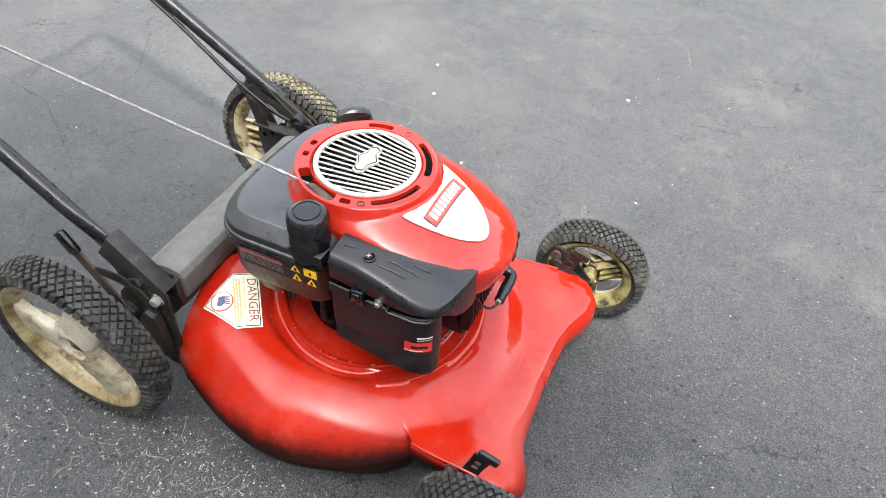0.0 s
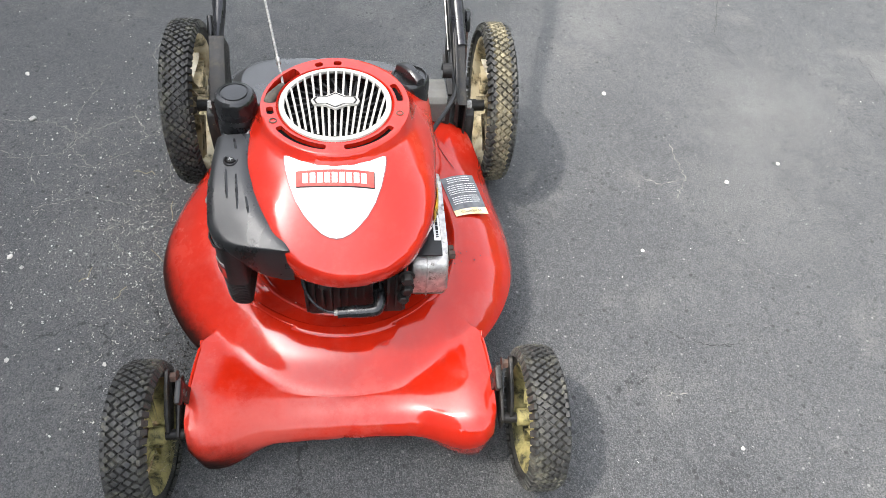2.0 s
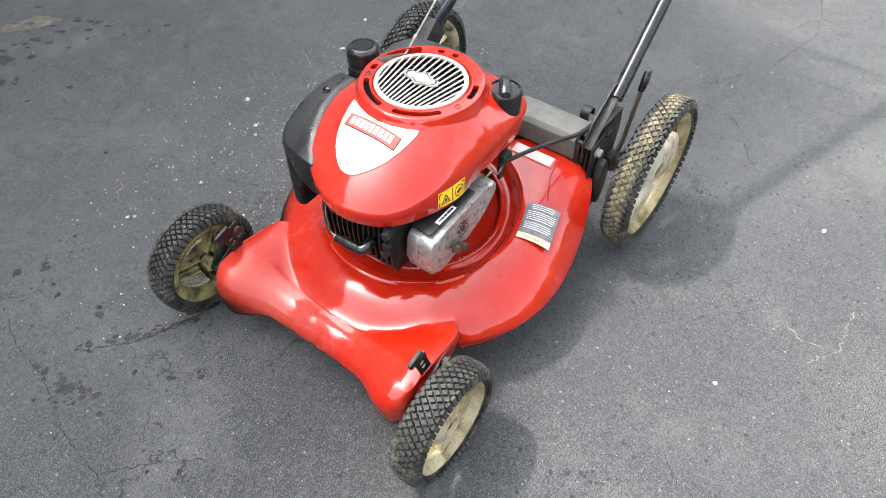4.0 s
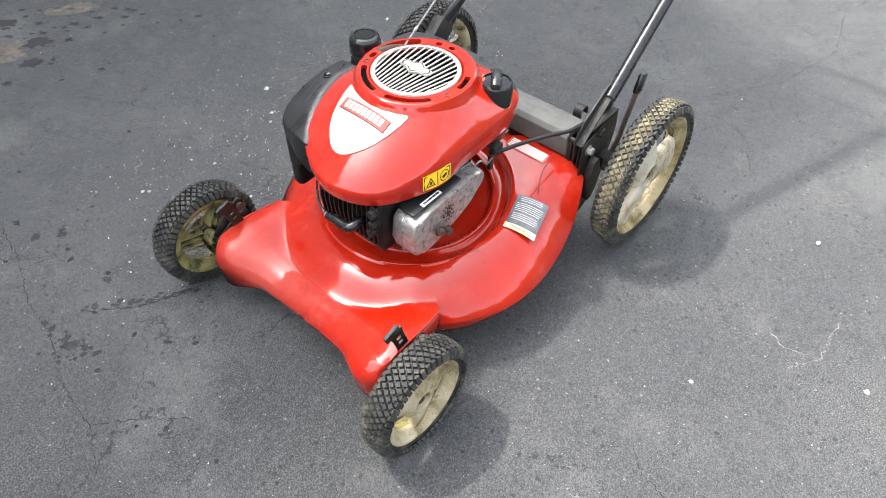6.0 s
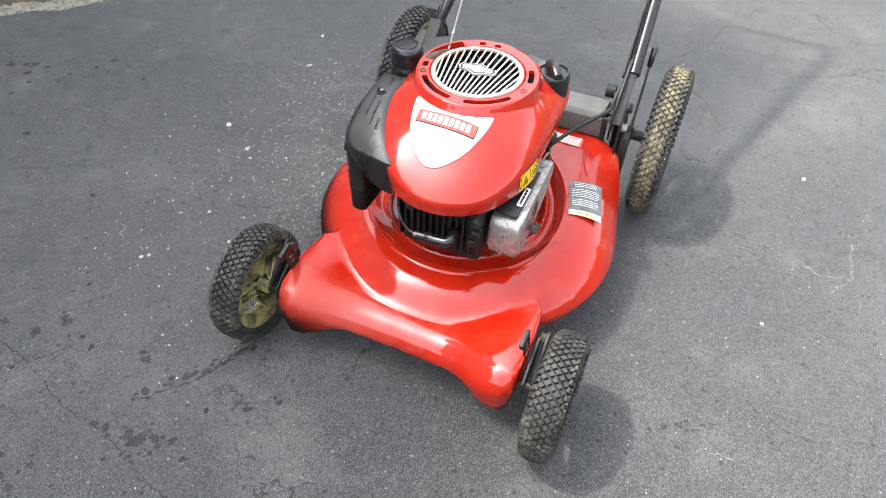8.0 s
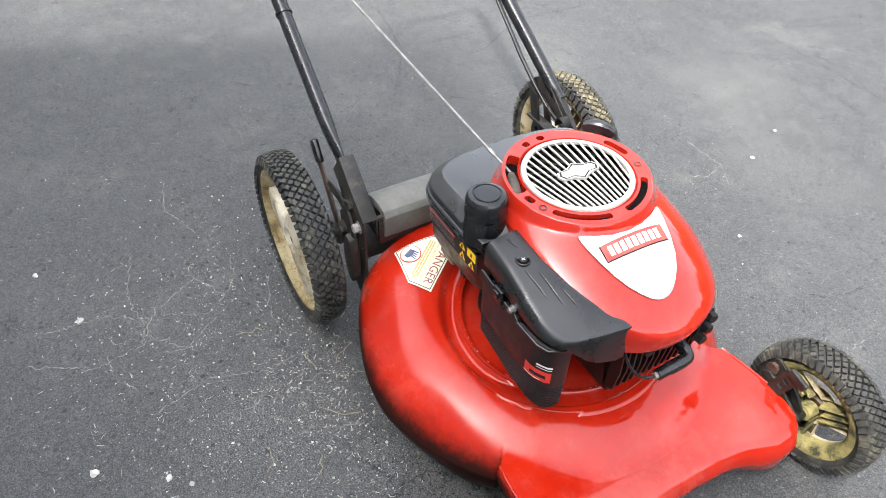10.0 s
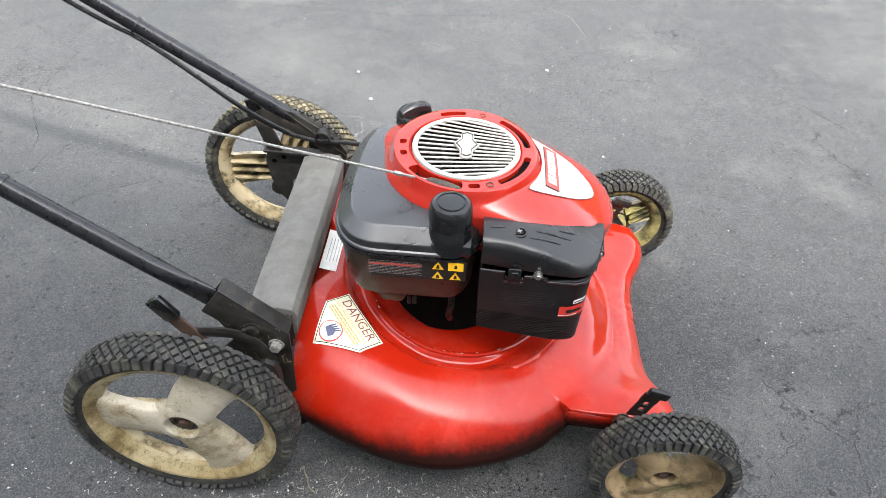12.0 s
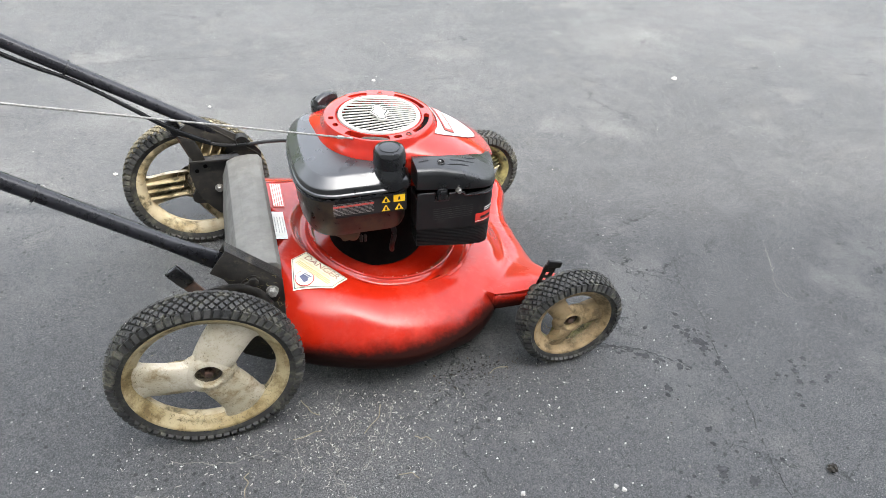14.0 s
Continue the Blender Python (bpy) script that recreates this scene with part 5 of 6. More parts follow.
# Governor link and throttle cable at the back of the muffler.
part("control_link", tube(smooth_path([(-0.02, 0.118, 0.262), (0.005, 0.126, 0.268), (0.022, 0.126, 0.285), (0.035, 0.122, 0.278)], 5), 0.0018, 8), STEEL, mower, "bright steel throttle link")
bm = box((0.024, 0.014, 0.020), (-0.035, 0.114, 0.270), 0.004)
box((0.010, 0.007, 0.030), (-0.020, 0.116, 0.252), 0.002, bm=bm)
part("control_bracket", bm, BRACKET, mower, "black throttle control bracket")
part("throttle_cable", tube(smooth_path([(-0.03, 0.120, 0.268), (-0.07, 0.142, 0.276), (-0.11, 0.165, 0.280), (-0.15, 0.180, 0.275), (-0.19, 0.185, 0.271), (-0.225, 0.185, 0.273), (-0.262, 0.185, 0.284), (-0.300, 0.184, 0.306), (-0.345, 0.182, 0.340), (-0.38, 0.180, 0.371), (-0.46, 0.178, 0.434), (-0.56, 0.172, 0.496), (-0.93, 0.146, 0.757)], 6), 0.0036, 8), BLACK_DULL, mower, "black throttle cable along the handle")
part("clutch_cable", tube(smooth_path([(-0.255, 0.180, 0.287), (-0.300, 0.179, 0.313), (-0.345, 0.177, 0.346), (-0.38, 0.176, 0.376), (-0.46, 0.174, 0.437), (-0.56, 0.166, 0.502), (-0.93, 0.140, 0.765)], 6), 0.0028, 8), BLACK, mower, "thin black control cable along the handle")

# ---- rear flap and its hood ----
flap_line = [(-0.170, 0.205), (-0.166, 0.245), (-0.172, 0.254), (-0.190, 0.257), (-0.215, 0.254), (-0.232, 0.247), (-0.244, 0.215), (-0.256, 0.13), (-0.26, 0.085), (-0.255, 0.085), (-0.240, 0.16), (-0.228, 0.235), (-0.185, 0.246), (-0.178, 0.205)]
flap = part("rear_flap", prism(flap_line, -0.172, 0.172, "y", 0.0012), FLAP, mower, "weathered grey rear discharge flap", sharp=30)
part("hinge_rod", tube([(-0.176, -0.19, 0.242), (-0.176, 0.19, 0.242)], 0.004, 8), BRACKET, flap)
part("rear_lip", box((0.012, 0.36, 0.05), (-0.180, 0, 0.215), 0.002), BRACKET, mower, "dark steel lip between deck and flap")


# ---- handle and its brackets ----
def handle_side(s):
    lower, upper = ((-0.245, 0.198, 0.302), (-0.98, 0.150, 0.812)) if s > 0 else ((-0.245, -0.197, 0.284), (-0.98, -0.183, 0.826))
    if s > 0:
        bm = tube([Vector(lower).lerp(Vector(upper), k / 10) for k in range(11)], 0.0115, 16)
    else:
        # The end of this tube is pressed flat where the bracket clasps it.
        run = (Vector(upper) - Vector(lower)).normalized()
        aside = Vector((0, 1, 0)) - run * run.y
        aside.normalize()
        rise = run.cross(aside)
        rows = []
        for k, tall, thin in ((-0.012, 0.0165, 0.0055), (0.015, 0.0168, 0.0056), (0.035, 0.0160, 0.0066), (0.06, 0.0142, 0.0086), (0.085, 0.0122, 0.0108), (0.11, 0.0115, 0.0115), (0.3, 0.0115, 0.0115), (0.6, 0.0115, 0.0115), (1.0, 0.0115, 0.0115)):
            p = Vector(lower).lerp(Vector(upper), k)
            rows.append([p + rise * (tall * math.cos(2 * math.pi * q / 18)) + aside * (thin * math.sin(2 * math.pi * q / 18)) for q in range(18)])
        bm = loft(rows)
    bar = part("handle_tube", bm, TUBE, mower, "glossy black steel handle tube")
    part("cable_band", tube([Vector(lower).lerp(Vector(upper), 0.296), Vector(lower).lerp(Vector(upper), 0.300)], 0.0135, 16), BLACK, bar)
    # Channel that holds the tube's end.
    line = [(-0.164, 0.250), (-0.186, 0.280), (-0.247, 0.320), (-0.284, 0.330), (-0.310, 0.314), (-0.286, 0.300), (-0.258, 0.288), (-0.218, 0.262), (-0.196, 0.236), (-0.168, 0.205)] if s > 0 else [(-0.168, 0.248), (-0.208, 0.284), (-0.245, 0.318), (-0.273, 0.280), (-0.254, 0.266), (-0.242, 0.242), (-0.236, 0.214), (-0.168, 0.200)]
    arm = part("handle_bracket", prism(line, *(sorted((0.187 * s, 0.191 * s)) if s > 0 else (-0.2075, -0.2045)), "y", 0.0008), BRACKET, mower, "grimy black steel handle bracket")
    if s > 0:
        part("strut", prism([(-0.312, 0.306), (-0.283, 0.292), (-0.270, 0.246), (-0.294, 0.246)], 0.180, 0.183, "y", 0.0008), BRACKET, arm)
        sector = part("sector_plate", prism([(-0.300, 0.248), (-0.240, 0.249), (-0.196, 0.243), (-0.176, 0.236), (-0.176, 0.095), (-0.235, 0.098), (-0.262, 0.114), (-0.287, 0.145), (-0.301, 0.180), (-0.306, 0.215)], 0.1925, 0.1955, "y", 0.0008), BRACKET, arm, "grimy steel height sector with holes")
        part("edge", prism([(-0.302, 0.246), (-0.302, 0.250), (-0.190, 0.247), (-0.190, 0.242)], 0.176, 0.1955, "y", 0.0006), BRACKET, sector)
        for hx, hz in ((-0.291, 0.219), (-0.274, 0.228)):
            part("hole", turned([(0.0042, 0), (0.0042, 0.0006)], 12, Matrix.Translation((hx, 0.1925, hz)) @ Matrix.Rotation(radians(90), 4, "X")), DARK, sector)
        part("bolt", bolt(bmesh.new(), (-0.255, 0.1925, 0.175), (0, -1, 0), 0.0065, 0.008), STEEL, sector, "bright steel bolt")
    else:
        part("spring_arm", tube(smooth_path([(-0.285, -0.2135, 0.246), (-0.262, -0.2135, 0.250), (-0.232, -0.2135, 0.248), (-0.208, -0.2135, 0.232), (-0.194, -0.2135, 0.205)], 6), 0.0085, 10, flat=0.5), BRACKET, arm, "rounded black spring arm")
        part("bolt", bolt(bmesh.new(), (-0.2128, -0.2075, 0.2531), (0, -1, 0), 0.0088, 0.006), BRACKET, arm)
    if s > 0:
        part("flange", box((0.122, 0.020, 0.003), (-0.2125, 0.195, 0.2815), 0.0008, Matrix.Rotation(radians(39.2), 4, "Y")), BRACKET, arm)
    else:
        part("flange", box((0.104, 0.024, 0.003), (-0.2075, -0.1955, 0.2825), 0.0010, Matrix.Rotation(radians(42.5), 4, "Y")), BRACKET, arm)
        part("inner_plate", prism(line[:-1] + [(-0.168, 0.215)], -0.1865, -0.1840, "y", 0.0006), BRACKET, arm)
    # Side plate of the deck and axle arm.
    plate_line = [(-0.168, 0.245), (-0.172, 0.075), (-0.205, 0.072), (-0.245, 0.098), (-0.268, 0.15), (-0.262, 0.205), (-0.235, 0.238), (-0.205, 0.252)]
    side = part("side_plate", prism(plate_line, *sorted((0.203 * s, 0.207 * s)), "y", 0.001), BRACKET, mower, "rusted black steel side plate")
    bm = bolt(bmesh.new(), (-0.186, 0.2075 * s, 0.228), (0, s, 0), 0.0075, 0.009)
    part("bolt", bm, CABLE, side, "dull steel bolt")
    bm = bolt(bmesh.new(), (-0.221, 0.2075 * s, 0.248), (0, s, 0), 0.0085, 0.006)
    part("bolt", bm, BRACKET, side)
    bm = turned([(0.016, 0), (0.016, 0.010), (0.010, 0.018), (0.010, 0.045)], 20, Matrix.Translation((-0.250, 0.207 * s, 0.176)) @ Matrix.Rotation(radians(-90 * s), 4, "X"))
    part("pivot", bm, BRACKET, side)
    arm_line = rounded([(-0.232, 0.196), (-0.230, 0.160), (-0.280, 0.126), (-0.312, 0.130), (-0.310, 0.158), (-0.275, 0.176)], 1)
    part("axle_arm", prism(arm_line, *sorted((0.214 * s, 0.219 * s)), "y", 0.001), BRACKET, side)
    part("spring_plate", prism(rounded([(-0.205, 0.215), (-0.218, 0.160), (-0.205, 0.118), (-0.184, 0.112), (-0.182, 0.200)], 1), *sorted((0.209 * s, 0.225 * s)), "y", 0.003), BRACKET, side)
    # Height lever with a dipped grip.
    lever = part("height_lever", prism([(-0.240, 0.186), (-0.254, 0.180), (-0.264, 0.190), (-0.314, 0.270), (-0.298, 0.282), (-0.250, 0.204)] if s < 0 else [(-0.250, 0.186), (-0.268, 0.176), (-0.286, 0.190), (-0.320, 0.288), (-0.303, 0.295), (-0.272, 0.204)], *sorted((0.2145 * s, 0.218 * s)), "y", 0.0008), RUST, mower, "brown rusted flat height lever", sharp=25)
    part("grip", box((0.038, 0.010, 0.023), (-0.314, 0.2165 * s, 0.290) if s < 0 else (-0.318, 0.2165, 0.306), 0.0035, Matrix.Rotation(radians(57 if s < 0 else 71), 4, "Y")), BLACK, lever, "black dipped grip")
    return bar


for s in (1, -1):
    handle_side(s)
# Dry grass caught on the near bracket.
rng = random.Random(88)
bm = bmesh.new()
for _ in range(34):
    p = Vector((rng.uniform(-0.240, -0.168), -0.2085 - rng.uniform(0, 0.004), rng.uniform(0.175, 0.262)))
    a, n = rng.uniform(0, 6.3), rng.uniform(0.002, 0.006)
    for _ in range(2):
        d = Vector((math.cos(a), rng.uniform(-0.25, 0.25), math.sin(a))) * n
        e = Vector((-math.sin(a), 0, math.cos(a))) * 0.0004
        bm.faces.new([bm.verts.new(q) for q in (p - e, p + d - e, p + d + e, p + e)])
        p, a = p + d, a + rng.gauss(0, 0.6)
STRAW = surface("dry clippings", (0.25, 0.215, 0.12), (0.13, 0.11, 0.055), 0.8, scale=90, bump=0.2)
tagged(part("dried_grass", bm, STRAW, mower, smooth=False), "dry grass shreds caught on the bracket", kind="stuff")
part("handle_bar", tube([(-0.98, 0.150, 0.812), (-1.03, 0.142, 0.846), (-1.045, 0.11, 0.856), (-1.045, -0.14, 0.866), (-1.03, -0.172, 0.858), (-0.98, -0.183, 0.826)], 0.0115, 16), TUBE, mower, "black handle crossbar")
clip = bmesh.new()
loft([[(-0.198 + q * math.cos(a), w, 0.288 + q * math.sin(a)) for q, a in [(0.0125, radians(-40 + 28 * k)) for k in range(10)] + [(0.0105, radians(-40 + 28 * k)) for k in reversed(range(10))]] for w in (0.164, 0.180)], True, clip)
part("cable_clip", clip, FIN, mower, "worn steel cable clip")

# ---- wheels ----
placing[0] = Matrix()
def lug(bm, m, w, d, h, skew=0.0, diamond=False):
    """One raised tread block, square or diamond, with a slightly smaller top."""
    base = [(-w / 2, 0), (0, -d / 2), (w / 2, 0), (0, d / 2)] if diamond else [(-w / 2, -d / 2), (w / 2, -d / 2), (w / 2, d / 2), (-w / 2, d / 2)]
    low = [bm.verts.new(m @ Vector((x + skew * y, y, 0))) for x, y in base]
    top = [bm.verts.new(m @ Vector((0.90 * (x + skew * y), 0.90 * y, h))) for x, y in base]
    bm.faces.new(top)
    for k in range(4):
        bm.faces.new((low[k], low[(k + 1) % 4], top[(k + 1) % 4], top[k]))


AXLE = Matrix.Rotation(radians(-90), 4, "X")


CUP = surface("grimy hub", (0.16, 0.125, 0.075), (0.07, 0.055, 0.035), 0.8, scale=50, bump=0.5, dirt=(0.025, 0.020, 0.015), dirt_at=(0.48, 0.62), dirt_scale=60)


def build_wheel(name, radius, bead, width, count, face, inside, label):
    """A wheel on the y axis, outer face towards +y: tyre with tread blocks, dished rim with three swept spokes."""
    wheel = new(name)
    wheel.parent = mower
    tagged(wheel, label)
    half = width / 2
    carcass = radius - 0.0052
    profile = [(bead - 0.002, -half * 0.80), (bead + 0.004, -half * 0.93), (bead + 0.010, -half * 0.99), (carcass - 0.010, -half), (carcass - 0.004, -half * 0.90), (carcass, -half * 0.62), (carcass + 0.0012, 0), (carcass, half * 0.62), (carcass - 0.004, half * 0.90), (carcass - 0.010, half), (bead + 0.010, half * 0.99), (bead + 0.004, half * 0.93), (bead - 0.002, half * 0.80)]
    bm = turned(profile, 96, AXLE, cap=False)
    lanes = 5
    pitch = 2 * math.pi * radius / count
    for k in range(count):
        for lane in range(lanes):
            v = (lane - (lanes - 1) / 2) * width * 0.158
            a = 2 * math.pi * (k + 0.5 * (lane % 2)) / count
            base = carcass + 0.0010 - 0.0042 * (abs(v) / half) ** 3
            m = Matrix.Rotation(a, 4, "Y") @ Matrix.Translation((0, v, base - 0.0006)) @ Matrix.Rotation(-0.45 * v / half, 4, "X")
            lug(bm, m, pitch * 0.76, width * 0.240, 0.0060, 0.0, True)
        for side in (1, -1):
            a = 2 * math.pi * (k + 0.5) / count
            m = Matrix.Rotation(a, 4, "Y") @ Matrix.Translation((0, side * half * 0.93, carcass - 0.0055)) @ Matrix.Rotation(side * radians(-66), 4, "X")
            lug(bm, m, pitch * 0.66, 0.014, 0.0048, 0.12 * side)
    tyre = part("tyre", bm, RUBBER, wheel, "dirty black treaded rubber tyre", sharp=40)
    tyre.data.materials.append(RUBBER)
    for face_now in tyre.data.polygons:
        face_now.material_index = 1 if abs(face_now.center.y) > half * 0.60 else 0
    hub_out = half * 0.74
    bm = turned([(bead, half * 0.84), (bead + 0.001, half * 0.90), (bead - 0.002, half * 0.92), (bead - 0.005, half * 0.84), (bead - 0.009, half * 0.58), (bead - 0.017, half * 0.40), (bead - 0.0185, half * 0.30), (bead - 0.0185, half * 0.1)], 72, AXLE, cap=False)
    rim_part = part("rim", bm, RIM_RING if radius > 0.12 else face, wheel, "cream plastic rim, yellowed and grass-stained", sharp=50)
    bm = turned([(bead - 0.0186, half * 0.1), (bead - 0.019, -half * 0.3), (bead - 0.012, -half * 0.72), (bead - 0.003, -half * 0.88), (bead, -half * 0.84)], 72, AXLE, cap=False)
    part("inner_rim", bm, inside, rim_part, sharp=50)
    reach = bead - 0.016
    cup_r = 0.0225 if radius > 0.12 else 0.0165
    hub_r = cup_r + (0.014 if radius > 0.12 else 0.010)
    bm = turned([(hub_r + 0.009, hub_out - 0.0135), (hub_r + 0.006, hub_out - 0.0075), (hub_r + 0.002, hub_out - 0.0035), (hub_r - 0.004, hub_out - 0.0010), (cup_r + 0.002, hub_out), (cup_r, hub_out - 0.0015), (cup_r - 0.001, hub_out - 0.013)], 40, AXLE, cap=False)
    part("hub", bm, face, rim_part)
    bm = turned([(cup_r - 0.0008, hub_out - 0.011), (cup_r - 0.003, hub_out - 0.018), (0.010, hub_out - 0.018), (0.004, hub_out - 0.018)], 32, AXLE, cap=False)
    part("hub_cup", bm, CUP, rim_part, "brown grimy hub cup")
    root = cup_r + 0.004
    blade = 0.0315 if radius > 0.12 else 0.0185
    for k in range(3):
        # A blade tilted like a propeller's: its leading edge stands proud of the next blade's root.
        cols = []
        for q in range(21):
            t = q / 20
            r = root + (reach + 0.003 - root) * t
            mid = 2 * math.pi * k / 3 + 0.15 * t
            wide = math.asin(min((1 + 0.16 * t + 0.22 * soft(0.80, 1.0, t) ** 2) * blade / r, 0.87))
            y = (hub_out - 0.003) + (half * 0.40 - hub_out + 0.003) * soft(0.1, 1.0, t)
            tilt = (0.0036 if radius > 0.12 else 0.0055) * soft(0.0, 0.3, t) * (1 - 0.45 * t)
            ring = []
            for u, h in ((-1.0, -0.015), (-0.995, -0.0075), (-0.96, -0.0035), (-0.88, -0.0008), (-0.5, 0.0014), (0.0, 0.002), (0.5, 0.0014), (0.88, -0.0008), (0.96, -0.0035), (0.995, -0.0075), (1.0, -0.015)):
                a = mid + wide * u
                ring.append((r * math.cos(a), y + tilt * u + h, r * math.sin(a)))
            cols.append(ring)
        bm = bmesh.new()
        grid_faces(bm, cols, closed=False)
        part("spoke", bm, face, rim_part, sharp=50)
        bm = bmesh.new()
        grid_faces(bm, [[Vector(p) * 1.0 + Vector((0, -0.0065, 0)) for p in ring[2:9]] for ring in cols], closed=False)
        part("web", bm, inside, rim_part, sharp=50)
        # Ribs that fan out to the hub on the inner side of each blade.
        for u in (-1, 0, 1):
            a0, a1 = 2 * math.pi * k / 3 + 0.05 + 0.62 * u, 2 * math.pi * k / 3 + 0.13 + 0.17 * u
            d0, d1 = (Vector((math.cos(a), 0, math.sin(a))) for a in (a0, a1))
            n_dir = Vector((-d1.z, 0, d1.x)) * 0.0014
            bm = bmesh.new()
            near, far = hub_r - 0.006, reach + 0.001
            rows = [[d0 * near + e + Vector((0, -half * 0.62, 0)), d1 * far + e + Vector((0, -half * 0.30, 0)), d1 * far + e + Vector((0, half * 0.22, 0)), d0 * near + e + Vector((0, half * 0.42, 0))] for e in (n_dir, -n_dir)]
            loft(rows, True, bm)
            part("rib", bm, inside, rim_part, "dirty moulded rib", smooth=False)
    bm = turned([(0.012, hub_out - 0.018), (0.012, hub_out - 0.015), (0.0085, hub_out - 0.0148)], 20, AXLE)
    turned([(0.0075, hub_out - 0.012), (0.0075, hub_out - 0.005), (0.006, hub_out - 0.004)], 6, AXLE, bm)
    part("axle_nut", bm, RUST, wheel, "rusty axle nut")
    bm = turned([(0.0075, -half * 0.3), (0.0075, -half - 0.030)], 12, AXLE)
    part("axle", bm, BRACKET, wheel)
    bm = turned([(0.013, -half * 0.3), (0.0125, -half * 1.15), (0.009, -half * 1.2)], 20, AXLE)
    part("boss", bm, inside, wheel, "mossy wheel boss")
    return wheel


rear = build_wheel("rear_wheel", 0.152, 0.126, 0.046, 66, RIM, RIM_OCHRE, "large rear wheel with cream three-spoke rim")
front = build_wheel("front_wheel", 0.102, 0.078, 0.046, 52, RIM_TAN, MOSSY, "small front wheel with cream grass-stained rim")
WHEELS = ((rear, -0.3258, 0.2835, 0.152, 62.6, 5.6), (front, 0.3258, 0.270, 0.102, 98.6, 77))
for wheel, x, y, z, spin, spin2 in WHEELS:
    wheel.matrix_basis = pose(x, y, z, 0, spin, 0)
    twin = copy_thing(wheel, pose(x, -y, z, 0, 0, 180) @ pose(0, 0, 0, 0, spin2, 0))
    # The front wheel on the wall side is stained brown.
    for ob in twin.children_recursive:
        if ob.data and ob.data.materials[0] == RIM_TAN:
            ob.material_slots[0].link = "OBJECT"
            ob.material_slots[0].material = RIM_BROWN


# The left rear tyre is caked with dry dust.
DUSTY = surface("dusty tyre rubber", (0.130, 0.114, 0.076), (0.060, 0.056, 0.044), 0.85, scale=30, bump=0.9, dirt=(0.23, 0.20, 0.13), dirt_at=(0.42, 0.72), dirt_scale=40, spec=0.15)
for child in rear.children:
    if child.name.startswith("tyre"):
        child.material_slots[0].link = "OBJECT"
        child.material_slots[0].material = DUSTY


def clippings(x, y, z, reach, side, count, low, high, seed):
    """Dry grass stuck round the lower part of a rim."""
    rng = random.Random(seed)
    bm = bmesh.new()
    for _ in range(count):
        a = radians(rng.gauss(0.5 * (low + high), 0.28 * (high - low)))
        r = reach - rng.uniform(0.001, 0.012 if reach > 0.1 else 0.026)
        p = Vector((x + r * math.cos(a), y + side * rng.uniform(0.004, 0.019), z + r * math.sin(a)))
        d = Vector((rng.uniform(-1, 1), rng.uniform(-0.6, 0.6), rng.uniform(-0.5, 0.5))).normalized() * rng.uniform(0.003, 0.010)
        w = d.cross(Vector((0, 1, 0.3))).normalized() * 0.0006
        bm.faces.new([bm.verts.new(q) for q in (p - w, p + w, p + d + 0.3 * w, p + d - 0.3 * w)])
    return bm


for x, y, z, reach, side, count, low, high in ((-0.3258, -0.2835, 0.152, 0.113, -1, 330, -185, -5), (0.3258, -0.270, 0.102, 0.062, -1, 300, -150, 10), (-0.3258, 0.2835, 0.152, 0.111, 1, 60, -170, -20), (0.3258, 0.270, 0.102, 0.062, 1, 50, -160, -10), (0.3258, -0.258, 0.102, 0.060, 1, 90, -180, 0)):
    tagged(part("dried_grass", clippings(x, y, z, reach, side, count, low, high, count), STRAW, mower, smooth=False), "dry grass clippings stuck in the wheel", kind="stuff")


# ---- front wheel adjusters ----
placing[0] = BODY
def front_adjuster(s):
    line = [(0.285, 0.075), (0.335, 0.080), (0.335, 0.105), (0.300, 0.125), (0.268, 0.140), (0.258, 0.130), (0.268, 0.10)]
    arm = part("adjuster_plate", prism(line, *sorted((0.2115 * s, 0.2155 * s)), "y", 0.001), BRACKET, mower, "grimy steel front height adjuster plate")
    part("axle_arm", prism(rounded([(0.258, 0.150), (0.272, 0.160), (0.33, 0.112), (0.327, 0.090), (0.305, 0.090)], 1), *sorted((0.224 * s, 0.229 * s)), "y", 0.001), BRACKET, arm)
    bm = bolt(bmesh.new(), (0.268, 0.2155 * s, 0.142), (0, s, 0), 0.007, 0.010)
    part("bolt", bm, RUST, arm)
    lean = Matrix.Translation((0.285, 0.2010 * s, 0.114)) @ Matrix.Rotation(radians(17), 4, "Y")
    bm = bmesh.new()
    for low, high, half in ((0.0, 0.030, 0.011), (0.037, 0.043, 0.011), (0.050, 0.066, 0.012)):
        box((2 * half, 0.003, high - low), (0, 0, (low + high) / 2), bm=bm)
    for side in (-0.0075, 0.0075):
        box((0.007, 0.0029, 0.060), (side, 0, 0.034), bm=bm)
    bm.transform(lean)
    lever = part("adjuster_lever", bm, BRACKET, mower, "brown-black height lever with two holes", smooth=False)
    bm = box((0.030, 0.008, 0.015), (0.006, -0.001 * s, 0.068), 0.003)
    bm.transform(lean)
    part("grip", bm, BRACKET if s > 0 else BLACK_DULL, lever, "worn brown grip" if s > 0 else "dull black dipped grip")


for s in (1, -1):
    front_adjuster(s)


# ---- on the ground: cracks, stains, grit and stalks ----
placing[0] = Matrix()


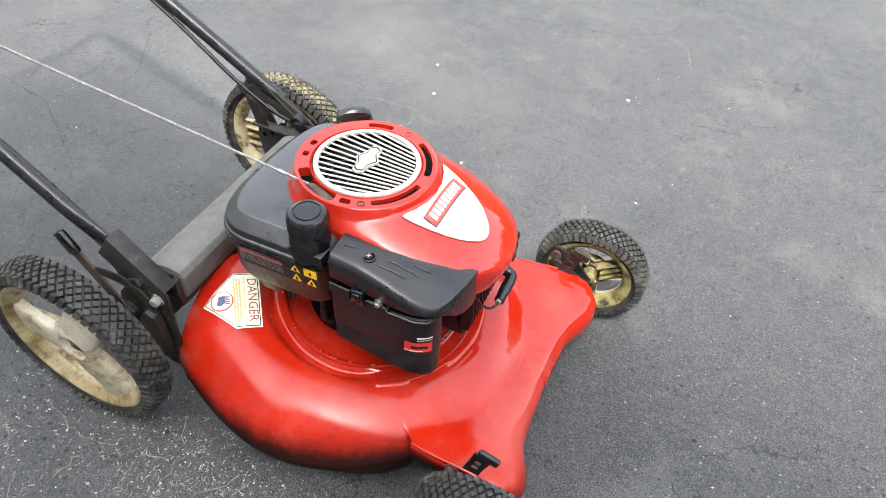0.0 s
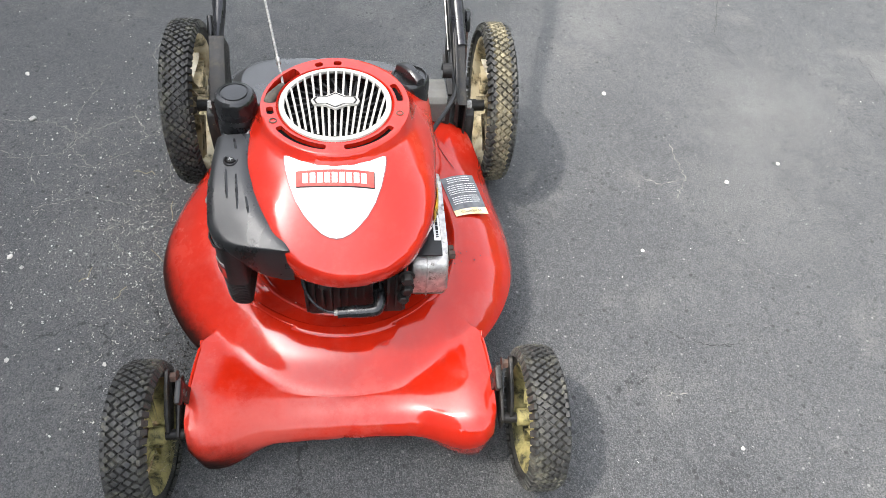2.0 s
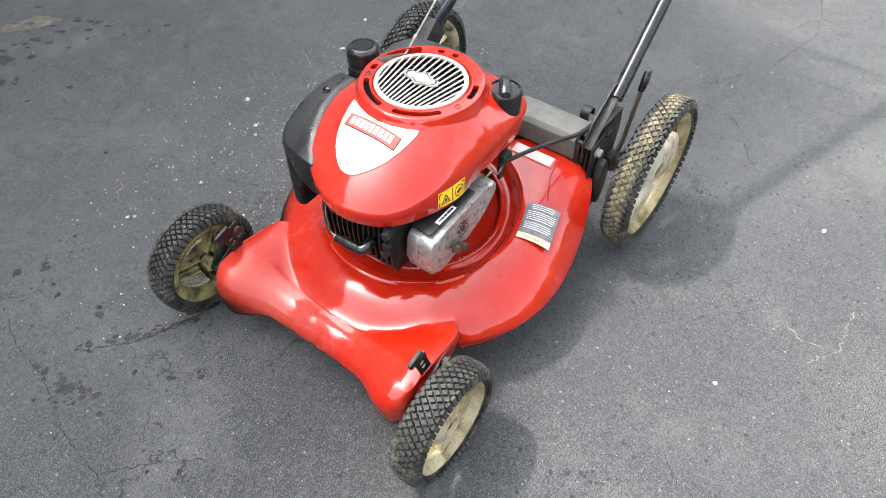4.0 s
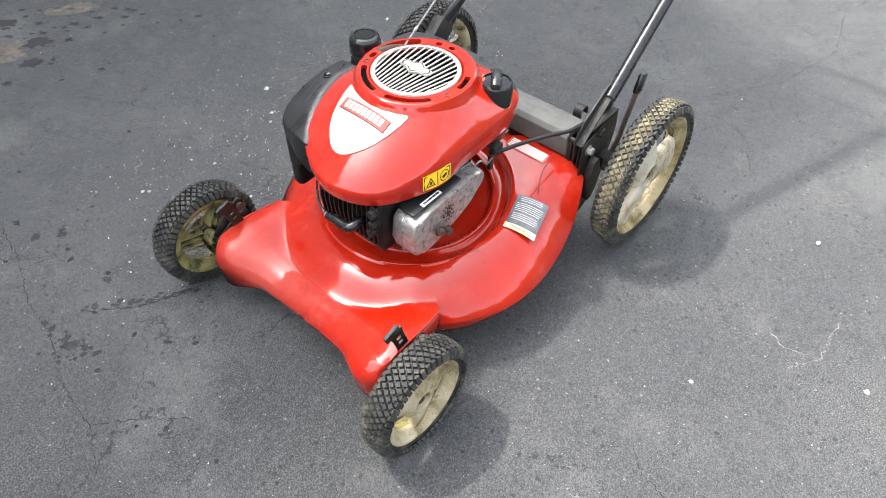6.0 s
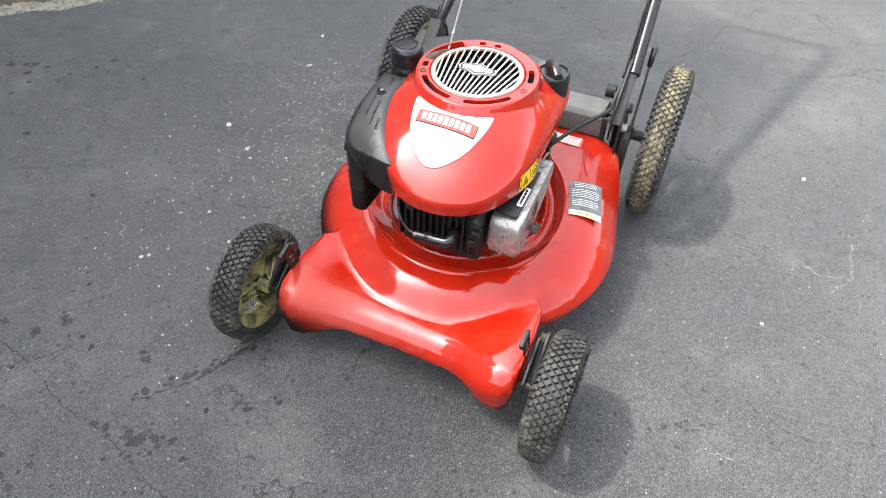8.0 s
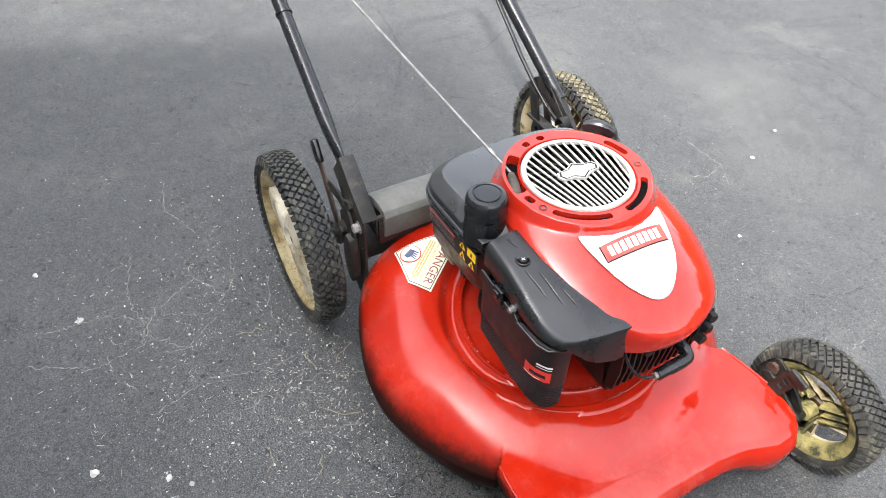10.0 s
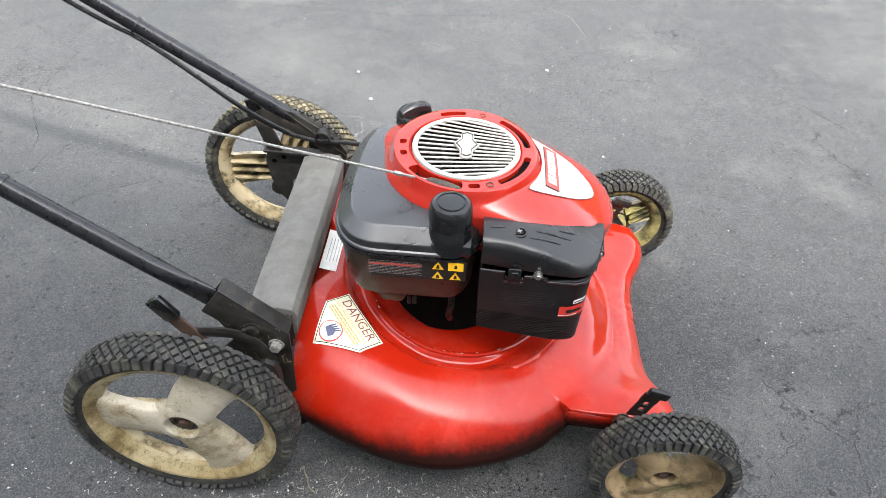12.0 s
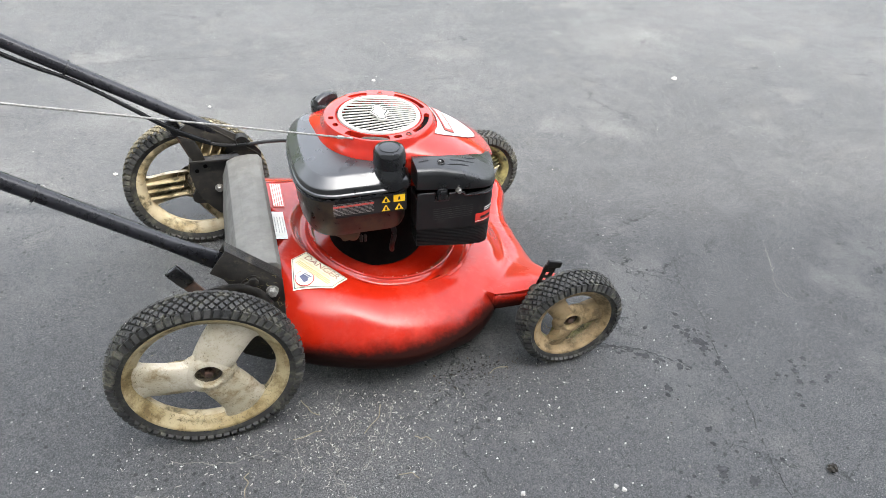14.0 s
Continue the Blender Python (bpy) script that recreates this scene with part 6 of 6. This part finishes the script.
def crack(points, width, material, seed):
    """A wandering thin seam in the asphalt along points, lying just over it."""
    rng = random.Random(seed)
    path = []
    for a, b in zip(points, points[1:]):
        n = max(int((Vector(b) - Vector(a)).length / 0.0055), 1)
        for k in range(n):
            path.append(Vector(a).lerp(Vector(b), k / n) + Vector((rng.gauss(0, 0.0021), rng.gauss(0, 0.0021))))
    path.append(Vector(points[-1]))
    sides = [[], []]
    for i, p in enumerate(path):
        t = (path[min(i + 1, len(path) - 1)] - path[max(i - 1, 0)]).normalized()
        n = Vector((-t.y, t.x))
        w = width * rng.uniform(0.12, 1.0) * (0.2 if i in (0, len(path) - 1) else 1)
        for row, d in zip(sides, (w / 2, -w / 2)):
            row.append((p.x + n.x * d, p.y + n.y * d, 0.0007))
    bm = bmesh.new()
    grid_faces(bm, sides, closed=False)
    part("crack", bm, material, ground, smooth=False)


DARK_CRACKS = (
    [(0.72, -0.05), (0.68, -0.14), (0.67, -0.25), (0.63, -0.36), (0.62, -0.47), (0.60, -0.53), (0.58, -0.59), (0.56, -0.70)],
    [(0.56, -0.02), (0.61, -0.08), (0.68, -0.14)],
    [(-0.71, 1.35), (-0.23, 1.33), (0.09, 1.38), (0.25, 1.46), (0.30, 1.64), (0.28, 1.90)],
    [(0.28, 1.73), (0.42, 1.72), (0.61, 1.72), (0.75, 1.68), (1.0, 1.66), (1.3, 1.52), (1.7, 1.50)],
    [(0.78, 0.89), (0.90, 0.96), (1.02, 0.80)],
    [(-0.92, 0.20), (-1.10, 0.31), (-1.36, 0.36), (-1.60, 0.30)],
    [(-0.98, 0.40), (-1.0, 0.53), (-1.11, 0.71), (-1.10, 0.95), (-1.3, 1.1)],
    [(-0.65, 1.02), (-0.80, 0.98), (-0.98, 1.05)],
    [(0.11, 0.55), (0.15, 0.59), (0.16, 0.65), (0.16, 0.68)], [(-1.42, 0.23), (-1.38, 0.37), (-1.40, 0.52)], [(-1.10, 0.34), (-0.95, 0.41), (-0.95, 0.48)], [(-1.24, 0.50), (-1.18, 0.54), (-1.17, 0.58)], [(-0.84, 0.28), (-0.78, 0.35), (-0.68, 0.40)], [(-0.46, 0.32), (-0.44, 0.35)],
)
PALE_CRACKS = (
    [(-0.464, -0.742), (-0.452, -0.625), (-0.412, -0.556), (-0.475, -0.458)], [(-0.414, -0.553), (-0.361, -0.581)], [(-0.359, -0.636), (-0.313, -0.636), (-0.256, -0.603)], [(-0.318, -0.551), (-0.313, -0.512), (-0.359, -0.446)], [(-0.16, -0.499), (-0.135, -0.483), (-0.153, -0.437), (-0.177, -0.398)],
    [(-0.21, -0.33), (-0.20, -0.41), (-0.23, -0.50), (-0.20, -0.60)], [(-0.02, -0.29), (-0.04, -0.34), (-0.06, -0.38), (-0.11, -0.43)], [(-0.12, -0.26), (-0.15, -0.33), (-0.14, -0.40)],
    [(-0.42, -0.33), (-0.32, -0.36), (-0.25, -0.35), (-0.18, -0.41)], [(-0.50, -0.38), (-0.44, -0.39), (-0.40, -0.42), (-0.37, -0.46), (-0.41, -0.53)],
    [(-0.51, -0.48), (-0.46, -0.45), (-0.40, -0.42)], [(-0.30, -0.50), (-0.36, -0.56), (-0.48, -0.58), (-0.60, -0.55)], [(-0.36, -0.56), (-0.34, -0.66), (-0.40, -0.76)],
    [(-0.60, -0.42), (-0.70, -0.46), (-0.80, -0.44)], [(0.24, 1.46), (0.32, 1.40), (0.36, 1.26)],
    [(-0.37, 0.72), (-0.26, 0.72), (-0.21, 0.69), (-0.19, 0.68)], [(-0.26, 0.72), (-0.24, 0.66), (-0.27, 0.62)], [(0.25, 0.52), (0.25, 0.56)], [(0.96, -0.07), (0.93, -0.14), (0.89, -0.20), (0.90, -0.26)],
)
crack([(0.372, -0.252), (0.405, -0.265), (0.432, -0.276), (0.466, -0.292), (0.494, -0.305), (0.519, -0.329), (0.56, -0.36)], 0.0055, FAINT, 90)
crack([(0.385, -0.262), (0.420, -0.268), (0.452, -0.288), (0.49, -0.30)], 0.0035, OIL, 91)
for k, line in enumerate(DARK_CRACKS):
    crack(line, 0.0024, CRACK, k)
for k, line in enumerate(PALE_CRACKS):
    crack(line, 0.0030, SAND, 50 + k)


def litter(count, seed, cx, cy, sx, sy):
    """Thin dry slivers and shreds strewn flat on the asphalt."""
    rng = random.Random(seed)
    bm = bmesh.new()
    for _ in range(count):
        p = Vector((rng.gauss(cx, sx), rng.gauss(cy, sy), 0.0012 + rng.random() * 0.001))
        a, n = rng.uniform(0, 6.3), rng.choice((1, 1, 2, 3))
        w = rng.uniform(0.0003, 0.0007)
        for _ in range(n):
            q = p + Vector((math.cos(a), math.sin(a), rng.uniform(-0.05, 0.1))) * rng.uniform(0.0015, 0.0048)
            q.z = max(q.z, 0.0010)
            e = Vector((-math.sin(a), math.cos(a), 0.4)) * w
            bm.faces.new([bm.verts.new(v) for v in (p - e, q - e, q + e, p + e)])
            p, a = q, a + rng.gauss(0, 0.9)
    return bm


PALE_LITTER = surface("bleached litter", (0.40, 0.385, 0.345), (0.26, 0.245, 0.21), 0.85, scale=90, bump=0.3)
for count, seed, cx, cy, sx, sy in ((300, 3, -0.14, -0.33, 0.10, 0.06), (160, 5, -0.02, -0.37, 0.10, 0.07), (150, 7, -0.42, -0.46, 0.12, 0.10), (120, 9, -0.30, -0.62, 0.16, 0.10)):
    tagged(part("litter", litter(count, seed, cx, cy, sx, sy), PALE_LITTER, ground, smooth=False), "bleached grass shreds strewn on asphalt", kind="stuff")


layer = iter(range(10000))


def blot(x, y, size, material, seed, name="stain", stretch=1.0, turn=0.0):
    """A ragged flat blot, each a hair above the one before."""
    height = 0.0003 + 0.000004 * next(layer)
    rng = random.Random(seed)
    bm = bmesh.new()
    ring = []
    for k in range(26):
        a = 2 * math.pi * k / 26
        r = size * (0.75 + 0.5 * noise.noise((2.2 * math.cos(a), 2.2 * math.sin(a), seed * 3.1)) + rng.uniform(-0.1, 0.1))
        u, v = r * math.cos(a) * stretch, r * math.sin(a)
        ring.append(bm.verts.new((x + u * math.cos(turn) - v * math.sin(turn), y + u * math.sin(turn) + v * math.cos(turn), height)))
    bm.faces.new(ring)
    part(name, bm, material, ground, smooth=False)


for k, (x, y, size) in enumerate(((0.14, -1.36, 0.035), (0.21, -1.27, 0.03), (0.24, -1.36, 0.022), (0.15, -1.53, 0.03), (0.02, -1.38, 0.014), (0.02, -1.51, 0.02), (0.09, -1.46, 0.012), (0.30, -1.22, 0.012))):
    blot(x, y, size, OIL, k, stretch=1.3, turn=2.3)
rng = random.Random(12)
for k in range(26):
    t = rng.random()
    blot(0.39 + 0.17 * t + rng.gauss(0, 0.006), -0.255 - 0.115 * t + rng.gauss(0, 0.007), rng.uniform(0.002, 0.006), FAINT, 20 + k, stretch=1.8, turn=-0.6)
for k in range(24):
    blot(0.62 + rng.gauss(0, 0.02), -0.30 + rng.gauss(0, 0.03), rng.uniform(0.002, 0.006), FAINT, 60 + k)
for k in range(20):
    blot(0.80 + rng.gauss(0, 0.06), -0.44 + rng.gauss(0, 0.03), rng.uniform(0.003, 0.009), FAINT, 90 + k)
for k, (x, y, size) in enumerate(((0.50, -0.19, 0.0055), (0.46, -0.16, 0.004), (0.63, -0.08, 0.004), (0.58, 0.07, 0.005), (0.54, 0.17, 0.004), (0.48, -0.42, 0.006), (0.40, -0.62, 0.005), (0.60, -0.60, 0.006), (0.20, -0.80, 0.007), (0.45, -0.85, 0.006))):
    blot(x, y, size, OIL, 120 + k)


for k, (x, y, size) in enumerate(((0.616, -0.332, 0.009), (0.604, -0.290, 0.008), (0.622, -0.316, 0.011), (0.597, -0.262, 0.007), (0.612, -0.276, 0.006), (0.621, -0.374, 0.007), (0.624, -0.395, 0.008), (0.499, -0.189, 0.007), (0.466, -0.149, 0.006), (0.529, -0.248, 0.005), (0.542, -0.362, 0.008), (0.490, -0.406, 0.009), (0.486, -0.589, 0.009), (0.511, -0.509, 0.007), (0.527, -0.623, 0.010), (0.532, -0.692, 0.008))):
    blot(x, y, size, OIL, 300 + k, stretch=1.5, turn=0.5 + 0.7 * k)


# Sandy drifts and dark flecks by the edge of the drive.
SANDY = surface("sandy drift", (0.11, 0.088, 0.060), (0.062, 0.058, 0.050), 0.9, scale=45, bump=0.8, dirt=(0.05, 0.047, 0.042), dirt_at=(0.48, 0.60), dirt_scale=40)
for k, (x, y, size) in enumerate(((0.24, -1.36, 0.05), (0.20, -1.40, 0.03), (-0.04, -1.46, 0.045), (0.02, -1.49, 0.03))):
    blot(x, y, size, SANDY, 140 + k, "drift", 1.5, 2.3)
rng = random.Random(77)
for k in range(70):
    blot(0.10 + rng.gauss(0, 0.15), -1.36 + rng.gauss(0, 0.13), rng.uniform(0.003, 0.011), OIL, 150 + k, stretch=1.5, turn=2.3)
for k, (x, y) in enumerate(((-0.20, -1.17), (-0.21, -1.02), (-0.07, -1.27), (-0.12, -1.39), (-0.01, -1.27), (0.16, -1.24), (0.48, -0.60), (0.50, -0.54), (0.48, -0.42), (0.55, -0.35), (0.49, -0.32), (0.44, -0.28), (0.63, -0.32), (0.61, -0.31), (0.60, -0.04))):
    blot(x, y, rng.uniform(0.004, 0.009), OIL, 230 + k, stretch=1.3, turn=rng.uniform(0, 3))
EARTH = surface("bare soil and litter", (0.075, 0.052, 0.034), (0.035, 0.030, 0.022), 0.95, scale=30, grain=200, bump=1.0, dirt=(0.13, 0.11, 0.075), dirt_at=(0.55, 0.7), dirt_scale=25)
edge = [(3.4, -3.75), (1.6, -3.25), (0.7, -2.6), (0.25, -2.15), (-0.05, -1.86), (-0.28, -1.665), (-0.36, -1.595), (-0.43, -1.515), (-0.52, -1.455), (-0.66, -1.435), (-0.85, -1.47), (-1.2, -1.52), (-1.9, -1.6), (-3.4, -1.5), (-6.0, -1.2)]
edge = [(p.x, p.y) for p in smooth_path([(x, y, 0) for x, y in edge], 8)]
rng = random.Random(31)
edge = [(x + rng.gauss(0, 0.006), y + rng.gauss(0, 0.006)) for x, y in edge]
bm = bmesh.new()
grid_faces(bm, [[(x + 0.01, y + 0.035, 0.0012) for x, y in edge], [(x, y, 0.003) for x, y in edge], [(x - 0.01, y - 0.03, 0.006) for x, y in edge]], closed=False)
part("sand_edge", bm, surface("pale sand", (0.19, 0.175, 0.13), (0.12, 0.115, 0.095), 0.95, scale=60, bump=0.9, dirt=(0.06, 0.06, 0.055), dirt_at=(0.5, 0.62), dirt_scale=50), ground)
bm = bmesh.new()
grid_faces(bm, [[(x - 0.01, y - 0.028, 0.004) for x, y in edge], [(x - 0.03, y - 0.10, 0.02) for x, y in edge], [(x, -3.20 - 0.2 * (x - 1.35), 0.03) if x < 1.4 else (x - 0.02, y - 0.12, 0.02) for x, y in edge]], closed=False)
verge = part("verge", bm, EARTH, None)
tagged(verge, "strip of bare brown soil and litter beside the asphalt", "soil verge", kind="structure")


def stones(name, count, seed, place_one, low, high, material, label):
    """Many tiny stones as one sheet of loose grit."""
    rng = random.Random(seed)
    verts, faces = [], []
    base = [Vector(p).normalized() for p in ((1, 0, 0), (-1, 0, 0), (0, 1, 0), (0, -1, 0), (0, 0, 1), (0, 0, -1))]
    tris = ((0, 2, 4), (2, 1, 4), (1, 3, 4), (3, 0, 4), (2, 0, 5), (1, 2, 5), (3, 1, 5), (0, 3, 5))
    for _ in range(count):
        x, y = place_one(rng)
        size = low * (high / low) ** (rng.random() ** 2.2)
        spin = Euler((rng.uniform(0, 6), rng.uniform(0, 6), rng.uniform(0, 6))).to_matrix()
        at = len(verts)
        for p in base:
            q = spin @ Vector((p.x * rng.uniform(0.7, 1.3), p.y * rng.uniform(0.7, 1.3), p.z * rng.uniform(0.5, 0.9)))
            verts.append((x + q.x * size, y + q.y * size, max(size * 0.45 + q.z * size, 0.0)))
        faces += [tuple(at + k for k in t) for t in tris]
    mesh = bpy.data.meshes.new(name)
    mesh.from_pydata(verts, [], faces)
    mesh.materials.append(material)
    return tagged(new(name, mesh), label, "grit", kind="stuff")


def varied(name, a, b, c):
    m, tree, bsdf = nodes_of(name)
    g = tree.nodes.new("ShaderNodeNewGeometry").outputs["Random Per Island"]
    color = blend(tree, ramp(tree, g, 0.2, 0.7), a, b)
    color = blend(tree, ramp(tree, g, 0.8, 0.95), color, c)
    tree.links.new(color, bsdf.inputs["Base Color"])
    bsdf.inputs["Roughness"].default_value = 0.85
    bumped(tree, bsdf, noise_at(tree, place(tree), 900.0), 0.5, 0.001)
    return m


GRIT = varied("loose grit", (0.15, 0.146, 0.136), (0.36, 0.35, 0.32), (0.54, 0.53, 0.50))
CRUMB = varied("dark crumbs", (0.012, 0.011, 0.010), (0.035, 0.03, 0.025), (0.08, 0.06, 0.04))
stones("gravel", 2800, 1, lambda r: (r.gauss(-0.12, 0.26), -0.27 - abs(r.gauss(0, 0.24))), 0.0006, 0.0030, GRIT, "pale loose grit scattered beside the mower")
stones("gravel", 2600, 2, lambda r: (r.uniform(-2.0, 2.2), r.uniform(-1.8, 2.2)), 0.0006, 0.0022, GRIT, "sparse pale grit over the driveway")
stones("debris", 130, 8, lambda r: (r.gauss(0.135, 0.045), -0.262 + r.gauss(0, 0.020)), 0.0012, 0.0036, CRUMB, "black crumbs of caked grass fallen beside the deck")
stones("debris", 420, 3, lambda r: (r.gauss(0.18, 0.06), -0.275 + r.gauss(0, 0.022)), 0.0006, 0.0026, CRUMB, "dark crumbs of dried grass and soil")
stones("debris", 220, 4, lambda r: (r.uniform(-0.6, 1.2), r.uniform(-1.2, 0.9)), 0.0006, 0.0026, CRUMB, "dark crumbs strewn over the driveway")

# Single stones large enough to pick up.
for k, (x, y, size) in enumerate(((-0.14, -0.695, 0.0075), (-0.46, -0.665, 0.0085), (0.30, -0.58, 0.005), (-0.08, -0.60, 0.006), (-0.055, -0.573, 0.005), (0.135, -0.542, 0.005), (-0.62, -0.72, 0.006), (0.23, 1.03, 0.006), (1.26, 0.83, 0.009), (0.29, -0.57, 0.005), (0.15, -0.39, 0.004), (-0.244, 0.81, 0.006), (-0.06, 0.569, 0.005), (-0.55, 0.61, 0.006), (0.35, 0.62, 0.004), (0.02, -0.29, 0.003), (-0.3, 0.95, 0.005))):
    rng = random.Random(200 + k)
    bm = bmesh.new()
    bmesh.ops.create_icosphere(bm, subdivisions=2, radius=size)
    for v in bm.verts:
        v.co *= 0.8 + 0.5 * noise.noise(v.co / size * 1.3 + Vector((k, 0, 0)))
        v.co.z *= 0.65
    low = min(v.co.z for v in bm.verts)
    for v in bm.verts:
        v.co += Vector((x, y, -low - 0.0003))
    tagged(part("pebble", bm, PEBBLE, None, sharp=25), "pale grey pebble lying loose on the asphalt", "pebble", "loose pebbles on the driveway")

lump = bmesh.new()
bmesh.ops.create_icosphere(lump, subdivisions=3, radius=0.009)
for v in lump.verts:
    v.co *= 0.8 + 0.6 * noise.noise(v.co * 220)
    v.co += Vector((0.67, -0.64, 0.005))
tagged(part("clod", lump, SOIL, None), "small black clod of soil on the asphalt", "soil")

for k, (x, y, turn, size) in enumerate(((-0.09, -0.36, 0.9, 0.07), (-0.16, -0.30, 2.2, 0.05), (-0.21, -0.345, 0.3, 0.05), (0.24, -0.68, 0.6, 0.05), (-0.05, -0.45, -0.5, 0.035), (0.17, -0.28, 0.2, 0.04), (-0.30, -0.43, 1.4, 0.045), (0.02, -0.40, 2.7, 0.03))):
    rng = random.Random(300 + k)
    d, n = Vector((math.cos(turn), math.sin(turn), 0)), Vector((-math.sin(turn), math.cos(turn), 0))
    pts = [Vector((x, y, 0.0012)) + d * size * q + n * rng.uniform(-0.006, 0.006) + Vector((0, 0, 0.0008 * (i % 2))) for i, q in enumerate((0, 0.3, 0.6, 0.8, 1.0))]
    stalk = part("dry_stalk", tube(smooth_path(pts, 4), [0.0009] * 17, 6), TWIG, None)
    tagged(stalk, "thin dry grass stalk lying on the asphalt", "grass stalk", "dry stalks on the driveway")
